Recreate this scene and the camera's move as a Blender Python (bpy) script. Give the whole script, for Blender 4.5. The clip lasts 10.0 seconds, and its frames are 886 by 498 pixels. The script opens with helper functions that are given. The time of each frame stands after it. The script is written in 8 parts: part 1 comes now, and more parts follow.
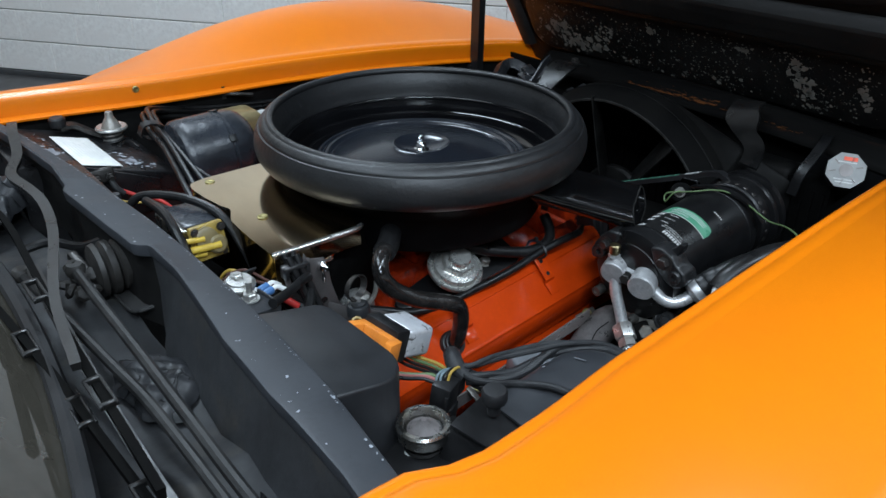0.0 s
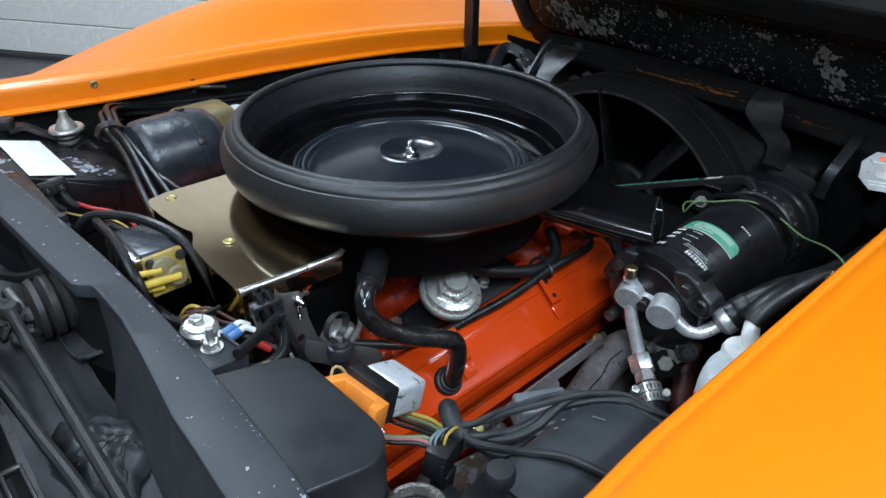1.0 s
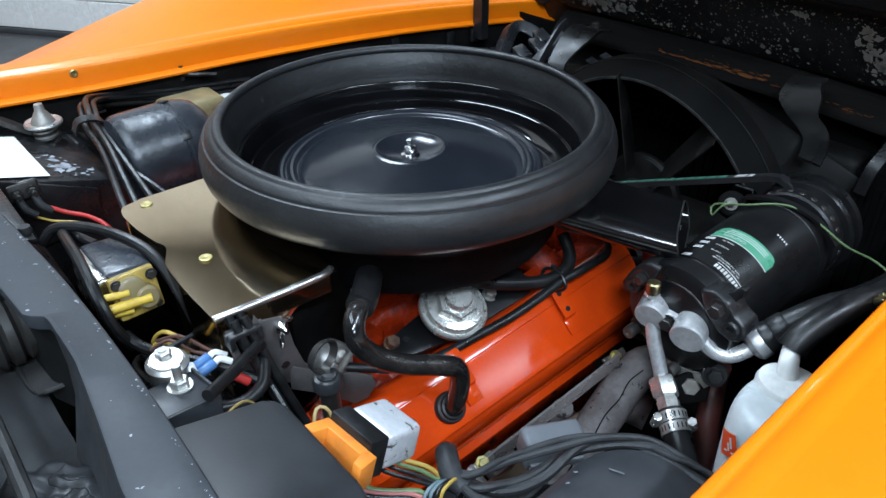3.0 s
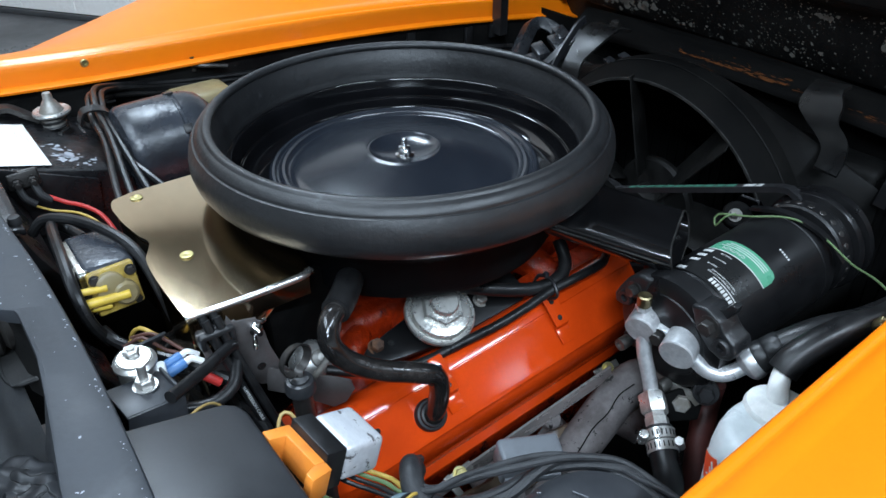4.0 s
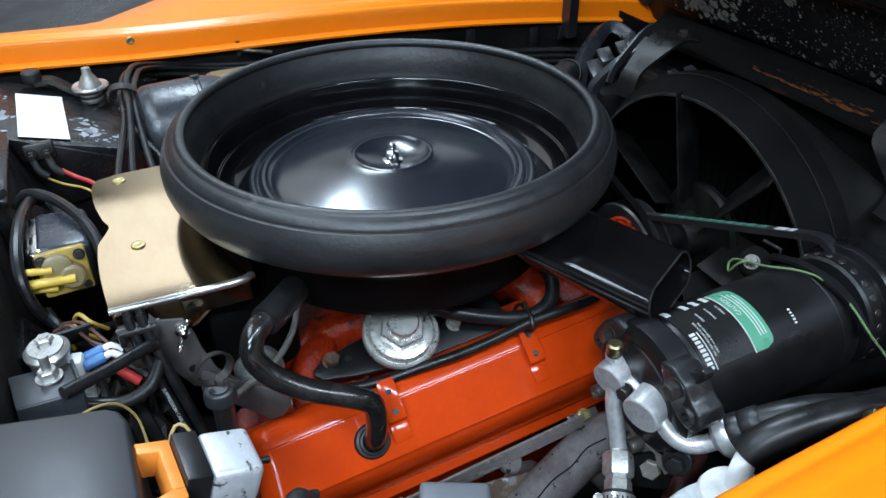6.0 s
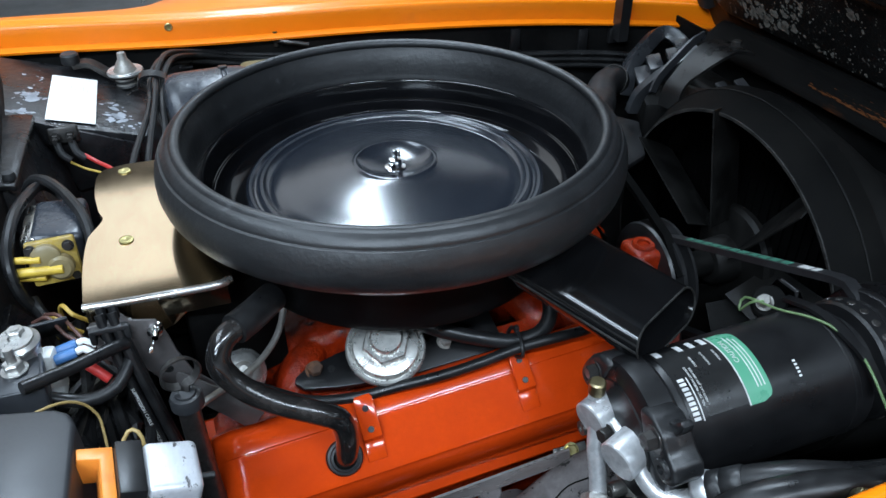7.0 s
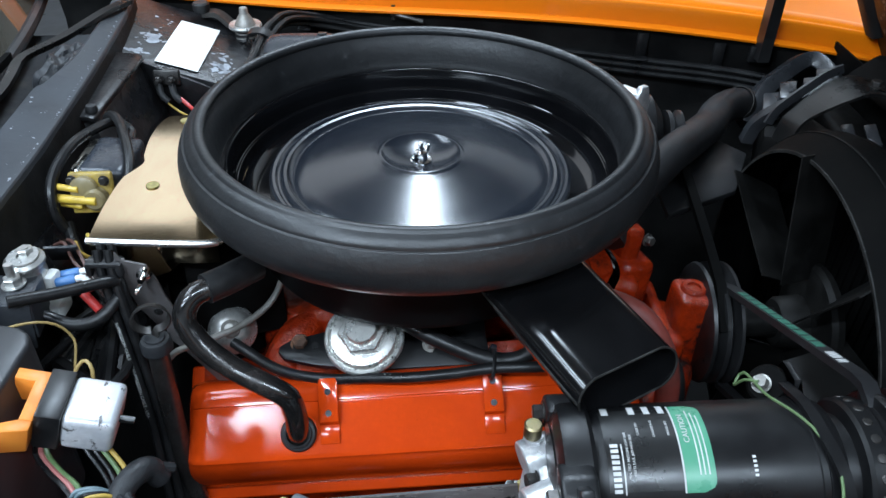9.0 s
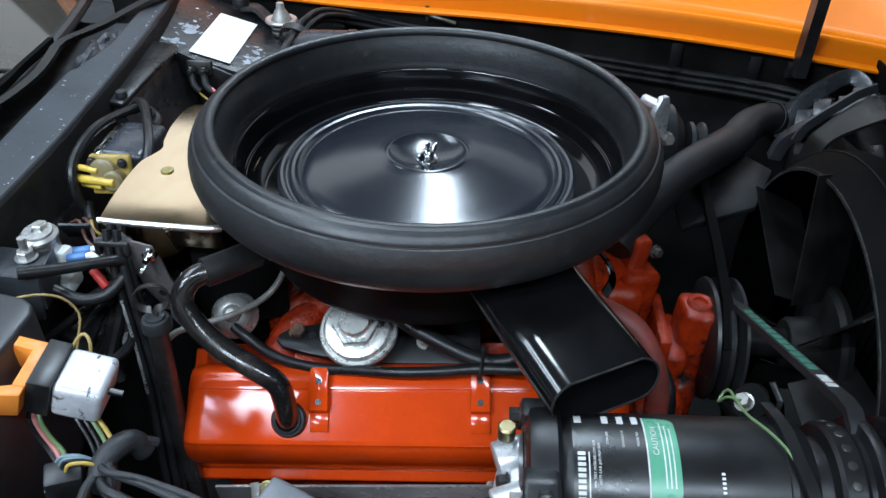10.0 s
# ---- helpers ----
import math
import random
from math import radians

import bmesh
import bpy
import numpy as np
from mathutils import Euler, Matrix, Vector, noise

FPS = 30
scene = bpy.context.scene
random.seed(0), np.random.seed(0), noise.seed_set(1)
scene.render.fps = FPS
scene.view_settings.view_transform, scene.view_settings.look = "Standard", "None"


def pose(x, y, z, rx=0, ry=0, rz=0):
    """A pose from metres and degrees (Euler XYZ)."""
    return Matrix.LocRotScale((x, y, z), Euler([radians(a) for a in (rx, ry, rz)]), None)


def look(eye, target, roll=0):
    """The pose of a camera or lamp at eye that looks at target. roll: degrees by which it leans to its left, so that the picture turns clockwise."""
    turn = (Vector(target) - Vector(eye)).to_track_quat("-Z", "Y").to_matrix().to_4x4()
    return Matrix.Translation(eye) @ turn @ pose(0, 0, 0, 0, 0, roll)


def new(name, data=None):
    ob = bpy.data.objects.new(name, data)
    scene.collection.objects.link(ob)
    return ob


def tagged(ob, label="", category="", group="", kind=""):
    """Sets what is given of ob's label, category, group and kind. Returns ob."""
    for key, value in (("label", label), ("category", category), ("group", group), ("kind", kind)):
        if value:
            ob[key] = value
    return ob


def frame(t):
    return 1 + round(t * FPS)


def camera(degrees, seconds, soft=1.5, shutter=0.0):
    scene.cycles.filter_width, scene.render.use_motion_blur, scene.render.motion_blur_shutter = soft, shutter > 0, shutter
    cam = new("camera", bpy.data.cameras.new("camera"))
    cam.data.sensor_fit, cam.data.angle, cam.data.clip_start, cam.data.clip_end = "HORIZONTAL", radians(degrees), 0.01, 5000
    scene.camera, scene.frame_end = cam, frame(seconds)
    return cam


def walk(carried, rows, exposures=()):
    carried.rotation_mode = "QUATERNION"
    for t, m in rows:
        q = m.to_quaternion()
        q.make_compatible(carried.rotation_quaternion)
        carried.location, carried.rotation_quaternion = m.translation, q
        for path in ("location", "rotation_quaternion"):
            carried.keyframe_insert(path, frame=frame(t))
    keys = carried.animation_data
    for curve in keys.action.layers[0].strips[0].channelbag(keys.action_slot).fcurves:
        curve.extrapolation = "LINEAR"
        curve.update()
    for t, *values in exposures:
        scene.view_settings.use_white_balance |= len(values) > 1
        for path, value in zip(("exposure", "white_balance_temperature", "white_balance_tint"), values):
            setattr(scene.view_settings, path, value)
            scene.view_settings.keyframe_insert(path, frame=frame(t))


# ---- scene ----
cam = camera(60.0, 10.0)
PATH = [
    (0, (-0.715, -0.902, 1.284), (0.416, 0.444, 0.331), 0.4),
    (0.5, (-0.66, -0.844, 1.281), (0.464, 0.487, 0.299), 0.3),
    (1, (-0.62, -0.788, 1.279), (0.502, 0.519, 0.263), 0.2),
    (1.5, (-0.594, -0.749, 1.278), (0.524, 0.541, 0.235), -0.0),
    (2, (-0.573, -0.725, 1.274), (0.532, 0.562, 0.213), -0.4),
    (2.5, (-0.557, -0.715, 1.272), (0.532, 0.575, 0.199), -0.6),
    (4, (-0.475, -0.735, 1.274), (0.502, 0.62, 0.175), -0.7),
    (4.5, (-0.433, -0.75, 1.272), (0.482, 0.644, 0.168), -0.6),
    (5, (-0.381, -0.764, 1.266), (0.456, 0.678, 0.161), -0.6),
    (6.5, (-0.245, -0.763, 1.259), (0.373, 0.775, 0.14), -0.7),
    (7, (-0.193, -0.755, 1.264), (0.322, 0.809, 0.129), -0.5),
    (7.5, (-0.143, -0.75, 1.268), (0.26, 0.835, 0.118), -0.3),
    (8, (-0.092, -0.75, 1.272), (0.187, 0.851, 0.106), 0.1),
    (8.5, (-0.041, -0.752, 1.274), (0.114, 0.857, 0.096), 0.4),
    (9, (0.007, -0.756, 1.275), (0.049, 0.854, 0.09), 1.0),
    (9.5, (0.043, -0.759, 1.277), (0.001, 0.85, 0.09), 1.3),
    (10, (0.065, -0.763, 1.278), (-0.028, 0.847, 0.095), 1.5),
]
walk(cam, [(t, look(eye, target, roll)) for t, eye, target, roll in PATH], [(0.0, -0.52, 6500, 10), (0.5, -0.40, 6450, 10), (1.0, -0.24, 6400, 10), (1.5, -0.09, 6350, 10), (2.0, 0.0, 6300, 10), (6.5, 0.03, 6300, 10), (10.0, 0.07, 6300, 10)])

# ---- light ----
world = bpy.data.worlds.new("world")
scene.world = world
world.use_nodes = True
world.node_tree.nodes["Background"].inputs[0].default_value = (0.75, 0.85, 1.0, 1)
world.node_tree.nodes["Background"].inputs[1].default_value = 0.05
CEIL = 3.1
# ceiling panels: centre x, y, length along x, width along y, watts
PANELS = [(0.04, 1.45, 0.32, 1.5, 64), (-1.5, -2.0, 1.5, 0.14, 92), (0.5, -2.0, 1.5, 0.14, 64), (-1.32, 0.0, 0.22, 2.0, 26), (-1.85, 0.0, 0.22, 2.0, 26), (2.8, -1.6, 0.14, 1.5, 12),
          # the 3.6 m soft panel is an added fill that brightens the far wall
          (-1.55, 3.6, 3.6, 2.4, 26), (2.3, -3.4, 1.5, 0.14, 10), (-1.95, -3.05, 1.2, 0.3, 55)]
for x, y, lx, ly, watts in PANELS:
    lamp = bpy.data.lights.new("ceiling_lamp", "AREA")
    lamp.shape, lamp.size, lamp.size_y, lamp.energy, lamp.color = "RECTANGLE", lx, ly, watts, (0.718, 0.862, 1.0) if lx < 1.9 else (0.92, 0.94, 0.96)
    new("ceiling_lamp", lamp).matrix_world = pose(x, y, CEIL - 0.065)

# ---- helpers of this scene ----
BASE = {}
V = Vector


def thing(name, base, label, category, group="", kind=""):
    ob = new(name)
    ob.location = base
    ob.empty_display_size = 0.02
    BASE[ob.name] = V(base)
    return tagged(ob, label, category, group, kind)


def mesh_of(name, bm, mat, shift=None, smooth=True, angle=35):
    bmesh.ops.recalc_face_normals(bm, faces=bm.faces)
    if shift is not None:
        bmesh.ops.translate(bm, verts=bm.verts, vec=-shift)
    if smooth:
        lim = radians(angle)
        for f in bm.faces:
            f.smooth = True
        for e in bm.edges:
            e.smooth = len(e.link_faces) == 2 and e.calc_face_angle(0) < lim
    me = bpy.data.meshes.new(name)
    bm.to_mesh(me)
    bm.free()
    for m in mat if isinstance(mat, (list, tuple)) else [mat]:
        me.materials.append(m)
    return me


def part(name, bm, mat, parent, label="", angle=35):
    shift = BASE[parent.name]
    ob = new(name, mesh_of(name, bm, mat, shift, True, angle))
    ob.parent = parent
    BASE[ob.name] = shift
    if label:
        ob["label"] = label
    return ob


def solo(name, bm, mat, label, category, group="", kind="", angle=35):
    """A thing of one mesh, its origin at the foot of its box."""
    lo = V([min(v.co[i] for v in bm.verts) for i in range(3)])
    hi = V([max(v.co[i] for v in bm.verts) for i in range(3)])
    base = V(((lo.x + hi.x) / 2, (lo.y + hi.y) / 2, lo.z))
    ob = new(name, mesh_of(name, bm, mat, base, True, angle))
    ob.location = base
    BASE[ob.name] = base
    return tagged(ob, label, category, group, kind)


def join(*bms):
    out = bms[0]
    for b in bms[1:]:
        me = bpy.data.meshes.new("tmp")
        b.to_mesh(me)
        b.free()
        out.from_mesh(me)
        bpy.data.meshes.remove(me)
    return out


def moved(bm, m):
    bmesh.ops.transform(bm, matrix=m, verts=bm.verts)
    return bm


def box(size, m=None, bevel=0.0, seg=2):
    bm = bmesh.new()
    bmesh.ops.create_cube(bm, size=1, matrix=Matrix.Diagonal((*size, 1)))
    if bevel:
        bmesh.ops.bevel(bm, geom=list(bm.edges), offset=bevel, segments=seg, affect="EDGES", profile=0.5)
    if m is not None:
        moved(bm, m if isinstance(m, Matrix) else Matrix.Translation(m))
    return bm


def lathe(prof, m=None, n=32, closed=False):
    """Turns a profile of (radius, height) about z."""
    bm = bmesh.new()
    rows = []
    for r, z in prof:
        if r < 1e-6:
            rows.append([bm.verts.new((0, 0, z))])
        else:
            rows.append([bm.verts.new((r * math.cos(2 * math.pi * k / n), r * math.sin(2 * math.pi * k / n), z)) for k in range(n)])
    pairs = list(zip(rows, rows[1:]))
    if closed:
        pairs.append((rows[-1], rows[0]))
    for a, b in pairs:
        for k in range(n):
            j = (k + 1) % n
            if len(a) == 1 and len(b) > 1:
                bm.faces.new((a[0], b[k], b[j]))
            elif len(b) == 1 and len(a) > 1:
                bm.faces.new((a[k], b[0], a[j]))
            elif len(a) > 1:
                bm.faces.new((a[k], b[k], b[j], a[j]))
    if m is not None:
        moved(bm, m)
    return bm


def axis(at, to):
    """A matrix whose z runs from one point towards another, with its origin at the first."""
    d = V(to) - V(at)
    return Matrix.Translation(at) @ d.to_track_quat("Z", "Y").to_matrix().to_4x4()


def rod(a, b, r, n=16, bevel=0.0, r2=None):
    L = (V(b) - V(a)).length
    r2 = r if r2 is None else r2
    if bevel:
        prof = [(0, 0), (r - bevel, 0), (r - bevel * 0.3, bevel * 0.3), (r, bevel), (r2, L - bevel), (r2 - bevel * 0.3, L - bevel * 0.3), (r2 - bevel, L), (0, L)]
    else:
        prof = [(0, 0), (r, 0), (r2, L), (0, L)]
    return lathe(prof, axis(a, b), n)


def spline(pts, step=0.008):
    pts = [V(p) for p in pts]
    if len(pts) == 2:
        return pts
    out = []
    ext = [pts[0] * 2 - pts[1]] + pts + [pts[-1] * 2 - pts[-2]]
    for i in range(1, len(ext) - 2):
        p0, p1, p2, p3 = ext[i - 1:i + 3]
        n = max(3, int((p2 - p1).length / step))
        for k in range(n):
            t = k / n
            out.append(0.5 * (2 * p1 + (p2 - p0) * t + (2 * p0 - 5 * p1 + 4 * p2 - p3) * t * t + (3 * p1 - p0 - 3 * p2 + p3) * t ** 3))
    out.append(pts[-1])
    return out


def sweep(path, section, caps=True):
    """Sweeps a closed section of (u, v), or a function of the fraction along, along a path."""
    bm = bmesh.new()
    n = len(path)
    t0 = (path[1] - path[0]).normalized()
    up = V((0, 0, 1)) if abs(t0.z) < 0.9 else V((1, 0, 0))
    u = t0.cross(up).normalized()
    rows = []
    for i, p in enumerate(path):
        t = (path[min(i + 1, n - 1)] - path[max(i - 1, 0)]).normalized()
        u = (u - t * u.dot(t)).normalized()
        w = t.cross(u)
        sec = section(i / (n - 1)) if callable(section) else section
        rows.append([bm.verts.new(p + u * a + w * b) for a, b in sec])
    for a, b in zip(rows, rows[1:]):
        for k in range(len(a)):
            j = (k + 1) % len(a)
            bm.faces.new((a[k], a[j], b[j], b[k]))
    if caps:
        bm.faces.new(rows[0])
        bm.faces.new(rows[-1])
    return bm


def ring_pts(r, n=10, ry=None, turn=0.0):
    ry = r if ry is None else ry
    return [(r * math.cos(2 * math.pi * k / n + turn), ry * math.sin(2 * math.pi * k / n + turn)) for k in range(n)]


def tube(pts, r, n=10, step=0.008):
    return sweep(spline(pts, step), ring_pts(r, n))


def prism(outline, h, m=None, bevel=0.0, seg=2):
    """A flat outline of (x, y) given a height along z."""
    bm = bmesh.new()
    f = bm.faces.new([bm.verts.new((x, y, 0)) for x, y in outline])
    up = bmesh.ops.extrude_face_region(bm, geom=[f])
    bmesh.ops.translate(bm, verts=[v for v in up["geom"] if isinstance(v, bmesh.types.BMVert)], vec=(0, 0, h))
    bmesh.ops.recalc_face_normals(bm, faces=bm.faces)
    if bevel:
        bmesh.ops.bevel(bm, geom=list(bm.edges), offset=bevel, segments=seg, affect="EDGES", profile=0.5, clamp_overlap=True)
    if m is not None:
        moved(bm, m)
    return bm


def grid(rows, thick=None):
    """A sheet from rows of points; thick gives it depth along its normals."""
    bm = bmesh.new()
    vs = [[bm.verts.new(p) for p in r] for r in rows]
    for a, b in zip(vs, vs[1:]):
        for k in range(len(a) - 1):
            bm.faces.new((a[k], a[k + 1], b[k + 1], b[k]))
    bmesh.ops.recalc_face_normals(bm, faces=bm.faces)
    if thick:
        bmesh.ops.solidify(bm, geom=list(bm.faces), thickness=thick)
    return bm


def hexbolt(at, to, r=0.006, h=0.005, washer=0.0):
    """A hexagon head on a washer, pointing from at towards to."""
    c = r * 0.12
    bm = lathe([(0, 0), (r, 0), (r, h - c), (r - c, h), (0, h)], None, 6)
    if washer:
        moved(bm, Matrix.Translation((0, 0, 0.0012)))
        bm = join(bm, lathe([(0, 0), (washer, 0), (washer, 0.0012), (0, 0.0012)], None, 20))
    return moved(bm, axis(at, to))


def curve(table):
    """Smooth interpolation through a short table of (x, value)."""
    xs, ys = [p[0] for p in table], [p[1] for p in table]

    def f(x):
        if x <= xs[0]:
            return ys[0] + (x - xs[0]) * (ys[1] - ys[0]) / (xs[1] - xs[0])
        if x >= xs[-1]:
            return ys[-1] + (x - xs[-1]) * (ys[-1] - ys[-2]) / (xs[-1] - xs[-2])
        i = max(k for k in range(len(xs) - 1) if xs[k] <= x)
        d = [(ys[min(k + 1, len(xs) - 1)] - ys[max(k - 1, 0)]) / (xs[min(k + 1, len(xs) - 1)] - xs[max(k - 1, 0)]) for k in (i, i + 1)]
        h = xs[i + 1] - xs[i]
        t = (x - xs[i]) / h
        return ((2 * t ** 3 - 3 * t * t + 1) * ys[i] + (t ** 3 - 2 * t * t + t) * h * d[0]
                + (3 * t * t - 2 * t ** 3) * ys[i + 1] + (t ** 3 - t * t) * h * d[1])
    return f


# ---- materials ----
def material(name, color, rough=0.5, metal=0.0, coat=0.0, second=None, scale=8.0, spread=(0.42, 0.62), fine=60.0, bump=0.15, depth=0.002,
             rvar=0.15, spec=0.5, trans=0.0, third=None, tscale=30.0, tspread=(0.62, 0.66), stretch=(1, 1, 1), coat_rough=0.03, sss=0.0, mottle=0.12):
    """A surface with broad stains (second colour), chips (third colour), fine grain in tone, gloss and relief."""
    mat = bpy.data.materials.new(name)
    mat.use_nodes = True
    nt = mat.node_tree
    n, l = nt.nodes, nt.links
    b = n["Principled BSDF"]
    tc = n.new("ShaderNodeTexCoord")
    mp = n.new("ShaderNodeMapping")
    mp.inputs["Scale"].default_value = stretch
    l.new(tc.outputs["Object"], mp.inputs["Vector"])

    def tex(sc, det=6.0, ro=0.6):
        t = n.new("ShaderNodeTexNoise")
        t.inputs["Scale"].default_value, t.inputs["Detail"].default_value, t.inputs["Roughness"].default_value = sc, det, ro
        l.new(mp.outputs[0], t.inputs["Vector"])
        return t.outputs["Fac"]

    def ramp(src, a, z):
        r = n.new("ShaderNodeMapRange")
        r.inputs["From Min"].default_value, r.inputs["From Max"].default_value = a, z
        l.new(src, r.inputs["Value"])
        return r.outputs[0]

    def mix(fac, a, z, mode="MIX"):
        m = n.new("ShaderNodeMix")
        m.data_type, m.blend_type = "RGBA", mode
        for sock, val in ((m.inputs["Factor"], fac), (m.inputs["A"], a), (m.inputs["B"], z)):
            if isinstance(val, bpy.types.NodeSocket):
                l.new(val, sock)
            elif isinstance(val, (int, float)):
                sock.default_value = val
            else:
                sock.default_value = (*val[:3], 1)
        return m.outputs["Result"]

    grain = tex(fine)
    broad = tex(scale, 8.0, 0.65)
    col = mix(ramp(grain, 0.3, 0.7), [c * (1 - mottle) for c in color[:3]], [min(1, c * (1 + mottle)) for c in color[:3]])
    if second:
        col = mix(ramp(broad, *spread), col, second)
    rg = n.new("ShaderNodeMapRange")
    rg.inputs["From Min"].default_value, rg.inputs["From Max"].default_value = 0.3, 0.7
    rg.inputs["To Min"].default_value, rg.inputs["To Max"].default_value = max(0.02, rough - rvar), min(1, rough + rvar)
    l.new(broad, rg.inputs["Value"])
    l.new(rg.outputs[0], b.inputs["Roughness"])
    if third:
        chip = ramp(tex(tscale, 9.0, 0.7), *tspread)
        col = mix(chip, col, third)
    l.new(col, b.inputs["Base Color"])
    b.inputs["Metallic"].default_value = metal
    b.inputs["Specular IOR Level"].default_value = spec
    b.inputs["Coat Weight"].default_value = coat
    b.inputs["Coat Roughness"].default_value = coat_rough
    b.inputs["Transmission Weight"].default_value = trans
    b.inputs["Subsurface Weight"].default_value = sss
    b.inputs["Subsurface Radius"].default_value = (0.02, 0.02, 0.02)
    b.inputs["Subsurface Scale"].default_value = 0.5
    if bump:
        bp = n.new("ShaderNodeBump")
        bp.inputs["Strength"].default_value, bp.inputs["Distance"].default_value = bump, depth
        l.new(grain, bp.inputs["Height"])
        l.new(bp.outputs[0], b.inputs["Normal"])
    return mat


M = {}
M["orange"] = material("orange_paint", (0.88, 0.215, 0.003), 0.34, 0, 0.22, fine=500, bump=0.02, depth=0.0003, rvar=0.04, second=(0.86, 0.203, 0.003), scale=3, mottle=0.03, spec=0.35)
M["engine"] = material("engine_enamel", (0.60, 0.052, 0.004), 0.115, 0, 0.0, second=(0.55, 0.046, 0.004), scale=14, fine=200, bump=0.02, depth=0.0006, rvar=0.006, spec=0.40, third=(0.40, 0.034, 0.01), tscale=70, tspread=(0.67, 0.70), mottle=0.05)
# cover enamel again, darkened for shade below the air cleaner, with black dirt
M["engine_cast_shaded"] = material("shaded_engine_enamel_cast", (0.32, 0.0245, 0.0035), 0.11, 0, 0.0, second=(0.15, 0.0130, 0.004), scale=22, spread=(0.46, 0.66), fine=110, bump=0.75, depth=0.004, rvar=0.06, spec=0.45, third=(0.016, 0.010, 0.009), tscale=16, tspread=(0.57, 0.65))
M["rubber"] = material("black_rubber", (0.011, 0.011, 0.012), 0.52, second=(0.019, 0.019, 0.020), scale=13, fine=180, bump=0.15, depth=0.0008, spec=0.42, third=(0.05, 0.05, 0.052), tscale=20, tspread=(0.66, 0.80))
M["hose"] = material("hose_rubber", (0.0075, 0.0075, 0.008), 0.36, second=(0.015, 0.015, 0.0155), scale=20, fine=220, bump=0.14, depth=0.0006, spec=0.36, third=(0.05, 0.049, 0.047), tscale=40, tspread=(0.66, 0.78))
M["traygloss"] = material("rubbed_black_enamel", (0.0030, 0.0030, 0.0034), 0.085, 0, 0.0, second=(0.0055, 0.0055, 0.0064), scale=9, fine=300, bump=0.006, depth=0.0004, rvar=0.012, coat_rough=0.06, third=(0.03, 0.03, 0.032), tscale=120, tspread=(0.72, 0.75))
# bluish sheen mirrored from the ceiling is put into the lid's base colour
M["lid"] = material("semi_gloss_lid_with_blue_sheen", (0.0085, 0.0106, 0.0150), 0.21, 0, 0.15, second=(0.0125, 0.0150, 0.0200), scale=7, fine=300, bump=0.008, depth=0.0004, rvar=0.012, coat_rough=0.13, spec=0.58, third=(0.05, 0.052, 0.058), tscale=190, tspread=(0.73, 0.76))
M["black"] = material("satin_black_paint", (0.009, 0.009, 0.0095), 0.40, second=(0.017, 0.017, 0.018), scale=14, fine=150, bump=0.14, depth=0.0008, third=(0.05, 0.048, 0.045), tscale=30, tspread=(0.69, 0.80))
M["plastic"] = material("grey_black_moulding", (0.020, 0.021, 0.023), 0.42, second=(0.027, 0.028, 0.031), scale=9, fine=260, bump=0.10, depth=0.0006, third=(0.07, 0.07, 0.072), tscale=34, tspread=(0.72, 0.80))
M["grime"] = material("grimy_black", (0.010, 0.010, 0.010), 0.55, second=(0.034, 0.033, 0.032), scale=14, spread=(0.48, 0.72), fine=140, bump=0.35, depth=0.0018)
M["cowl"] = material("worn_grey_black_paint", (0.031, 0.034, 0.0395), 0.52, second=(0.040, 0.0435, 0.050), scale=9, fine=160, bump=0.2, depth=0.0009, spec=0.34, third=(0.40, 0.41, 0.44), tscale=46, tspread=(0.69, 0.70))
M["hoodskin"] = material("hood_underside_black", (0.006, 0.006, 0.006), 0.5, second=(0.010, 0.0095, 0.009), scale=5, fine=60, bump=0.4, depth=0.003, spec=0.3)
M["firewall"] = material("firewall_black", (0.0055, 0.0055, 0.0055), 0.6, second=(0.012, 0.0115, 0.011), scale=9, fine=90, bump=0.4, depth=0.002, spec=0.14, third=(0.028, 0.026, 0.024), tscale=22, tspread=(0.66, 0.78))
M["alu"] = material("cast_aluminium", (0.74, 0.745, 0.75), 0.36, 0.6, second=(0.48, 0.49, 0.50), scale=30, fine=200, bump=0.18, depth=0.0008)
M["zinc"] = material("zinc_plate", (0.55, 0.55, 0.53), 0.26, 1.0, second=(0.36, 0.34, 0.30), scale=60, fine=240, bump=0.08, depth=0.0004)
M["brass"] = material("dull_brass", (0.36, 0.30, 0.16), 0.36, 1.0, second=(0.24, 0.20, 0.12), scale=60)
M["goldscrew"] = material("gold_passivate", (0.50, 0.43, 0.19), 0.38, 0.9, second=(0.34, 0.30, 0.14), scale=80)
# golden base tint stands in for tan surroundings mirrored in the shield
M["chrome"] = material("brushed_plating_tan_reflection", (0.74, 0.60, 0.41), 0.13, 1.0, second=(0.60, 0.47, 0.31), scale=9, spread=(0.38, 0.70), fine=420, bump=0.02, depth=0.0003, rvar=0.06, third=(0.95, 0.92, 0.86), tscale=30, tspread=(0.70, 0.74), mottle=0.04, stretch=(1.0, 0.45, 1.0))
M["chromeclean"] = material("clean_chrome", (0.8, 0.8, 0.8), 0.07, 1.0, fine=300, bump=0.01, rvar=0.03)
M["steel"] = material("brown_steel", (0.16, 0.145, 0.14), 0.36, 0.9, second=(0.09, 0.08, 0.075), scale=20, fine=200, bump=0.08, depth=0.0006)
M["darksteel"] = material("oily_steel", (0.07, 0.066, 0.063), 0.4, 0.7, second=(0.028, 0.026, 0.024), scale=24, fine=180, bump=0.15, depth=0.0008)
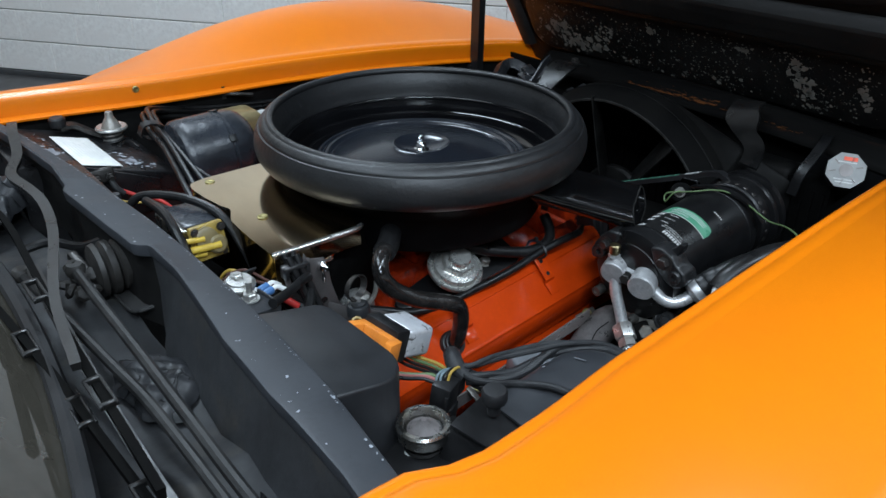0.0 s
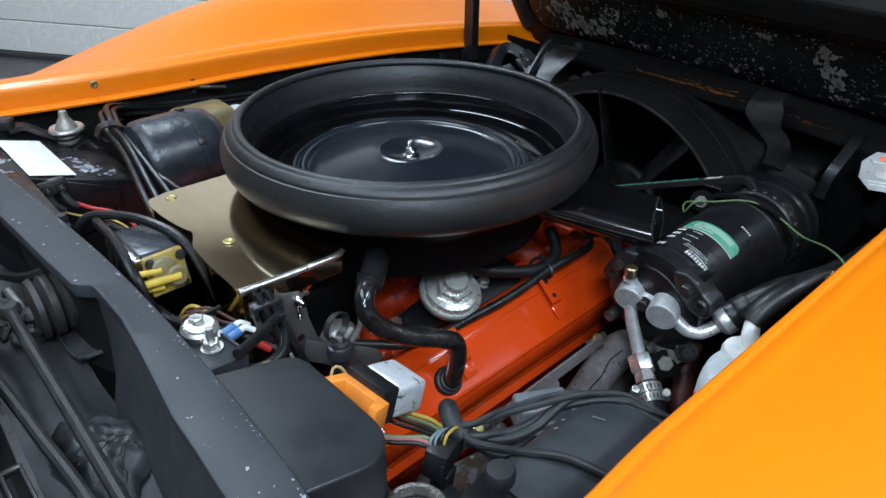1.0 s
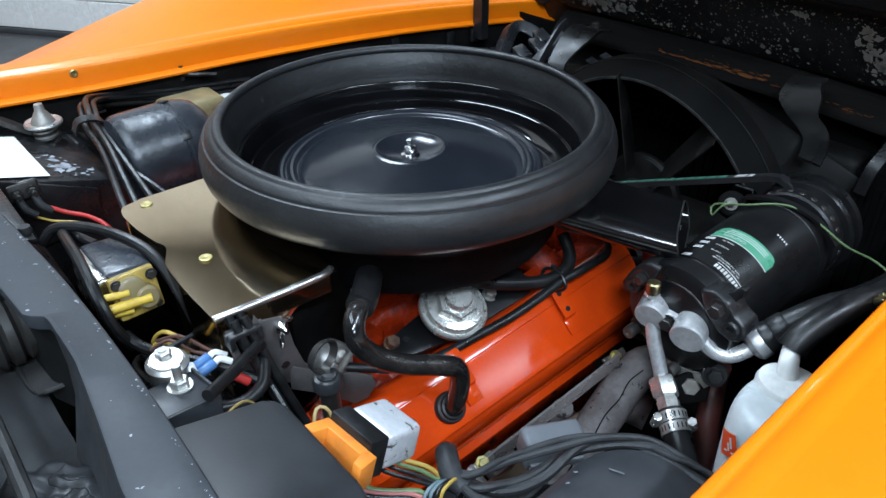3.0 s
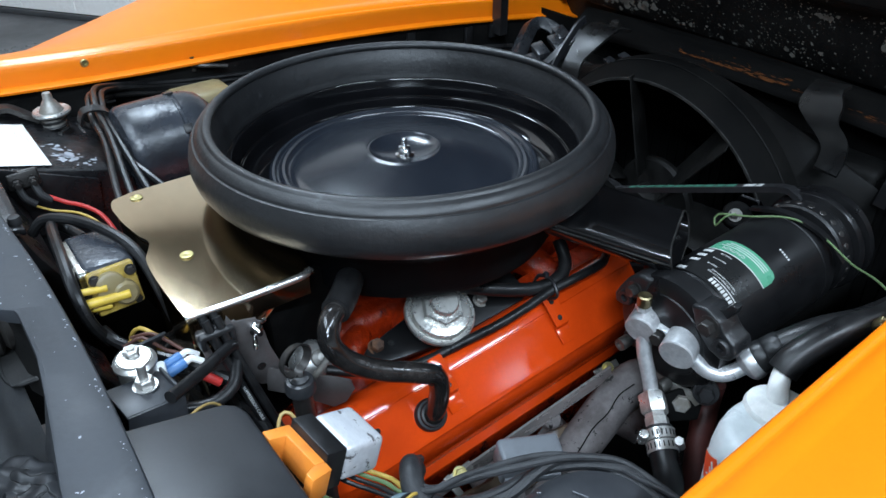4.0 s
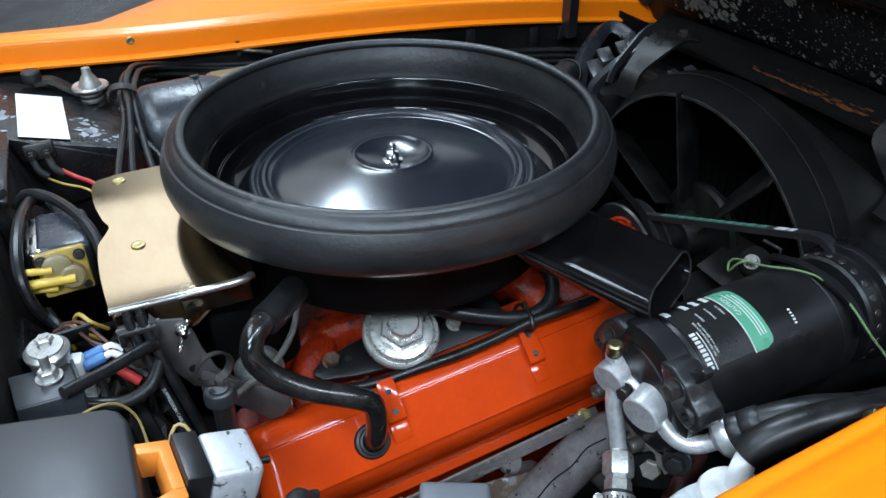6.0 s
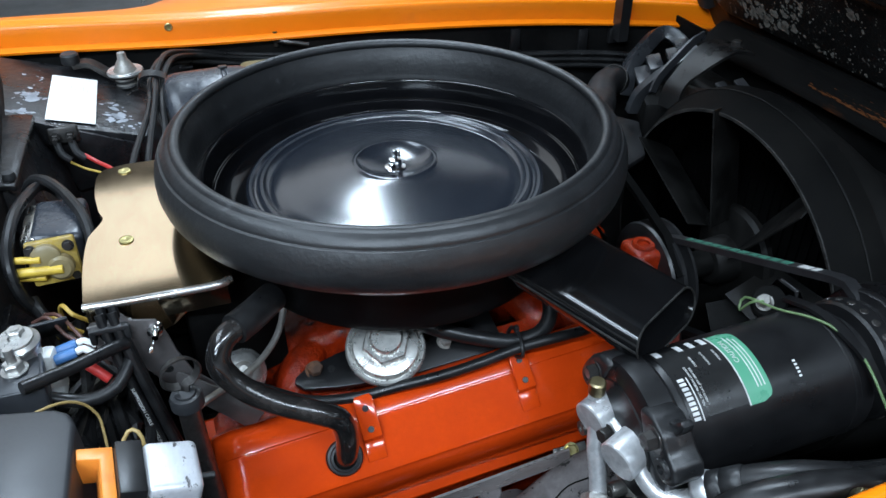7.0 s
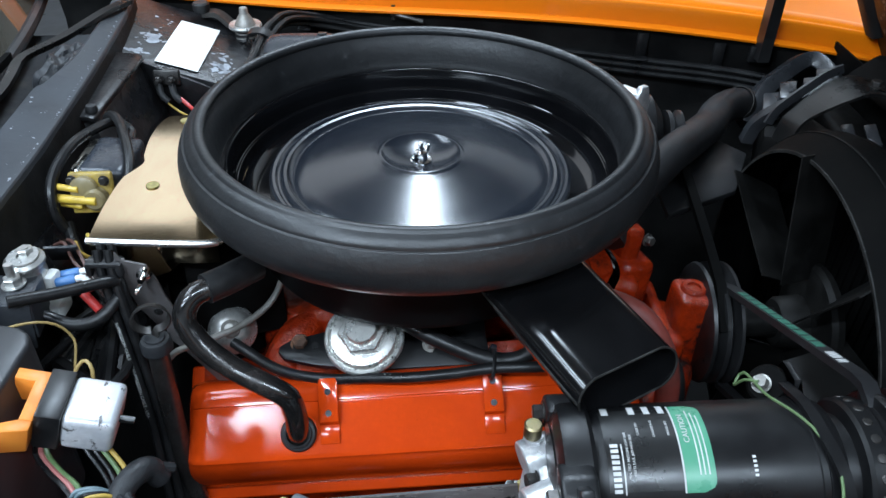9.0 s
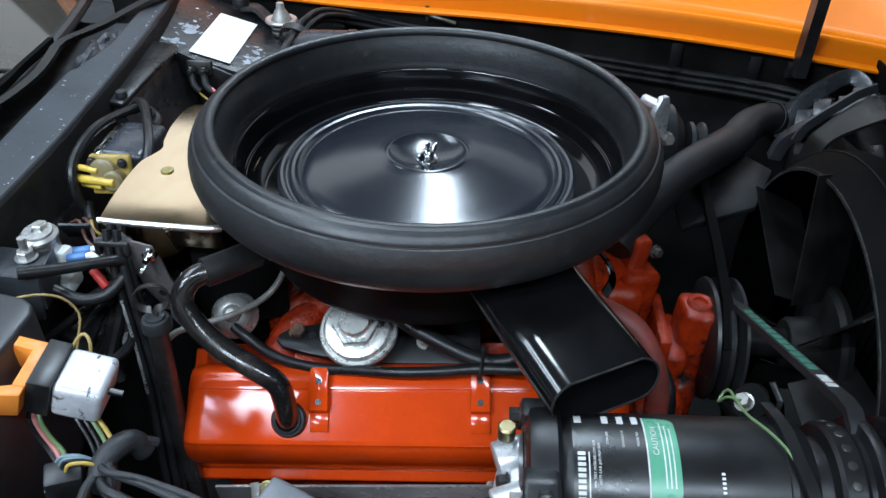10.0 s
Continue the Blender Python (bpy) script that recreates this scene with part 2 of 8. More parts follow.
M["rustcast"] = material("heat_greyed_iron", (0.15, 0.136, 0.134), 0.75, 0.1, second=(0.085, 0.074, 0.072), scale=16, fine=90, bump=0.7, depth=0.002, third=(0.012, 0.011, 0.010), tscale=70, tspread=(0.60, 0.62), spec=0.25)
M["rust"] = material("rusty_bolt", (0.13, 0.06, 0.03), 0.8, 0.3, second=(0.06, 0.035, 0.025), scale=60, fine=260, bump=0.5)
M["egr"] = material("speckled_zinc", (0.66, 0.66, 0.63), 0.30, 0.8, second=(0.50, 0.49, 0.46), scale=40, fine=200, bump=0.14, depth=0.0007, third=(0.06, 0.056, 0.052), tscale=90, tspread=(0.61, 0.63))
M["relaycan"] = material("flaked_relay_can", (0.60, 0.61, 0.63), 0.42, 0.35, second=(0.50, 0.51, 0.54), scale=30, fine=200, bump=0.15, depth=0.0006, third=(0.09, 0.085, 0.085), tscale=85, tspread=(0.56, 0.60), stretch=(1.0, 0.45, 1.0))
M["orangeplastic"] = material("orange_plastic", (0.80, 0.26, 0.035), 0.4, second=(0.66, 0.2, 0.03), scale=30, sss=0.05)
M["yellow"] = material("yellowed_plastic", (0.40, 0.28, 0.06), 0.3, second=(0.26, 0.18, 0.05), scale=40, sss=0.15, fine=200)
M["yellowtube"] = material("yellow_nozzle", (0.66, 0.46, 0.06), 0.35, second=(0.52, 0.35, 0.05), scale=60)
M["white"] = material("white_plastic", (0.78, 0.79, 0.77), 0.35, second=(0.66, 0.68, 0.66), scale=14, fine=120, bump=0.04, sss=0.15)
M["tan"] = material("yellowed_reservoir", (0.22, 0.175, 0.085), 0.4, second=(0.15, 0.115, 0.06), scale=16, sss=0.15)
M["paper"] = material("white_sticker", (0.80, 0.80, 0.77), 0.5, second=(0.70, 0.70, 0.67), scale=20, fine=200, bump=0.03)
M["ink"] = material("grey_ink", (0.58, 0.58, 0.57), 0.5)
M["redhose"] = material("red_brown_hose", (0.20, 0.035, 0.025), 0.55, second=(0.13, 0.03, 0.022), scale=20)
M["brownwire"] = material("brown_insulation", (0.075, 0.030, 0.022), 0.5, second=(0.05, 0.022, 0.017), scale=40)
M["red"] = material("red_insulation", (0.42, 0.028, 0.024), 0.4)
M["blue"] = material("blue_connector", (0.06, 0.16, 0.36), 0.4)
M["yellowwire"] = material("yellow_wire", (0.42, 0.28, 0.055), 0.45)
M["tanwire"] = material("tan_wire", (0.36, 0.25, 0.09), 0.45)
M["greenwire"] = material("green_wire", (0.10, 0.16, 0.065), 0.45)
M["bluegreywire"] = material("blue_grey_wire", (0.12, 0.17, 0.19), 0.45)
M["pinkwire"] = material("pink_wire", (0.36, 0.13, 0.12), 0.45)
M["greenlabel"] = material("green_label", (0.075, 0.27, 0.165), 0.35, second=(0.065, 0.24, 0.145), scale=30)
M["greenprint"] = material("green_belt_print", (0.035, 0.14, 0.095), 0.6)
M["blacklabel"] = material("black_label", (0.012, 0.012, 0.012), 0.3)
M["whiteprint"] = material("white_print", (0.52, 0.52, 0.51), 0.5, second=(0.42, 0.42, 0.41), scale=90)
M["bottleplastic"] = material("milky_bottle_plastic", (0.66, 0.71, 0.72), 0.32, second=(0.55, 0.60, 0.61), scale=9, fine=120, bump=0.04, sss=0.2)
M["redprint"] = material("red_print", (0.80, 0.085, 0.02), 0.45)
M["cap"] = material("cap_sticker", (0.27, 0.27, 0.26), 0.4, second=(0.22, 0.22, 0.215), scale=40)
M["wall"] = material("white_painted_block", (0.92, 0.895, 0.865), 0.6, second=(0.88, 0.856, 0.826), scale=3, fine=50, bump=0.25, depth=0.002)
M["joint"] = material("grey_joint", (0.50, 0.49, 0.47), 0.8)
M["skirt"] = material("dark_wall_base", (0.05, 0.052, 0.055), 0.6, second=(0.07, 0.072, 0.075), scale=6)
M["floor"] = material("dark_grey_floor", (0.085, 0.087, 0.09), 0.35, second=(0.065, 0.066, 0.068), scale=2, fine=30, bump=0.06)
M["ceiling"] = material("grey_ceiling_tile", (0.26, 0.25, 0.225), 0.85, second=(0.22, 0.212, 0.19), scale=6, fine=120, bump=0.3)
# tan base colour stands in for the beige reflection in the glass
M["glass"] = material("windscreen_glass", (0.040, 0.036, 0.029), 0.05, fine=40, bump=0.0, rvar=0.01, spec=0.5, coat=0.2)
def cracked():
    """Black sealant whose skin has dried and split."""
    mat = material("cracked_sealant", (0.016, 0.0175, 0.020), 0.45, second=(0.030, 0.031, 0.034), scale=16, fine=60, bump=0.0, spec=0.35)
    nt = mat.node_tree
    n, l = nt.nodes, nt.links
    b = n["Principled BSDF"]
    base = b.inputs["Base Color"].links[0].from_socket
    tc = n.new("ShaderNodeTexCoord")
    warp, add, cells = n.new("ShaderNodeTexNoise"), n.new("ShaderNodeMixRGB"), n.new("ShaderNodeTexVoronoi")
    warp.inputs["Scale"].default_value, add.inputs[0].default_value = 26.0, 0.06
    cells.feature = "DISTANCE_TO_EDGE"
    cells.inputs["Scale"].default_value = 24.0
    rng = n.new("ShaderNodeMapRange")
    rng.inputs["From Max"].default_value = 0.03
    mix, bump = n.new("ShaderNodeMix"), n.new("ShaderNodeBump")
    mix.data_type = "RGBA"
    mix.inputs["A"].default_value = (0.003, 0.003, 0.003, 1)
    bump.inputs["Strength"].default_value, bump.inputs["Distance"].default_value = 0.4, 0.0012
    l.new(tc.outputs["Object"], warp.inputs["Vector"])
    l.new(tc.outputs["Object"], add.inputs[1])
    l.new(warp.outputs["Color"], add.inputs[2])
    l.new(add.outputs[0], cells.inputs["Vector"])
    l.new(cells.outputs["Distance"], rng.inputs["Value"])
    l.new(rng.outputs[0], mix.inputs["Factor"])
    l.new(base, mix.inputs["B"])
    l.new(mix.outputs["Result"], b.inputs["Base Color"])
    l.new(rng.outputs[0], bump.inputs["Height"])
    l.new(bump.outputs[0], b.inputs["Normal"])
    return mat


M["seal"] = cracked()
M["satin"] = material("compressor_black", (0.0055, 0.0055, 0.0060), 0.36, second=(0.0085, 0.0085, 0.0090), scale=9, fine=160, bump=0.12, depth=0.0007, spec=0.30, third=(0.03, 0.029, 0.027), tscale=60, tspread=(0.68, 0.76))
# black enamel lightened to blue-grey so the colour carries its sheen
M["servo"] = material("servo_enamel_with_sheen", (0.030, 0.034, 0.042), 0.30, 0, 0.0, second=(0.016, 0.018, 0.022), scale=16, fine=30, bump=0.6, depth=0.003, spec=0.5, third=(0.11, 0.105, 0.10), tscale=50, tspread=(0.64, 0.70))
M["steelblade"] = material("dusty_fan_blade", (0.006, 0.0058, 0.0055), 0.5, 0.0, second=(0.012, 0.0115, 0.0108), scale=16, spec=0.15, third=(0.055, 0.052, 0.048), tscale=22, tspread=(0.66, 0.80))
M["radiator"] = material("radiator_core", (0.0035, 0.0035, 0.0035), 0.7, spec=0.05)
M["rustrail"] = material("rust_streaked_black", (0.003, 0.003, 0.003), 0.6, second=(0.006, 0.0057, 0.0054), scale=10, fine=120, bump=0.3, depth=0.0015, spec=0.05, third=(0.07, 0.022, 0.007), tscale=8, tspread=(0.585, 0.70), stretch=(2.5, 0.25, 2.5))

M["pan"] = material("dull_black_pan", (0.0035, 0.0035, 0.004), 0.5, second=(0.006, 0.006, 0.006), scale=9, fine=150, bump=0.1, depth=0.0008, spec=0.03)
M["shroud"] = material("dusty_black_shroud", (0.0036, 0.0036, 0.0036), 0.55, second=(0.007, 0.0067, 0.0063), scale=10, fine=110, bump=0.3, depth=0.0015, spec=0.13, third=(0.02, 0.019, 0.0175), tscale=26, tspread=(0.62, 0.76))
M["pipe"] = material("worn_black_pipe", (0.011, 0.0105, 0.0105), 0.20, 0.2, 0.2, second=(0.030, 0.026, 0.024), scale=22, fine=160, bump=0.08, depth=0.0005, third=(0.15, 0.14, 0.13), tscale=60, tspread=(0.67, 0.74))
M["dullzinc"] = material("dull_zinc", (0.34, 0.33, 0.31), 0.5, 0.6, second=(0.24, 0.22, 0.19), scale=40, fine=240, bump=0.15, depth=0.0006)
M["flakechip"] = material("bare_paint_flake", (0.34, 0.36, 0.40), 0.5, second=(0.26, 0.275, 0.30), scale=60)
M["hoodchip"] = material("dusty_bare_flake", (0.20, 0.193, 0.17), 0.7, second=(0.13, 0.126, 0.11), scale=60)
M["wellfloor"] = material("dusty_well_panel", (0.036, 0.0375, 0.040), 0.6, second=(0.022, 0.0225, 0.024), scale=7, fine=30, bump=0.35, depth=0.003, spec=0.3, third=(0.060, 0.054, 0.047), tscale=10, tspread=(0.54, 0.70))
M["heater"] = material("semi_gloss_black_box", (0.0085, 0.0085, 0.0095), 0.33, second=(0.020, 0.020, 0.021), scale=14, spread=(0.46, 0.70), fine=60, bump=0.55, depth=0.003, spec=0.42, third=(0.10, 0.102, 0.11), tscale=30, tspread=(0.66, 0.70))
# darker than the hinge steel below
M["hingedark"] = material("dark_hinge_steel", (0.007, 0.007, 0.0072), 0.34, second=(0.012, 0.0117, 0.0113), scale=14, fine=160, bump=0.14, depth=0.0008, spec=0.4, third=(0.05, 0.048, 0.045), tscale=36, tspread=(0.68, 0.76))
M["hinge"] = material("sheened_black_steel", (0.020, 0.0213, 0.024), 0.33, second=(0.034, 0.0355, 0.039), scale=12, fine=160, bump=0.2, depth=0.001, third=(0.11, 0.108, 0.105), tscale=36, tspread=(0.66, 0.74))
M["greycover"] = material("grey_plastic_cover", (0.17, 0.18, 0.195), 0.4, second=(0.13, 0.137, 0.15), scale=30)
M["ringrubber"] = material("scuffed_ring_rubber", (0.0090, 0.0093, 0.0101), 0.41, second=(0.0150, 0.0154, 0.0166), scale=7, spread=(0.42, 0.68), fine=95, bump=0.45, depth=0.0018, spec=0.55, third=(0.055, 0.056, 0.060), tscale=34, tspread=(0.63, 0.76), rvar=0.06, mottle=0.25)
M["rolled"] = material("bright_rolled_edge", (0.66, 0.65, 0.63), 0.24, 0.95, fine=300, bump=0.03)
M["brightzinc"] = material("bright_zinc", (0.56, 0.56, 0.545), 0.34, 0.75, second=(0.34, 0.325, 0.30), scale=50, fine=240, bump=0.08, depth=0.0004)
M["stripsteel"] = material("brown_polished_steel", (0.50, 0.465, 0.45), 0.26, 0.7, second=(0.33, 0.28, 0.265), scale=14, fine=220, bump=0.05, depth=0.0005, stretch=(0.3, 1, 1), third=(0.45, 0.42, 0.40), tscale=30, tspread=(0.64, 0.74))
M["flangecrust"] = material("flaking_heat_paint", (0.085, 0.060, 0.040), 0.8, 0.0, second=(0.16, 0.15, 0.145), scale=30, spread=(0.5, 0.56), fine=90, bump=0.7, depth=0.003, spec=0.2, third=(0.42, 0.42, 0.43), tscale=24, tspread=(0.60, 0.63))
M["tape"] = material("cloth_loom_tape", (0.017, 0.0175, 0.019), 0.5, second=(0.030, 0.031, 0.033), scale=30, fine=150, bump=0.5, depth=0.0016, spec=0.35, stretch=(1.0, 1.0, 2.5))
M["darkzinc"] = material("greyed_zinc", (0.22, 0.215, 0.20), 0.4, 0.8, second=(0.13, 0.12, 0.11), scale=60, fine=240, bump=0.15, depth=0.0005)
M["casting"] = material("scuffed_black_casting", (0.0105, 0.0108, 0.0115), 0.40, second=(0.020, 0.020, 0.021), scale=22, fine=170, bump=0.3, depth=0.0012, spec=0.45, third=(0.060, 0.056, 0.052), tscale=40, tspread=(0.66, 0.76))
M["domeplastic"] = material("dark_grey_moulding", (0.027, 0.029, 0.033), 0.44, second=(0.039, 0.0415, 0.046), scale=9, fine=150, bump=0.12, depth=0.0006, spec=0.4, third=(0.16, 0.165, 0.17), tscale=55, tspread=(0.70, 0.75))
M["snorkelgloss"] = material("gloss_black_snorkel", (0.0032, 0.0032, 0.0035), 0.13, 0, 0.35, second=(0.005, 0.005, 0.0055), scale=7, fine=400, bump=0.02, depth=0.0004, rvar=0.05, coat_rough=0.12, spec=0.5, third=(0.03, 0.029, 0.028), tscale=140, tspread=(0.71, 0.75))
M["redpipe"] = material("dull_red_brown_pipe", (0.085, 0.022, 0.018), 0.5, second=(0.045, 0.016, 0.014), scale=14, fine=150, bump=0.2)
# near black with almost no specular
M["flatblack"] = material("flat_deep_black", (0.003, 0.003, 0.003), 0.7, second=(0.006, 0.0058, 0.0055), scale=10, fine=110, bump=0.3, depth=0.0015, spec=0.04)
M["bellow"] = material("dusty_bellows", (0.017, 0.0155, 0.014), 0.6, second=(0.032, 0.029, 0.026), scale=20, fine=120, bump=0.3, depth=0.001)
M["brownsteel"] = material("brown_painted_steel", (0.095, 0.088, 0.087), 0.42, 0.1, second=(0.072, 0.064, 0.062), scale=16, fine=180, bump=0.12, depth=0.0007, third=(0.17, 0.15, 0.14), tscale=60, tspread=(0.70, 0.74))
M["greycap"] = material("off_white_cap", (0.34, 0.35, 0.34), 0.45, second=(0.26, 0.265, 0.25), scale=20)
M["rustpatch"] = material("thin_surface_rust", (0.11, 0.038, 0.011), 0.8, second=(0.06, 0.022, 0.008), scale=60, spec=0.1)
M["wornrim"] = material("worn_rim", (0.028, 0.027, 0.0255), 0.6, second=(0.008, 0.0077, 0.0072), scale=30, spec=0.15, third=(0.12, 0.115, 0.11), tscale=45, tspread=(0.62, 0.72))


def flaking():
    """Black paint flaking off in fine flecks that gather in patches."""
    mat = material("flaking_black_paint", (0.0065, 0.0065, 0.0065), 0.5, second=(0.011, 0.0105, 0.010), scale=5, fine=60, bump=0.5, depth=0.003, spec=0.3)
    nt = mat.node_tree
    n, l = nt.nodes, nt.links
    b = n["Principled BSDF"]
    base = b.inputs["Base Color"].links[0].from_socket
    tc = n.new("ShaderNodeTexCoord")
    big, small = n.new("ShaderNodeTexNoise"), n.new("ShaderNodeTexNoise")
    big.inputs["Scale"].default_value, small.inputs["Scale"].default_value = 5.0, 70.0
    big.inputs["Detail"].default_value, small.inputs["Detail"].default_value = 3.0, 8.0
    add = n.new("ShaderNodeMath")
    add.operation = "MULTIPLY_ADD"
    add.inputs[1].default_value = 0.9
    rng = n.new("ShaderNodeMapRange")
    rng.inputs["From Min"].default_value, rng.inputs["From Max"].default_value = 1.10, 1.12
    mix = n.new("ShaderNodeMix")
    mix.data_type = "RGBA"
    mix.inputs["B"].default_value = (0.13, 0.13, 0.12, 1)
    for t in (big, small):
        l.new(tc.outputs["Object"], t.inputs["Vector"])
    l.new(big.outputs["Fac"], add.inputs[0])
    l.new(small.outputs["Fac"], add.inputs[2])
    l.new(add.outputs[0], rng.inputs["Value"])
    l.new(rng.outputs[0], mix.inputs["Factor"])
    l.new(base, mix.inputs["A"])
    l.new(mix.outputs["Result"], b.inputs["Base Color"])
    return mat


M["flaking"] = flaking()


def lamp_material(name="lit_diffuser", strength=5.0):
    mat = bpy.data.materials.new(name)
    mat.use_nodes = True
    b = mat.node_tree.nodes["Principled BSDF"]
    b.inputs["Base Color"].default_value = (0.9, 0.9, 0.9, 1)
    b.inputs["Emission Color"].default_value = (0.735, 0.885, 1.0, 1)
    b.inputs["Emission Strength"].default_value = strength
    return mat


M["lamp"] = lamp_material()
# dim glow of the added fill panel, not a known fixture
M["wallfill"] = lamp_material("added_wall_fill", 0.26)


def flakes(to3d, spots, seed, n=9):
    """Irregular chips of bare paint, scattered round spots of (u, v, spread u, spread v, count, largest radius)."""
    rng = random.Random(seed)
    bm = bmesh.new()
    for u, v, su, sv, count, rmax in spots:
        for _ in range(count):
            cu, cv = u + rng.gauss(0, su), v + rng.gauss(0, sv)
            r = rmax * (0.2 + 0.8 * rng.random() ** 2.5)
            st, turn = rng.uniform(0.45, 1.0), rng.uniform(0, math.pi)
            pts = []
            for k in range(n):
                a = 2 * math.pi * k / n
                q = r * rng.uniform(0.55, 1.25)
                x, y = q * math.cos(a), q * st * math.sin(a)
                pts.append(to3d(cu + x * math.cos(turn) - y * math.sin(turn), cv + x * math.sin(turn) + y * math.cos(turn)))
            if all(p is not None for p in pts):
                bm.faces.new([bm.verts.new(p) for p in pts])
    return bm

# ---- the room ----
BLOCK_L, BLOCK_H = 0.38, 0.176


def blocks(name, m, width, height, skirt):
    """A wall of painted blocks with recessed bed joints, over a dark foot. Its face looks along -y of m."""
    wall = solo(name, box((width, 0.2, height), m @ Matrix.Translation((0, 0.103, height / 2))), M["joint"], "painted block wall with recessed joints", "wall", kind="structure")
    me_full = mesh_of("block", box((BLOCK_L - 0.002, 0.012, BLOCK_H - 0.006), None, 0.003, 1), M["wall"])
    rng = random.Random(3)
    rest = bmesh.new()
    for r in range(int((height - skirt) / BLOCK_H)):
        z = skirt + BLOCK_H * (r + 0.5)
        for k in range(int(width / BLOCK_L)):
            x = -width / 2 + BLOCK_L * (k + 0.5 + (0.5 if r % 2 else 0))
            if x + BLOCK_L / 2 > width / 2:
                continue
            if z < 1.2 and abs(x) < 3.0:
                ob = new("block", me_full)
                ob.parent = wall
                ob.matrix_basis = Matrix.Translation(-wall.location) @ m @ Matrix.Translation((x, -0.003 + rng.uniform(-0.0008, 0.0008), z))
            else:
                rest = join(rest, box((BLOCK_L - 0.002, 0.012, BLOCK_H - 0.006), m @ Matrix.Translation((x, -0.003, z))))
    tagged(part("upper_blocks", rest, M["wall"], wall), kind="stuff")
    part("wall_foot", box((width, 0.03, skirt), m @ Matrix.Translation((0, -0.012, skirt / 2)), 0.004), M["skirt"], wall, "dark foot of the wall")
    return wall


ROOM_H = CEIL
floor = solo("floor", box((14, 14, 0.1), (0, 0, -0.05)), M["floor"], "dark grey smooth workshop floor", "floor", kind="structure")
WALL_TURN = -55.0
far_wall = blocks("wall_far", pose(0.85, 3.35, 0, 0, 0, WALL_TURN), 11.4, ROOM_H, 0.03)
for name, m in (("wall_near", pose(0, -5, 0, 0, 0, 180)), ("wall_rear", pose(-6, 0, 0, 0, 0, 90)), ("wall_front", pose(6, 0, 0, 0, 0, -90))):
    solo(name, box((14, 0.2, ROOM_H), m @ Matrix.Translation((0, 0.1, ROOM_H / 2))), M["wall"], "plain white painted wall", "wall", kind="structure")
bm = box((14, 14, 0.1), (0, 0, ROOM_H + 0.05))
for i in range(-11, 12):
    bm = join(bm, box((0.024, 14, 0.012), (i * 0.6, 0, ROOM_H - 0.004)), box((14, 0.024, 0.012), (0, i * 0.6, ROOM_H - 0.0045)))
solo("ceiling", bm, M["ceiling"], "grey tiled ceiling on a metal grid", "ceiling", kind="structure")
for x, y, lx, ly, watts in PANELS:
    t = thing("ceiling_light", (x, y, ROOM_H - 0.05), "unseen long white ceiling light with a glowing diffuser", "lamp", "ceiling lights")
    fr = join(box((lx + 0.06, 0.03, 0.05), (x, y - ly / 2 - 0.015, ROOM_H - 0.035)), box((lx + 0.06, 0.03, 0.05), (x, y + ly / 2 + 0.015, ROOM_H - 0.035)),
              box((0.03, ly, 0.05), (x - lx / 2 - 0.015, y, ROOM_H - 0.035)), box((0.03, ly, 0.05), (x + lx / 2 + 0.015, y, ROOM_H - 0.035)))
    part("frame", fr, M["white"], t)
    part("diffuser", box((lx, ly, 0.02), (x, y, ROOM_H - 0.045)), M["wallfill"] if lx > 1.9 else M["lamp"], t, "glowing white diffuser")

# ---- the car body ----
MID = 0.035
CREASE_Y = curve([(-0.75, 0.612), (-0.46, 0.604), (-0.19, 0.586), (0.15, 0.565), (0.48, 0.540), (0.75, 0.512), (1.3, 0.44)])
CREASE_Z = curve([(-0.75, 0.868), (-0.46, 0.860), (-0.19, 0.848), (0.1, 0.843), (0.35, 0.833), (0.58, 0.815), (0.8, 0.790), (1.3, 0.70)])
PEAK_Z = curve([(-0.75, 0.79), (-0.32, 0.800), (-0.2, 0.825), (-0.1, 0.850), (0.0, 0.873), (0.08, 0.888), (0.23, 0.904), (0.4, 0.902), (0.6, 0.880), (0.78, 0.840), (1.06, 0.744), (1.3, 0.64)])
LIP = 0.036


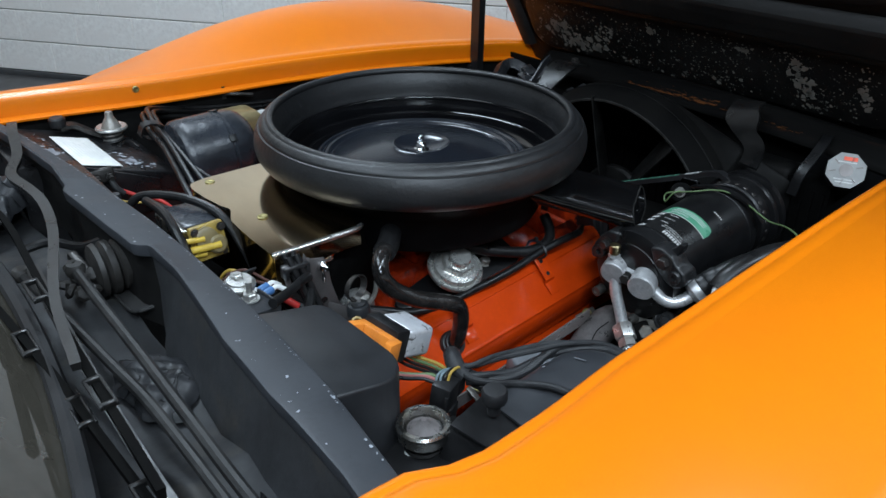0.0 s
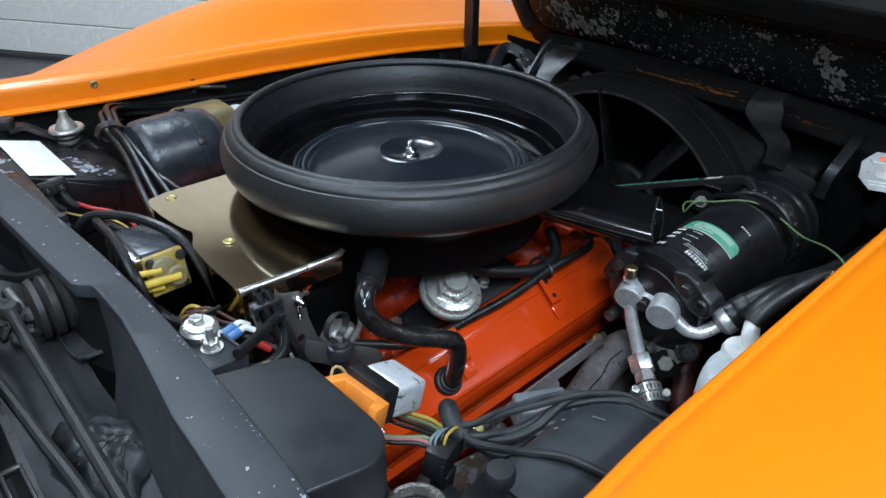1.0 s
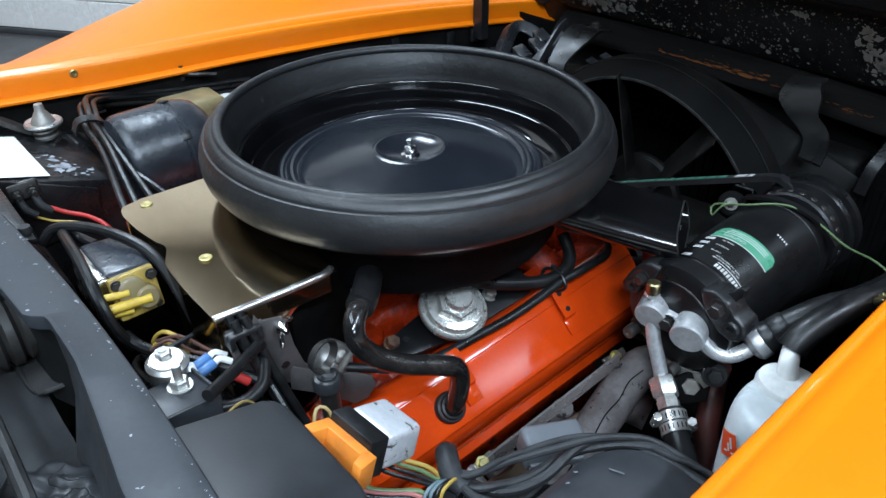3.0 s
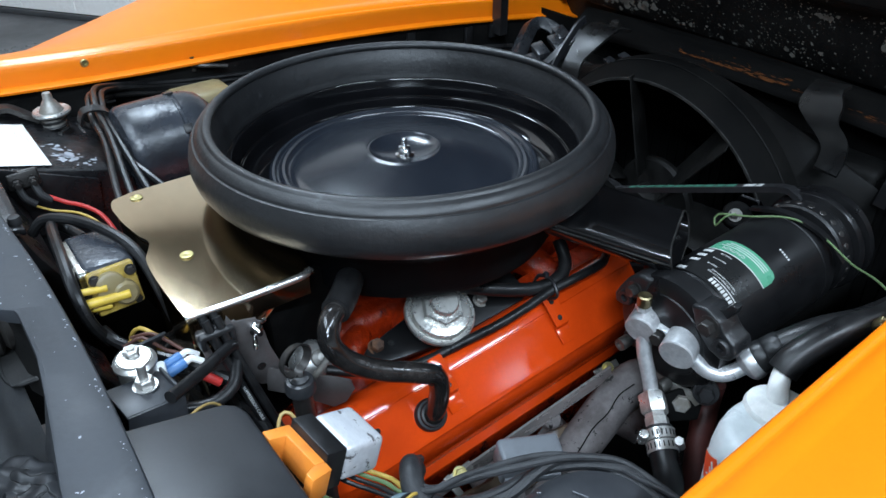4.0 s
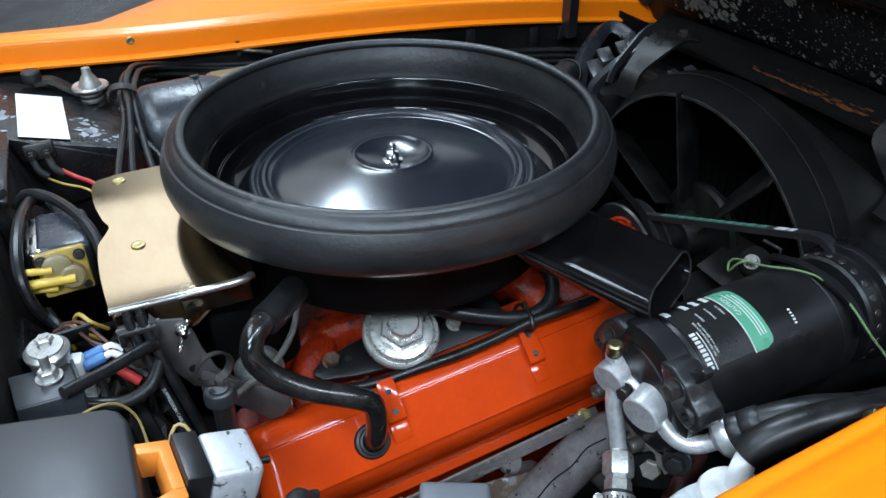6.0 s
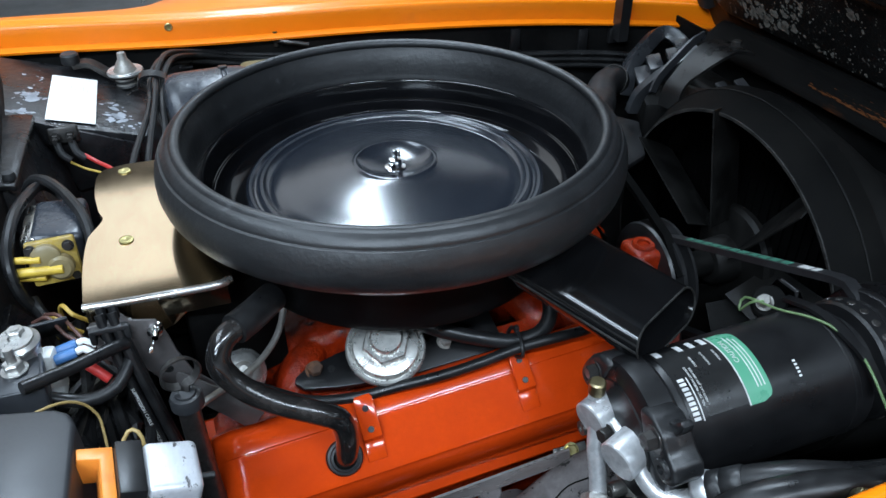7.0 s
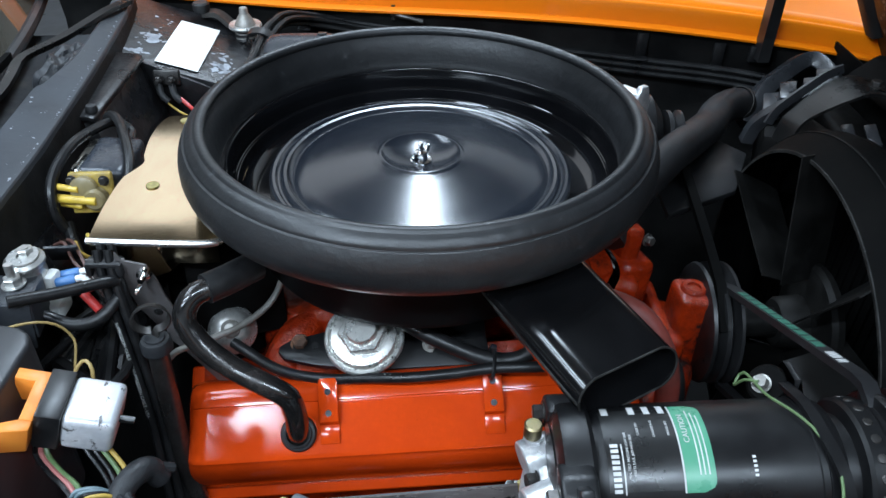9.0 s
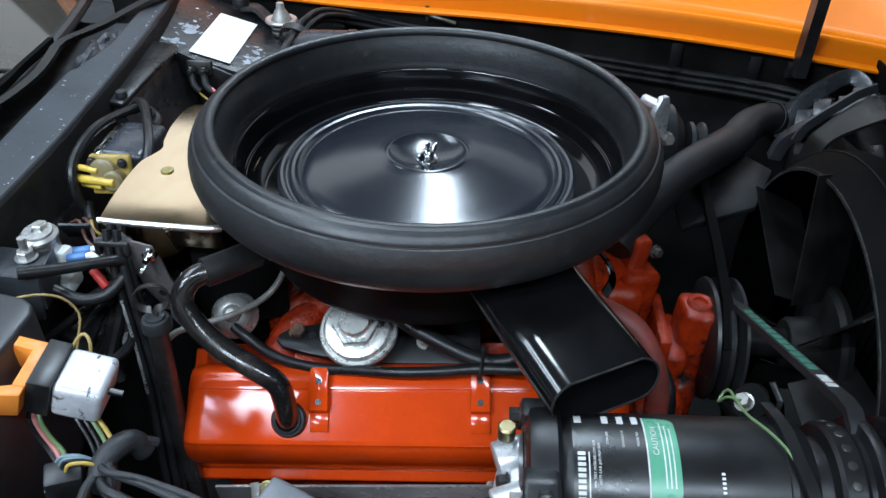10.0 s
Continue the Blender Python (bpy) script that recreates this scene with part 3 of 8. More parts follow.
def fender_rows(side):
    rows = []
    n = 64
    for i in range(n + 1):
        x = -0.75 + 2.05 * i / n
        yc, zc, zp = CREASE_Y(x), CREASE_Z(x), PEAK_Z(x)
        if side < 0:
            yc += 0.006 * max(0.0, min(1.0, (-0.22 - x) / 0.1)) - 0.024 * max(0.0, min(1.0, (-0.405 - x) / 0.06)) ** 1.5
        if side < 0:
            yc, zc = yc + 0.003, zc + 0.004
        foot = [(yc - 0.020, zc - LIP - 0.004), (yc - 0.004, zc - LIP)] if side > 0 else [(yc + 0.012, zc - LIP - 0.004), (yc + 0.003, zc - LIP)]
        sec = foot + [(yc + (0.001 if side < 0 else -0.002), zc - LIP * 0.5), (yc - 0.001, zc - 0.008), (yc + 0.0005, zc - 0.0035), (yc + 0.0035, zc - 0.0015), (yc + 0.0075, zc - 0.0018), (yc + 0.0100, zc - 0.0032), (yc + 0.0120, zc - 0.0030), (yc + 0.0145, zc - 0.0008)]
        yp = 0.815
        d0, wide = 0.0145, yp - yc
        for d in [d0 + (0.0365 - d0) * k / 6 for k in range(1, 7)] + [0.039, 0.043] + [0.05 + (wide - 0.05) * k / 10 for k in range(11)]:
            s = (d - d0) / (wide - d0)
            z = zc + (zp - zc) * (s * s * (3 - 2 * s) * 0.75 + 0.25 * s) + 0.010 * math.sin(math.pi * s)
            if d < 0.0366:
                z += 0.0018 * math.sin(math.pi * (d - d0) / (0.0365 - d0))
            sec.append((yc + d, z))
        for k in range(1, 9):
            a = k / 8 * math.pi / 2
            sec.append((yp + 0.066 * math.sin(a), zp - 0.10 * (1 - math.cos(a))))
        sec += [(yp + 0.070, zp - 0.25), (yp + 0.062, 0.35), (yp + 0.03, 0.2)]
        rows.append([(x, MID + side * y, z) for y, z in sec])
    return rows


car = thing("car_body", (0.2, MID, 0.0), "orange sports car body with its hood raised", "car")
for side in (1, -1):
    part("front_fender", grid(fender_rows(side), 0.004), M["orange"], car, "glossy orange front fender with a flanged inner lip", 60)
for x in (-0.23,):
    fy = MID + CREASE_Y(x) - 0.003
    part("lip_screw", join(lathe([(0, 0.0006), (0.0028, 0.0006), (0.0034, 0.002), (0.0055, 0.0024), (0.0068, 0.001), (0.007, 0)], axis((x, fy, 0.836), (x, fy - 1, 0.836)), 20)), M["goldscrew"], car, "plated dished screw in the fender lip")
# inner fenders
for side, d in ((1, 0.0), (-1, 0.0)):
    rows = []
    for i in range(25):
        x = -0.66 + 1.46 * i / 24
        yc, zc = CREASE_Y(x), CREASE_Z(x)
        rows.append([(x, MID + side * (yc - 0.004 + d), zc - LIP - 0.004), (x, MID + side * (yc + 0.006), zc - LIP - 0.06), (x, MID + side * (yc - 0.005), zc - 0.2),
                     (x, MID + side * (yc - 0.05), zc - 0.32), (x, MID + side * (yc - 0.12), zc - 0.40), (x, MID + side * (yc - 0.14), 0.25)])
    part("inner_fender", grid(rows, 0.003), M["firewall"], car, "grimy black inner fender panel")

# cowl strip, stepped along its rear edge
COWL_F = curve([(-0.58, -0.462), (-0.54, -0.456), (-0.40, -0.438), (-0.2, -0.430), (-0.02, -0.432), (0.08, -0.438), (0.25, -0.452), (0.4, -0.468), (0.5, -0.482), (0.62, -0.505)])
COWL_W = [(-0.60, 0.040), (-0.52, 0.040), (-0.40, 0.052), (-0.30, 0.052), (-0.14, 0.0355), (-0.064, 0.035), (-0.050, 0.050), (0.02, 0.053), (0.168, 0.052), (0.182, 0.043), (0.27, 0.029), (0.47, 0.026), (0.62, 0.026)]


def cowl_rear(y):
    """The stepped rear edge: the strip changes width along the cowl."""
    for (y0, w0), (y1, w1) in zip(COWL_W, COWL_W[1:]):
        if y0 <= y <= y1:
            return COWL_F(y) - w0 - (w1 - w0) * (y - y0) / (y1 - y0)
    return COWL_F(y) - COWL_W[-1][1]


rows = []
for i in range(141):
    y = -0.555 + 1.13 * i / 140
    f, r = COWL_F(y), cowl_rear(y)
    rows.append([(f + 0.0005, y, 0.826), (f + 0.0005, y, 0.8415), (f - 0.0008, y, 0.8437), (f - 0.003, y, 0.8446), (f - 0.012, y, 0.8458), (r + 0.003, y, 0.8522), (r, y, 0.8515), (r - 0.001, y, 0.8485), (r + 0.001, y, 0.836)])
part("cowl_panel", grid(rows, 0.0025), M["cowl"], car, "worn black cowl strip with chipped paint specks", 28)


def on_cowl(v, y):
    """A point on the cowl: v metres back from its front edge."""
    f, r = COWL_F(y), cowl_rear(y)
    w = f - r
    if v < 0.0015 or v > w - 0.002:
        return None
    return (f - v, y, 0.8446 + 0.0076 * v / w + 0.0006)


rng = random.Random(8)
spots = [(0.0045, -0.5 + 0.045 * k + rng.uniform(-0.02, 0.02), 0.0007, 0.010, 6, 0.0019) for k in range(22)]
spots += [(0.043, -0.5 + 0.05 * k + rng.uniform(-0.02, 0.02), 0.0016, 0.008, 2, 0.0020) for k in range(20)]
spots += [(0.024, -0.45 + 0.06 * k, 0.010, 0.03, 2, 0.0022) for k in range(17)]
tagged(part("chipped_edge", flakes(on_cowl, spots, 5), M["flakechip"], car, "pale chips in the cowl paint"), kind="stuff")
# firewall
rows = [[(COWL_F(y) - 0.004, y, 0.838), (COWL_F(y) - 0.002, y, 0.826), (COWL_F(y) - 0.001, y, 0.70), (-0.42, y, 0.5), (-0.40, y, 0.25)] for y in [-0.56 + 0.07 * i for i in range(17)]]
part("firewall", grid(rows, 0.004), M["firewall"], car, "black firewall panel")
# wiper well
rows = []
for i in range(21):
    y = -0.60 + 1.2 * i / 20
    c = COWL_F(y)
    w = 0.012 * math.sin(13 * y) + 0.008 * math.sin(31 * y + 1)
    rows.append([(c - 0.052, y, 0.743 + w), (c - 0.07, y, 0.742 + w), (c - 0.12, y, 0.738 + w), (c - 0.20, y, 0.745 + w * 0.5), (c - 0.26, y, 0.775), (c - 0.285, y, 0.80), (c - 0.30, y, 0.815)])
part("wiper_well", grid(rows, 0.003), M["wellfloor"], car, "dusty dark wiper well with bare patches", 60)
def well_back(y):
    """Lean of the cowl's rear face: dusty and sloping near the driver's end, upright beyond."""
    return 0.026 * max(0.0, min(1.0, (-0.06 - y) / 0.05))


part("cowl_back", grid([[(cowl_rear(y) + 0.006, y, 0.838), (cowl_rear(y) + 0.008 - 0.5 * well_back(y), y, 0.79), (cowl_rear(y) + 0.004 - well_back(y), y, 0.732)] for y in [-0.60 + 0.02 * i for i in range(28)]], 0.003), M["wellfloor"], car, "dusty dark rear face of the cowl", 60)
# black panel puts in the shadow below the cowl's rear edge
part("cowl_back", grid([[(cowl_rear(y) + 0.006, y, 0.838), (cowl_rear(y) + 0.010, y, 0.79), (cowl_rear(y) + 0.004, y, 0.735)] for y in [-0.06 + 0.03 * i for i in range(23)]], 0.003), M["firewall"], car, "rear face of the cowl, blackened for the shadow under its edge", 60)
# windscreen
rows = []
for i in range(25):
    y = MID - 0.66 + 1.44 * i / 24
    b = -0.612 - 0.10 * ((y - MID) / 0.66) ** 2
    rows.append([(b - 0.62 * s, y * (1 - 0.16 * s), 0.796 + 0.42 * s - 0.05 * s * s) for s in [k / 8 for k in range(9)]])
part("windscreen", grid(rows, 0.005), M["glass"], car, "dark reflecting windscreen glass", 60)
rows2 = [(r[0][0] + 0.004, r[0][1], r[0][2] + 0.006) for r in rows]
part("windscreen_seal", tube(rows2, 0.010, 8, 0.05), M["rubber"], car)
# floor of the engine bay and front panel
part("bay_floor", box((1.3, 1.0, 0.02), (0.2, MID, 0.24)), M["firewall"], car)
rows = []
for i in range(33):
    y = MID - 0.52 + 0.89 * i / 32
    d = y - MID
    q = (d / 0.5) ** 2
    x0, z0 = -0.02 * q, -0.012 * q
    rows.append([(x0 + x, y, z0 + z) for x, z in ((0.712, 0.770), (0.699, 0.772), (0.700, 0.780), (0.706, 0.786), (0.732, 0.808), (0.742, 0.8135), (0.752, 0.812), (0.765, 0.795), (0.80, 0.775), (0.95, 0.765))])
part("front_crossrail", grid(rows, 0.003), M["rustrail"], car, "black front cross rail streaked with rust", 50)


def on_rail(u, y):
    """A point on the rail's sloping rear face, u metres up from its lower edge."""
    q = ((y - MID) / 0.5) ** 2
    if not 0.001 < u < 0.036:
        return None
    return (0.7062 + 0.0253 * u / 0.034 - 0.02 * q - 0.0006, y, 0.7862 + 0.0215 * u / 0.034 - 0.012 * q + 0.0008)


tagged(part("surface_rust", flakes(lambda u, v: on_rail(u * 0.30, v * 2.6), [(0.011, 0.03, 0.006, 0.014, 60, 0.0065), (0.016, -0.012, 0.008, 0.012, 55, 0.0065), (0.035, 0.01, 0.016, 0.024, 40, 0.0045), (0.016, -0.075, 0.008, 0.016, 26, 0.0040)], 17), M["rustpatch"], car, "orange-brown rust streaks"), kind="stuff")
rows = [[(0.735, y, 0.775), (0.735, y, 0.6), (0.735, y, 0.25)] for y in (-0.5, -0.2, 0.2, 0.57)]
part("front_panel", grid(rows, 0.004), M["flatblack"], car)

# hood, hinged at the front and leaning back over the bay
HOOD = pose(0.805, MID, 0.785, 0, 61, 0) @ pose(0, 0, 0, 0, 0, 180)
HOOD_L = 1.22
rows = []
for i in range(33):
    s = -0.07 + 1.07 * i / 32
    hw = 0.530 + 0.09 * s
    rows.append([(s * HOOD_L, hw * (2 * k / 20 - 1), 0.02 - 0.02 * (2 * k / 20 - 1) ** 2) for k in range(21)])
hood = part("hood", moved(grid(rows, 0.006), HOOD), M["orange"], car, "raised hood whose black underside is flaking", 60)


def hood_sheet(u0, u1, v0, v1, z, lift, r=0.05, n=14):
    """A raised panel on the hood's underside with rounded corners and sloping sides."""
    out = []
    for cu, cv, a0 in ((u1 - r, v1 - r, 0), (u0 + r, v1 - r, 90), (u0 + r, v0 + r, 180), (u1 - r, v0 + r, 270)):
        for k in range(n):
            a = math.radians(a0 + 90 * k / (n - 1))
            out.append((cu, cv, r, math.cos(a), math.sin(a)))
    bm = bmesh.new()
    rings = []
    for g, h in ((0.012, 0.0), (0.006, lift * 0.25), (0.0, lift * 0.85), (-0.006, lift)):
        rings.append([bm.verts.new((cu + (rr + g) * c, cv + (rr + g) * s_, z - h)) for cu, cv, rr, c, s_ in out])
    for a, b in zip(rings, rings[1:]):
        for k in range(len(a)):
            bm.faces.new((a[k], a[(k + 1) % len(a)], b[(k + 1) % len(a)], b[k]))
    bm.faces.new(rings[-1])
    return moved(bm, HOOD)


part("inner_skin", moved(grid([[(s * HOOD_L, (0.527 + 0.09 * s) * (2 * k / 12 - 1), -0.006) for k in range(13)] for s in [-0.07 + 1.07 * i / 16 for i in range(17)]], 0.002), HOOD), M["hoodskin"], hood, "dark underside of the hood")
part("flaking_panel", hood_sheet(0.03, 0.185, -0.455, 0.455, -0.008, 0.010), M["flaking"], hood, "black panel with pale flaking flecks")
def on_hood(u, v):
    if not (0.034 < u < 0.181 and -0.426 < v < 0.426):
        return None
    return HOOD @ V((u, v, -0.0185))


rng = random.Random(4)
spots = [(rng.uniform(0.04, 0.175), rng.uniform(-0.42, 0.42), 0.010, 0.018, 4, 0.0040) for _ in range(55)]
spots += [(rng.uniform(0.036, 0.18), rng.uniform(-0.42, 0.42), 0.016, 0.022, 9, 0.0026) for _ in range(110)]
spots += [(0.10, -0.35, 0.018, 0.02, 60, 0.0125), (0.065, -0.29, 0.014, 0.03, 60, 0.0130), (0.11, -0.22, 0.016, 0.02, 40, 0.0090), (0.15, -0.07, 0.008, 0.010, 14, 0.0095), (0.155, 0.155, 0.007, 0.008, 14, 0.0105),
          (0.130, 0.260, 0.014, 0.008, 34, 0.0110), (0.090, 0.280, 0.014, 0.008, 34, 0.0135), (0.05, 0.29, 0.007, 0.010, 16, 0.0090), (0.11, 0.39, 0.025, 0.007, 30, 0.0105), (0.06, 0.10, 0.015, 0.03, 26, 0.0060), (0.05, -0.12, 0.012, 0.05, 26, 0.0065)]
tagged(part("bare_paint", flakes(on_hood, spots, 6), M["hoodchip"], hood, "pale flecks where black paint has come off"), kind="stuff")
part("flaking_panel", hood_sheet(0.30, 1.10, -0.46, 0.46, -0.008, 0.012, 0.08), M["hoodskin"], hood)
part("hood_rib", hood_sheet(0.205, 0.265, -0.47, 0.47, -0.008, 0.028, 0.028), M["hoodskin"], hood, "black stiffening rib")
for sy in (-1, 1):
    part("hood_rib", moved(grid([[(0.02 + 1.1 * i / 20, sy * (0.490 + 0.085 * i / 20 + d), z) for d, z in ((-0.02, -0.009), (-0.012, -0.022), (0.012, -0.024), (0.022, -0.009))] for i in range(21)], 0.002), HOOD), M["grime"], hood, "", 60)

# prop rod
prop = thing("prop_rod", (0.595, 0.535, 0.745), "black steel prop rod holding the hood up", "rod")
part("rod", sweep([V((0.600, 0.535, 0.745)), V((0.598, 0.530, 1.0)), V((0.590, 0.52, 1.22))], [(-0.014, -0.010), (0.014, -0.010), (0.014, 0.010), (-0.014, 0.010)]), M["black"], prop)
part("pivot", join(box((0.03, 0.010, 0.03), (0.597, 0.548, 0.750), 0.003), hexbolt((0.600, 0.54, 0.76), (0.600, 0.4, 0.76), 0.008, 0.008, 0.011)), M["black"], prop)

# ---- air cleaner ----
ac = thing("air_cleaner", (0, 0.004, 0.745), "large round black air cleaner with a thick rubber seal", "air cleaner")
at = Matrix.Translation((0, 0.004, 0))
seal = [(0.2180, 0.8600), (0.2192, 0.8628), (0.2200, 0.8680), (0.2211, 0.8750), (0.2228, 0.8820), (0.2249, 0.8880), (0.2270, 0.8928), (0.2290, 0.8970), (0.2298, 0.8994), (0.2282, 0.9012), (0.2272, 0.9034), (0.2276, 0.9062), (0.2296, 0.9086), (0.2326, 0.9097), (0.2352, 0.9096), (0.2372, 0.9086), (0.2384, 0.9064), (0.2392, 0.9058), (0.2412, 0.9054), (0.2440, 0.9030), (0.2475, 0.8995), (0.2486, 0.8974), (0.2488, 0.8958), (0.2494, 0.8953),
        (0.2514, 0.8950), (0.2522, 0.8936), (0.2545, 0.8895), (0.2572, 0.8830), (0.2588, 0.8750), (0.2588, 0.8660), (0.2568, 0.8578), (0.2528, 0.8512), (0.2466, 0.8465), (0.2385, 0.8432), (0.229, 0.8425), (0.2225, 0.846), (0.2188, 0.852)]
part("seal_ring", lathe(seal, at, 96, True), M["ringrubber"], ac, "thick dull black rubber seal ring")
tray = [(0.2225, 0.8568), (0.2190, 0.8566), (0.2172, 0.8570), (0.2164, 0.8588), (0.2154, 0.8598), (0.2143, 0.8598), (0.2134, 0.8589), (0.2129, 0.8570), (0.2118, 0.8450), (0.2111, 0.8352), (0.2108, 0.8335), (0.2102, 0.8345), (0.2094, 0.8351), (0.2086, 0.8345), (0.2082, 0.8328), (0.2078, 0.8335), (0.2070, 0.8342), (0.2062, 0.8337), (0.2055, 0.8312), (0.2044, 0.8240), (0.2030, 0.8185), (0.1990, 0.8143), (0.193, 0.8098), (0.188, 0.808), (0.165, 0.806), (0.0, 0.806)]
part("tray", lathe(tray, Matrix.Translation((0.003, 0, 0)) @ at, 128), M["traygloss"], ac, "stepped gloss black tray inside the seal")
lid = [(0.170, 0.808), (0.1705, 0.829), (0.1692, 0.8330), (0.1662, 0.8350), (0.1632, 0.8346), (0.1606, 0.8322), (0.1586, 0.8322), (0.1566, 0.8350), (0.1537, 0.8362), (0.1505, 0.8354), (0.1480, 0.8318), (0.1445, 0.8305), (0.1415, 0.8322), (0.1385, 0.8340),
       (0.130, 0.8352), (0.115, 0.8385), (0.100, 0.8415), (0.080, 0.8452), (0.060, 0.8485), (0.050, 0.8500), (0.0478, 0.8507), (0.0462, 0.8518), (0.0445, 0.8518), (0.0430, 0.8504), (0.0395, 0.8480), (0.030, 0.8440), (0.012, 0.8405), (0.0, 0.840)]
lid_ob = part("lid", lathe(lid, at, 128), M["lid"], ac, "gloss black lid with pressed rings")
wn = join(lathe([(0, 0.840), (0.012, 0.840), (0.012, 0.842), (0.008, 0.843), (0.007, 0.852), (0.003, 0.853), (0.003, 0.862), (0.002, 0.863), (0, 0.863)], at, 20),
          prism([(-0.014, 0), (-0.019, 0.007), (-0.017, 0.011), (-0.012, 0.008), (-0.005, 0.001), (0.005, 0.001), (0.012, 0.008), (0.017, 0.011), (0.019, 0.007), (0.014, 0)], 0.004, at @ pose(0, 0.002, 0.8435, 90, 0, 0) @ Matrix.Translation((0, 0, 0)), 0.0012))
part("wing_nut", moved(wn, at @ pose(0, 0, 0, 0, 0, 60) @ at.inverted()), M["chromeclean"], lid_ob, "bright plated wing nut")
pan = [(0.226, 0.850), (0.224, 0.834), (0.214, 0.823), (0.203, 0.814), (0.197, 0.806), (0.194, 0.766), (0.189, 0.756), (0.176, 0.749), (0.12, 0.745), (0.07, 0.744), (0.0, 0.745)]
part("base_pan", lathe(pan, at, 80), M["pan"], ac, "dull black air cleaner pan")
# snorkel: flattened tube widening out of the pan
sd, sw = V((0.5, -0.866, 0)), V((0.866, 0.5, 0))
sc0, sc1 = V((0.0925, -0.1355, 0.812)), V((0.1825, -0.2915, 0.7905))
def snork(w, h, n=16):
    out = []
    for sgn in (1, -1):
        for k in range(n):
            a = math.pi * (k / (n - 1) - 0.5)
            out.append((sgn * (w - 1.25 * h + 1.25 * h * math.cos(a)), sgn * h * math.sin(a)))
    return out
bm = bmesh.new()
outer, inner = [], []
for i in range(9):
    s = i / 8
    c = sc0.lerp(sc1, s)
    cut = s ** 6
    o = []
    q = []
    for (a, b), (a2, b2) in zip(snork(0.0565, 0.0190), snork(0.0547, 0.0172)):
        o.append(bm.verts.new(c + sw * a + V((0, 0, b)) + sd * (-0.005 * cut * (b / 0.0165))))
        q.append(bm.verts.new(c + sw * a2 + V((0, 0, b2)) + sd * (-0.005 * cut * (b / 0.0165))))
    outer.append(o)
    inner.append(q)
for rs in (outer, inner):
    for a, b in zip(rs, rs[1:]):
        for k in range(len(a)):
            bm.faces.new((a[k], a[(k + 1) % len(a)], b[(k + 1) % len(a)], b[k]))
for k in range(len(o)):
    j = (k + 1) % len(o)
    bm.faces.new((outer[-1][k], outer[-1][j], inner[-1][j], inner[-1][k]))
sn = part("snorkel", bm, M["snorkelgloss"], ac, "flattened gloss black intake snorkel")
rim = [sc1 + sw * a + V((0, 0, b)) + sd * (0.0006 - 0.005 * b / 0.0165) for a, b in snork(0.0561, 0.0186)]
part("mouth_rim", tube(rim + rim[:1], 0.0011, 8, 0.01), M["wornrim"], sn, "worn rolled rim of the mouth")
for sgn in (-1, 1):
    part("seam", tube([sc0 + sw * sgn * 0.0565 + V((0, 0, 0.001)), sc0.lerp(sc1, 0.5) + sw * sgn * 0.0565 + V((0, 0, 0.001)), sc1 + sw * sgn * 0.0565 + V((0, 0, 0.001))], 0.0013, 8, 0.02), M["wornrim"], sn, "worn welded seam")
part("seam_rivet", lathe([(0, 0), (0.0035, 0), (0.003, 0.0012), (0, 0.0016)], Matrix.Translation(sc0.lerp(sc1, 0.28) - sw * 0.040 + V((0, 0, 0.0186))), 12), M["brass"], sn, "small bright rivet")

part("pan_clip", sweep(spline([(0.172, -0.098, 0.800), (0.188, -0.090, 0.796), (0.202, -0.100, 0.788), (0.206, -0.124, 0.782), (0.196, -0.146, 0.778)], 0.004), [(-0.005, -0.0012), (0.005, -0.0012), (0.005, 0.0012), (-0.005, 0.0012)]), M["chromeclean"], ac, "bright spring clip")

# ---- engine ----
TILT_E = Matrix(((1, 0, 0, 0), (0, 1, 0, 0), (0.093, 0, 1, 0.005), (0, 0, 0, 1)))
eng = thing("engine", (0, 0, 0.25), "orange-red painted iron V8 engine", "engine")


def vw(x, v, w, side=-1):
    return V((x, side * (v + w) * 0.7071, (w - v) * 0.7071))


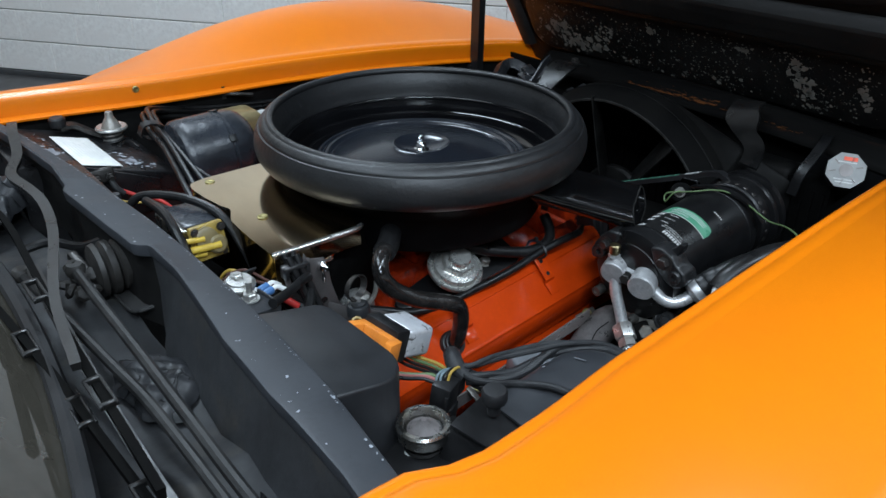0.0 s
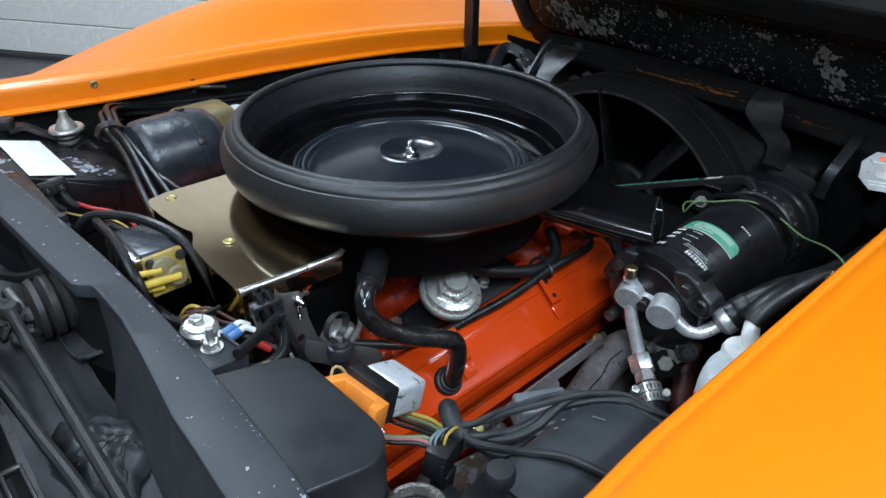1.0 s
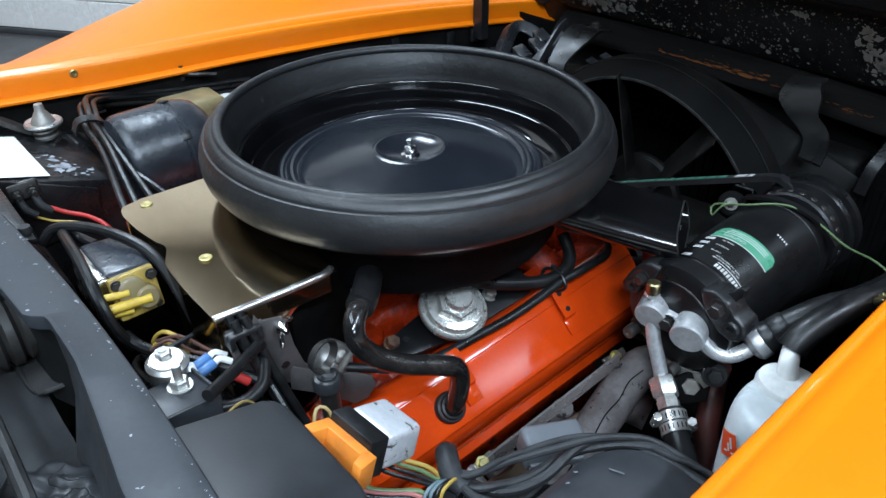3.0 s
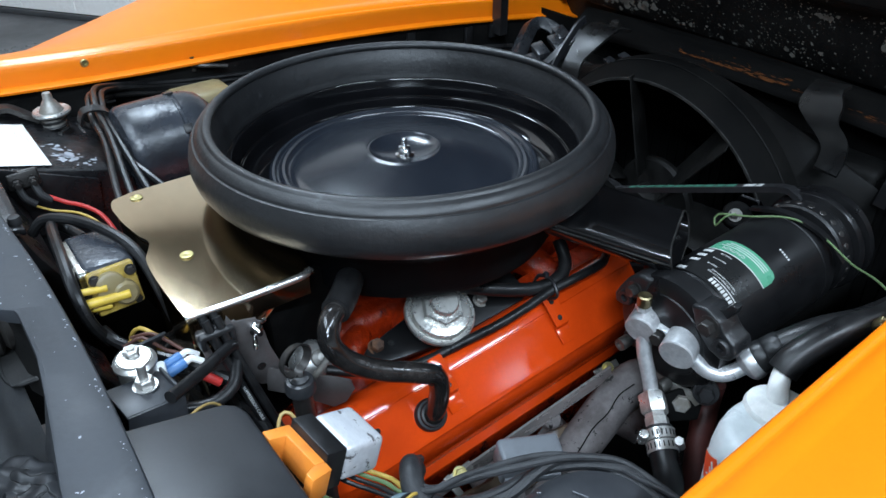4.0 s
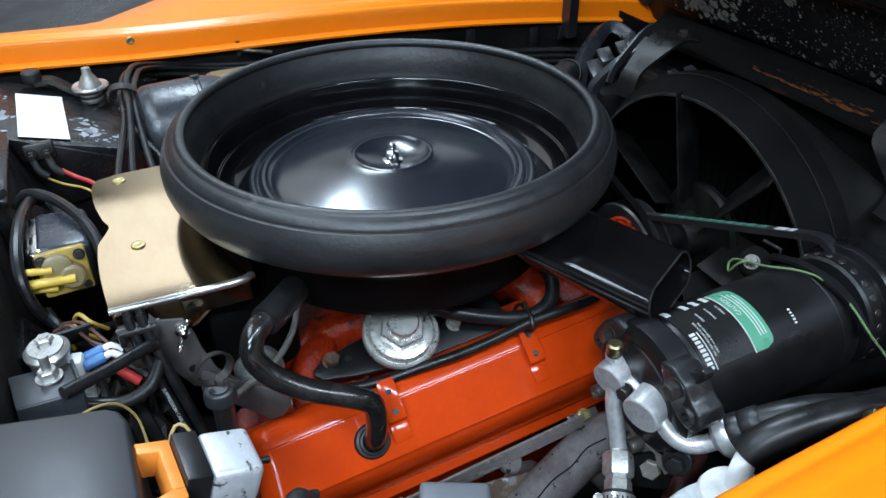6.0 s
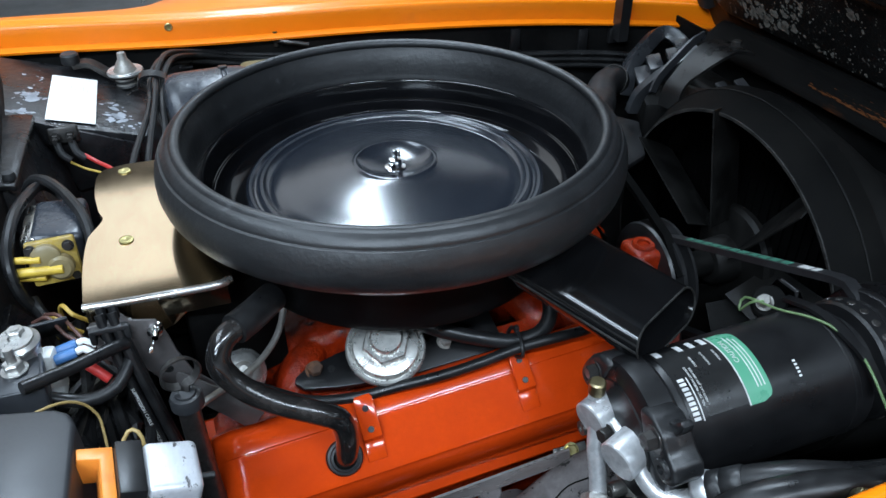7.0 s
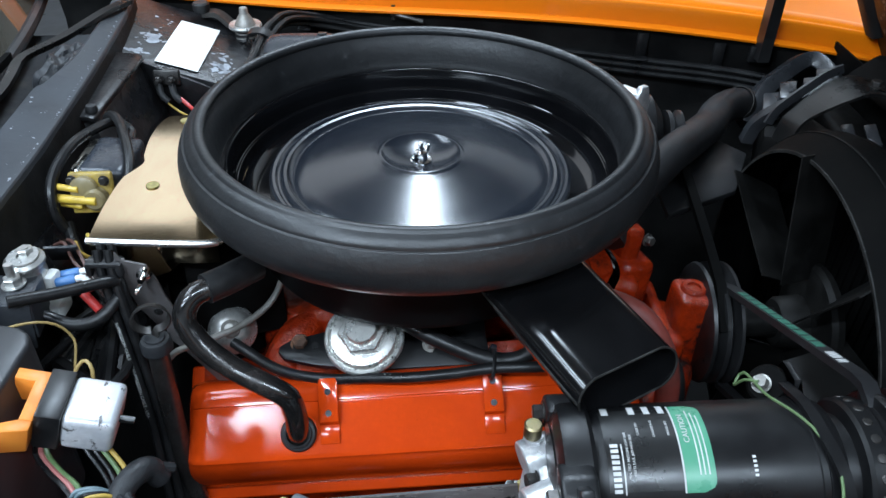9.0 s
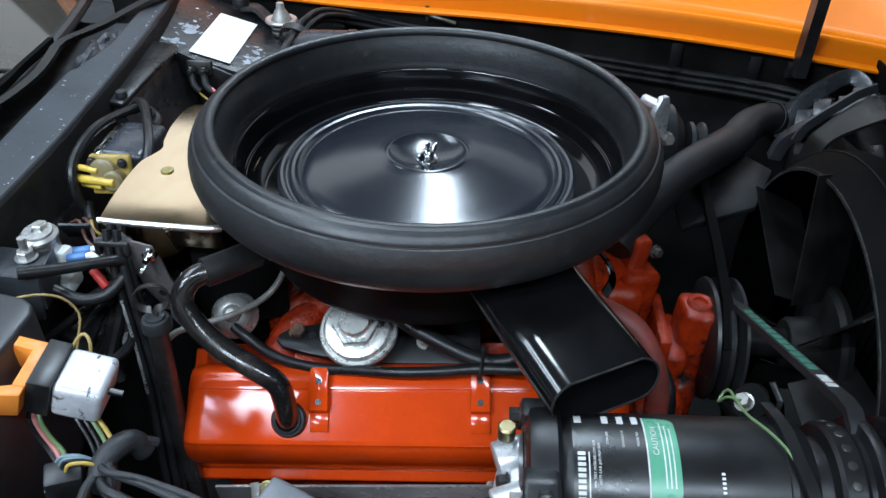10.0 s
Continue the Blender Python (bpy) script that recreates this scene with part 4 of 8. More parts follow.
def cover(side):
    """A pressed steel rocker cover with rounded ends, on a flange."""
    prof = [(-0.364, 0.556), (-0.3625, 0.575), (-0.360, 0.598), (-0.356, 0.609), (-0.3505, 0.6140), (-0.3415, 0.6164), (-0.3345, 0.6170), (-0.3335, 0.6158), (-0.3325, 0.6160), (-0.3312, 0.61598), (-0.305, 0.6156), (-0.2800, 0.61523), (-0.2785, 0.6152), (-0.2755, 0.6146), (-0.2740, 0.6118),
            (-0.2715, 0.6100), (-0.2680, 0.6070), (-0.2635, 0.6015), (-0.2590, 0.5945), (-0.2550, 0.5860), (-0.2505, 0.5745), (-0.2465, 0.5620), (-0.2430, 0.5500), (-0.2405, 0.5405)]
    mid = -0.309
    rows = []
    n = 90
    L = 0.246
    for i in range(n + 1):
        s = -1 + 2 * i / n
        x = L * (math.copysign(1 - (1 - abs(s)) ** 1.8, s)) if abs(s) > 0.0 else 0
        edge = max(0.0, (abs(x) - (L - 0.030)) / 0.030)
        k = 1 - math.sqrt(max(0.0, 1 - edge * edge))
        drop = 1.0 - 0.85 * k if edge < 1 else 0.15
        rows.append([vw(x, mid + (v - mid) * (1 - 0.10 * k), 0.556 + (w - 0.556) * (drop if w > 0.556 else 1.0), side) for v, w in prof])
    for sgn, at_end in ((-1, 0), (1, -1)):
        end = [vw(sgn * (L + 0.004), mid + (v - mid) * 0.90, min(0.550, w), side) for v, w in prof]
        if at_end == 0:
            rows.insert(0, end)
        else:
            rows.append(end)
    bm = grid(rows)
    # flange
    out = [(-L - 0.010, -0.380), (L + 0.010, -0.380), (L + 0.010, -0.229), (-L - 0.010, -0.229)]
    fl = bmesh.new()
    lo = [fl.verts.new(vw(x, v, 0.5345, side)) for x, v in out]
    hi = [fl.verts.new(vw(x, v, 0.5425, side)) for x, v in out]
    fl.faces.new(lo)
    fl.faces.new(hi)
    for k in range(4):
        fl.faces.new((lo[k], lo[(k + 1) % 4], hi[(k + 1) % 4], hi[k]))
    bmesh.ops.recalc_face_normals(fl, faces=fl.faces)
    bmesh.ops.bevel(fl, geom=list(fl.edges), offset=0.002, segments=1, affect="EDGES")
    return moved(join(bm, fl), TILT_E @ Matrix.Translation((-0.009, 0, 0)))


covers = {}
for side in (-1, 1):
    covers[side] = part("rocker_cover", cover(side), M["engine"], eng, "glossy orange-red pressed rocker cover", 40)
vc = covers[-1]


def on_cover(x, v, w):
    """Frame on the near cover: x along the car, y up the slope, z out of it."""
    o = TILT_E @ vw(x, v, w)
    ez = V((0, -0.7071, 0.7071))
    ex = V((1, 0, 0.093)).normalized()
    ey = ez.cross(ex)
    return Matrix(((ex.x, ey.x, ez.x, o.x), (ex.y, ey.y, ez.y, o.y), (ex.z, ey.z, ez.z, o.z), (0, 0, 0, 1)))


for x in (-0.095, 0.076):
    m = on_cover(x, -0.327, 0.617)
    bm = prism([(-0.010, -0.038), (0.010, -0.038), (0.010, -0.018), (-0.010, -0.018)], 0.0022, m, 0.0006)
    bm = join(bm, grid([[m @ V((-0.010, -0.018, 0.0011)), m @ V((0.010, -0.018, 0.0011))], [m @ V((-0.010, -0.015, 0.007)), m @ V((0.010, -0.015, 0.007))]], 0.002))
    bm = join(bm, prism([(-0.010, -0.015), (0.010, -0.015), (0.010, 0.026), (0.008, 0.030), (-0.008, 0.030), (-0.010, 0.026)], 0.0022, m @ Matrix.Translation((0, 0, 0.006)), 0.0006))
    br = part("wire_bracket", bm, M["engine"], vc)
    for y in (-0.006, 0.016):
        part("hole", lathe([(0, 0.0085), (0.0034, 0.0085), (0.0034, 0.0087), (0, 0.0087)], m @ Matrix.Translation((0, y, 0)), 14), M["blacklabel"], br)
m = on_cover(-0.126, -0.302, 0.6135)
part("grommet", lathe([(0.0112, 0.004), (0.0112, 0.0), (0.0185, 0.0), (0.0190, 0.002), (0.0190, 0.007), (0.0175, 0.0092), (0.0150, 0.0098), (0.0142, 0.0135), (0.0120, 0.0142), (0.0112, 0.012)], m, 32, True), M["rubber"], vc, "black rubber grommet")

# head, block, manifold
for side in (-1, 1):
    rows = []
    for x in (-0.25, -0.24, 0.24, 0.25):
        k = 0.006 if abs(x) > 0.245 else 0
        rows.append([TILT_E @ vw(x, v, w, side) for v, w in ((-0.385 + k, 0.549 - k), (-0.385 + k, 0.45), (-0.385 + k, 0.30), (-0.22 - k, 0.30), (-0.215 - k, 0.45), (-0.235 - k, 0.50), (-0.242 - k, 0.549 - k), (-0.385 + k, 0.549 - k))])
    bm = grid(rows)
    for r in (rows[0], rows[-1]):
        bm.faces.new([bm.verts.new(p) for p in r[:-1]])
    part("cylinder_head", bm, M["engine_cast_shaded"], eng, "orange-red cast cylinder head")
part("block", box((0.50, 0.30, 0.30), TILT_E @ Matrix.Translation((0, 0, 0.43)), 0.02), M["engine_cast_shaded"], eng)
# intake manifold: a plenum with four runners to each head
im = part("intake_manifold", join(box((0.40, 0.16, 0.07), TILT_E @ Matrix.Translation((0.01, 0, 0.655)), 0.018, 3)), M["engine_cast_shaded"], eng, "glossy orange-red cast intake manifold")
part("carburettor_flange", box((0.16, 0.15, 0.06), (0.0, 0, 0.715), 0.012, 3), M["engine_cast_shaded"], im)
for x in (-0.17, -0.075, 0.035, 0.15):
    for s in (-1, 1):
        part("runner", moved(tube([(x * 0.6, s * 0.03, 0.668), (x * 0.9, s * 0.095, 0.658), (x, s * 0.15, 0.620), (x, s * 0.172, 0.595)], 0.023, 12), TILT_E), M["engine_cast_shaded"], im)
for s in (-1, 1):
    part("side_rail", box((0.46, 0.05, 0.03), TILT_E @ pose(0, s * 0.155, 0.605, s * 45, 0, 0), 0.006), M["engine_cast_shaded"], im)
part("carburettor", join(box((0.15, 0.13, 0.05), (0, 0, 0.727), 0.01)), M["darksteel"], eng)
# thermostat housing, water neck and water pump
part("water_pump_outlet", join(box((0.050, 0.052, 0.15), pose(0.343, -0.010, 0.589, 0, 3, 0), 0.009, 3), box((0.04, 0.09, 0.10), (0.315, -0.012, 0.565), 0.012, 3), box((0.016, 0.10, 0.16), (0.30, -0.01, 0.56), 0.006, 2)), M["engine_cast_shaded"], eng)
part("outlet_plug", lathe([(0.0, 0.0), (0.009, 0.0), (0.009, 0.004), (0.0145, 0.005), (0.016, 0.003), (0.0165, 0.0)], pose(0.344, -0.010, 0.664, 0, 3, 0), 20), M["engine_cast_shaded"], eng)
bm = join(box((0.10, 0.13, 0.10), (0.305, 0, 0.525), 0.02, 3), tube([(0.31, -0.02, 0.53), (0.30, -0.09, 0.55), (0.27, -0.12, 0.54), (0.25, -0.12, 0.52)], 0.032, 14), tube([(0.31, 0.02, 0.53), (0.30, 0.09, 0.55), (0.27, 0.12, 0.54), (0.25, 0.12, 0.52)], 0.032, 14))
part("water_pump", bm, M["engine_cast_shaded"], eng, "orange-red water pump")
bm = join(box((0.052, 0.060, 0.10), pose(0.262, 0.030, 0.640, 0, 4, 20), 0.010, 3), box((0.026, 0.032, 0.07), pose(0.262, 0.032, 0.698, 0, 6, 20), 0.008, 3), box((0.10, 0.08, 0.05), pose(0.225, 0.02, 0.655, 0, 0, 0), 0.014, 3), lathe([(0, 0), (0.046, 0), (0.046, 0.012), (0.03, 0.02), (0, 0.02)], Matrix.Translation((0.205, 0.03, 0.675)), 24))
th = part("thermostat_housing", bm, M["engine_cast_shaded"], eng)
part("bolt", hexbolt((0.284, 0.024, 0.716), (0.45, -0.25, 0.78), 0.006, 0.008, 0.0085), M["darkzinc"], th)
# exhaust manifold
em_ = part("exhaust_manifold", tube([(-0.17, -0.315, 0.42), (-0.10, -0.318, 0.468), (-0.005, -0.309, 0.535), (0.052, -0.306, 0.576), (0.094, -0.304, 0.605), (0.128, -0.306, 0.617), (0.16, -0.315, 0.60), (0.20, -0.32, 0.55)], 0.0258, 20), M["rustcast"], eng, "heat-greyed cast iron exhaust manifold")
seam = [V(p) + V((-0.0120, -0.0135, 0.0188)) for p in ((-0.10, -0.318, 0.468), (-0.060, -0.315, 0.4975), (-0.005, -0.3085, 0.536), (0.025, -0.3085, 0.5555), (0.052, -0.3045, 0.577), (0.075, -0.306, 0.591), (0.094, -0.303, 0.606), (0.116, -0.306, 0.614))]
part("casting_seam", tube(seam, 0.0009, 6, 0.01), M["flatblack"], em_, "dark split line in the casting")
for x in (-0.17, -0.06, 0.05, 0.15):
    part("bolt_boss", lathe([(0, 0), (0.011, 0), (0.0125, 0.002), (0.0125, 0.012), (0.010, 0.015), (0, 0.015)], axis((x + 0.075, -0.268, 0.592 + 0.12 * x), (x + 0.075, -0.50, 0.85)), 14), M["rustcast"], em_)
    part("port", tube([(x, -0.24, 0.52), (x, -0.275, 0.515), (x + 0.01, -0.305, 0.51)], 0.024, 12), M["rustcast"], em_)

part("port_flange", prism([(-0.20, -0.030), (0.17, -0.030), (0.175, -0.006), (0.12, 0.012), (0.05, 0.004), (-0.02, 0.014), (-0.09, 0.004), (-0.16, 0.014), (-0.20, 0.004)], 0.012, Matrix.Translation((0.0, -0.281, 0.565)) @ pose(0, 0, 0, 48, -6.0, 0), 0.003), M["flangecrust"], em_, "rust-stained flange with flaking pale coating")
# ---- hoses and tubes on the engine ----
def hose(name, pts, r, mat, label, category="hose", n=12, group=""):
    return solo(name, tube(pts, r, n), M[mat], label, category, group)


pcv = thing("breather_pipe", (-0.123, -0.239, 0.655), "bent black steel breather pipe with a rubber hose", "pipe")
part("pipe", tube([(-0.126, -0.214, 0.632), (-0.1255, -0.225, 0.645), (-0.124, -0.233, 0.662), (-0.123, -0.2375, 0.690), (-0.128, -0.238, 0.714), (-0.148, -0.234, 0.727), (-0.184, -0.221, 0.740), (-0.212, -0.208, 0.758), (-0.226, -0.198, 0.780), (-0.219, -0.186, 0.797), (-0.203, -0.175, 0.801), (-0.192, -0.166, 0.800)], 0.0115, 16, 0.005), M["pipe"], pcv)
part("hose_sleeve", sweep(spline([(-0.207, -0.178, 0.801), (-0.192, -0.165, 0.8005), (-0.178, -0.150, 0.7995), (-0.166, -0.136, 0.798)], 0.006), ring_pts(0.0152, 16)), M["hose"], pcv, "scuffed black rubber hose end")

hose("vacuum_hose", [(-0.205, -0.135, 0.690), (-0.186, -0.147, 0.686), (-0.150, -0.166, 0.678), (-0.104, -0.180, 0.680), (-0.05, -0.192, 0.693), (-0.012, -0.200, 0.702), (0.03, -0.202, 0.709), (0.074, -0.201, 0.716), (0.113, -0.207, 0.724), (0.155, -0.203, 0.722), (0.19, -0.18, 0.71)], 0.0058, "hose", "thin black vacuum hose along the rocker cover")
hose("heater_hose", [(-0.03, -0.135, 0.733), (-0.004, -0.150, 0.723), (0.035, -0.165, 0.712), (0.074, -0.178, 0.706), (0.105, -0.182, 0.712), (0.122, -0.172, 0.724), (0.128, -0.152, 0.742)], 0.0085, "hose", "black rubber hose running under the air cleaner")
tie = solo("cable_tie", join(tube([(0.074, -0.166, 0.703), (0.076, -0.174, 0.722), (0.076, -0.196, 0.727), (0.074, -0.210, 0.716), (0.073, -0.205, 0.706), (0.073, -0.185, 0.694), (0.074, -0.166, 0.703)], 0.0022, 6), box((0.005, 0.006, 0.008), (0.076, -0.186, 0.729), 0.001)), M["black"], "black plastic cable tie round two hoses", "cable tie")
hose("radiator_hose", [(0.232, 0.03, 0.715), (0.265, 0.075, 0.742), (0.33, 0.16, 0.748), (0.395, 0.245, 0.738), (0.45, 0.325, 0.722), (0.485, 0.385, 0.716), (0.520, 0.422, 0.712), (0.553, 0.447, 0.698), (0.58, 0.465, 0.668)], 0.0265, "rubber", "thick black upper radiator hose", n=18)
hose("heater_hose", [(0.256, -0.215, 0.60), (0.257, -0.210, 0.650), (0.256, -0.205, 0.695), (0.246, -0.195, 0.735), (0.226, -0.180, 0.764), (0.20, -0.165, 0.772), (0.17, -0.14, 0.765)], 0.0125, "redhose", "faded red rubber heater hose", n=14)
hose("fuel_hose", [(0.27, -0.215, 0.60), (0.272, -0.195, 0.68), (0.262, -0.17, 0.705), (0.235, -0.14, 0.71)], 0.008, "hose", "black hose beside the water pump")

# EGR valve on its black plate
egr = thing("exhaust_recirculation_valve", (-0.06, -0.135, 0.655), "round speckled zinc diaphragm valve with a hexagon", "valve")
en = V((-0.06, -0.46, 0.885)).normalized()
eo = V((-0.0595, -0.150, 0.711))
em = axis(eo - en * 0.004, eo + en) @ Matrix.Diagonal((1, 1, 1.45, 1))
part("diaphragm", lathe([(0, -0.006), (0.030, -0.006), (0.036, -0.002), (0.0410, -0.001), (0.0428, 0.0015), (0.0428, 0.0048), (0.0412, 0.0062), (0.0385, 0.0062), (0.0378, 0.0046), (0.0366, 0.0046), (0.0358, 0.0085), (0.0345, 0.0100), (0.0285, 0.0108), (0.0265, 0.0112), (0.0, 0.0112)], em, 48), M["egr"], egr)
part("hexagon", lathe([(0.0, 0.010), (0.0262, 0.010), (0.0262, 0.0165), (0.0245, 0.0182), (0.0205, 0.0185), (0.0, 0.0185)], em @ pose(0, 0, 0, 0, 0, 12), 6), M["egr"], egr, "", 20)
part("crown", lathe([(0.0, 0.018), (0.0172, 0.018), (0.0172, 0.0225), (0.0155, 0.0245), (0.0, 0.0250)], em, 28), M["egr"], egr)
part("stem", rod((-0.055, -0.125, 0.64), (-0.058, -0.142, 0.69), 0.02, 16), M["darksteel"], egr)
# forward of the valve the plate only stands in for a dark recess
pl = solo("hold_down_plate_and_recess", prism([(-0.158, -0.133), (-0.150, -0.142), (-0.115, -0.151), (-0.075, -0.158), (-0.03, -0.162), (0.06, -0.163), (0.075, -0.155), (0.07, -0.10), (-0.06, -0.105), (-0.11, -0.112), (-0.145, -0.119), (-0.157, -0.126)], 0.008, TILT_E @ Matrix.Translation((0, 0, 0.680)) @ Matrix.Translation((0, -0.128, 0)) @ pose(0, 0, 0, 22, 0, 0) @ Matrix.Translation((0, 0.128, 0)), 0.002), M["satin"], "flat black plate bolted beside the valve, its front end standing for a dark recess", "plate")
bt = (-0.134, -0.126, 0.680)
part("bolt", hexbolt(bt, (-0.134, -0.2, 0.86), 0.0085, 0.008, 0.011), M["rust"], pl, "rusty hexagon bolt")
part("hole", lathe([(0, 0), (0.004, 0), (0.004, 0.0004), (0, 0.0004)], axis((-0.117, -0.131, 0.6815), (-0.117, -0.21, 0.86)), 14), M["blacklabel"], pl)

part("bolt", hexbolt((0.012, -0.138, 0.690), (0.012, -0.22, 0.87), 0.0075, 0.008, 0.010), M["dullzinc"], pl, "small zinc bolt")

# dipstick
dp = thing("oil_dipstick", (-0.262, -0.20, 0.60), "black capped dipstick in a grey steel tube", "dipstick")
part("tube", tube([(-0.240, -0.235, 0.50), (-0.255, -0.215, 0.60), (-0.261, -0.199, 0.69), (-0.2615, -0.194, 0.738)], 0.0105, 14), M["steel"], dp)
part("cap", lathe([(0, 0), (0.0125, 0), (0.0155, 0.003), (0.0155, 0.012), (0.0135, 0.016), (0.010, 0.0165), (0.0095, 0.0185), (0, 0.0185)], Matrix.Translation((-0.2615, -0.1935, 0.734)), 24), M["plastic"], dp)
lp = [(-0.262 + 0.0165 * math.cos(a), -0.190 + 0.005 * math.cos(a), 0.774 + 0.0160 * math.sin(a)) for a in [math.radians(-80 + 340 * k / 20) for k in range(21)]]
part("handle", sweep(spline([(-0.262, -0.193, 0.75)] + lp, 0.004), [(-0.0042, -0.0008), (0.0042, -0.0008), (0.0042, 0.0008), (-0.0042, 0.0008)]), M["darksteel"], dp, "flat steel dipstick handle loop")

# steel fuel line and vacuum canister
hose("fuel_line", [(-0.262, -0.178, 0.706), (-0.252, -0.174, 0.714), (-0.235, -0.165, 0.716), (-0.20, -0.140, 0.714), (-0.175, -0.110, 0.714), (-0.160, -0.090, 0.726), (-0.150, -0.07, 0.75)], 0.0036, "dullzinc", "thin bent steel fuel line", "pipe", 10)
vcn = thing("vacuum_canister", (-0.21, -0.115, 0.65), "small round zinc vacuum canister", "canister")
part("can", lathe([(0, 0.004), (0.022, 0.004), (0.0265, 0.006), (0.0275, 0.009), (0.0265, 0.012), (0.0245, 0.014), (0.0225, 0.022), (0.018, 0.028), (0.010, 0.032), (0, 0.033)], axis((-0.212, -0.105, 0.680), (-0.207, -0.157, 0.736)), 36), M["brightzinc"], vcn)
part("nozzle", lathe([(0, 0.028), (0.011, 0.028), (0.010, 0.038), (0.005, 0.042), (0, 0.042)], axis((-0.210, -0.105, 0.678), (-0.205, -0.157, 0.736)), 16), M["dullzinc"], vcn)

# ---- ignition shield ----
sh = thing("ignition_shield", (-0.27, 0.01, 0.68), "polished metal ignition shield with scuffs", "shield")
ys = [-0.124 + 0.282 * k / 40 for k in range(41)]
left = curve([(-0.124, -0.337), (-0.06, -0.3392), (-0.005, -0.336), (0.010, -0.329), (0.028, -0.322), (0.045, -0.327), (0.10, -0.333), (0.150, -0.326), (0.158, -0.30)])
bm = grid([[(left(y) + (-0.200 - left(y)) * s, y, 0.8158 + 0.0065 * (1 - ((y - 0.045) / 0.17) ** 2)) for s in [m / 12 for m in range(13)]] for y in ys], 0.002)
part("top_plate", bm, M["chrome"], sh, "polished top plate reflecting the room", 60)
part("front_roll", tube([(-0.3375, -0.1195, 0.8155), (-0.30, -0.1225, 0.8160), (-0.25, -0.1250, 0.8165), (-0.215, -0.1245, 0.8165), (-0.202, -0.1180, 0.8155)], 0.0040, 12, 0.004), M["rolled"], sh, "bright rolled front edge")
side = [(-0.337, -0.119), (-0.3395, -0.06), (-0.3365, -0.005), (-0.3295, 0.010), (-0.3225, 0.028), (-0.3275, 0.045), (-0.3335, 0.10), (-0.3265, 0.150)]
part("side_skirt", grid([[(x + 0.0006, y, 0.8165), (x + 0.001, y, 0.80), (x + 0.004, y, 0.71)] for x, y in side], 0.0018), M["chrome"], sh, "polished side skirt", 30)
part("front_skirt", grid([[(x, -0.1215, 0.8145), (x, -0.1225, 0.79), (x, -0.121, z)] for x, z in ((-0.336, 0.755), (-0.31, 0.757), (-0.285, 0.768), (-0.262, 0.777), (-0.248, 0.789), (-0.232, 0.793), (-0.206, 0.789))], 0.0018), M["chrome"], sh, "", 30)
for x, y in ((-0.298, -0.022), (-0.301, 0.137)):
    part("screw", join(lathe([(0, 0), (0.0075, 0), (0.0072, 0.0012), (0.004, 0.0018), (0.002, 0.001), (0, 0.001)], Matrix.Translation((x, y, 0.8162 + 0.0065 * (1 - ((y - 0.045) / 0.17) ** 2))), 18)), M["goldscrew"], sh, "gold plated dished screw")
wn = join(lathe([(0, 0), (0.008, 0), (0.007, 0.006), (0.004, 0.009), (0.003, 0.015), (0, 0.015)], None, 16), prism([(-0.005, 0.001), (-0.012, 0.010), (-0.017, 0.013), (-0.018, 0.009), (-0.012, 0.002), (-0.006, -0.003), (0.006, -0.003), (0.012, 0.002), (0.018, 0.009), (0.017, 0.013), (0.012, 0.010), (0.005, 0.001)], 0.004, pose(0, 0.002, 0.004, 90, 0, 0), 0.001))
part("wing_nut", moved(wn, axis((-0.279, -0.139, 0.790), (-0.279, -0.9, 0.82)) @ pose(0, 0, 0, 0, 0, 65)), M["chromeclean"], sh, "bright wing nut")
di = thing("distributor", (-0.245, -0.02, 0.60), "black distributor body under the ignition shield", "distributor")
part("body", rod((-0.245, -0.015, 0.60), (-0.245, -0.015, 0.74), 0.062, 32, 0.006), M["flatblack"], di)
part("cap", lathe([(0, 0), (0.072, 0), (0.074, 0.004), (0.074, 0.04), (0.066, 0.05), (0.03, 0.056), (0, 0.057)], Matrix.Translation((-0.245, -0.015, 0.735)), 36), M["flatblack"], di)
part("wire_cover", box((0.10, 0.012, 0.13), pose(-0.205, -0.088, 0.725, 0, 0, 18), 0.003), M["flatblack"], di)
# brown bracket under the shield
brk = thing("shield_bracket", (-0.26, -0.137, 0.65), "bent brown steel bracket under the shield", "bracket")
BP = Matrix(((0.9994, -0.0026, -0.0348, -0.279), (-0.0349, -0.0754, -0.9965, -0.132), (0.0, 0.9971, -0.0755, 0.731), (0, 0, 0, 1)))
ol = [(-0.0248, 0.086), (-0.0198, 0.0755), (0.0036, 0.070), (0.0105, 0.048), (0.0139, 0.0271), (0.0239, -0.0058), (0.040, -0.028), (0.044, -0.040), (0.0232, -0.0328), (-0.002, -0.0209), (-0.0175, 0.0087), (-0.0254, 0.0438), (-0.0281, 0.0675)]
part("plate", prism(ol, 0.003, BP, 0.0008), M["brownsteel"], brk)
part("foot", prism([(-0.004, 0.010), (0.030, -0.003), (0.066, -0.012), (0.082, -0.018), (0.086, -0.030), (0.076, -0.046), (0.062, -0.052), (0.040, -0.040), (0.016, -0.028), (-0.006, -0.020)], 0.003, pose(-0.268, -0.134, 0.719, 84, 0, -28), 0.0008), M["brownsteel"], brk, "outward bent foot of the bracket")
part("guide_arm", prism([(-0.336, 0.806), (-0.296, 0.807), (-0.300, 0.796), (-0.327, 0.795), (-0.322, 0.770), (-0.302, 0.737), (-0.308, 0.729), (-0.330, 0.765)], 0.003, pose(0, -0.136, 0, 90, 0, 0), 0.0008), M["brownsteel"], brk)
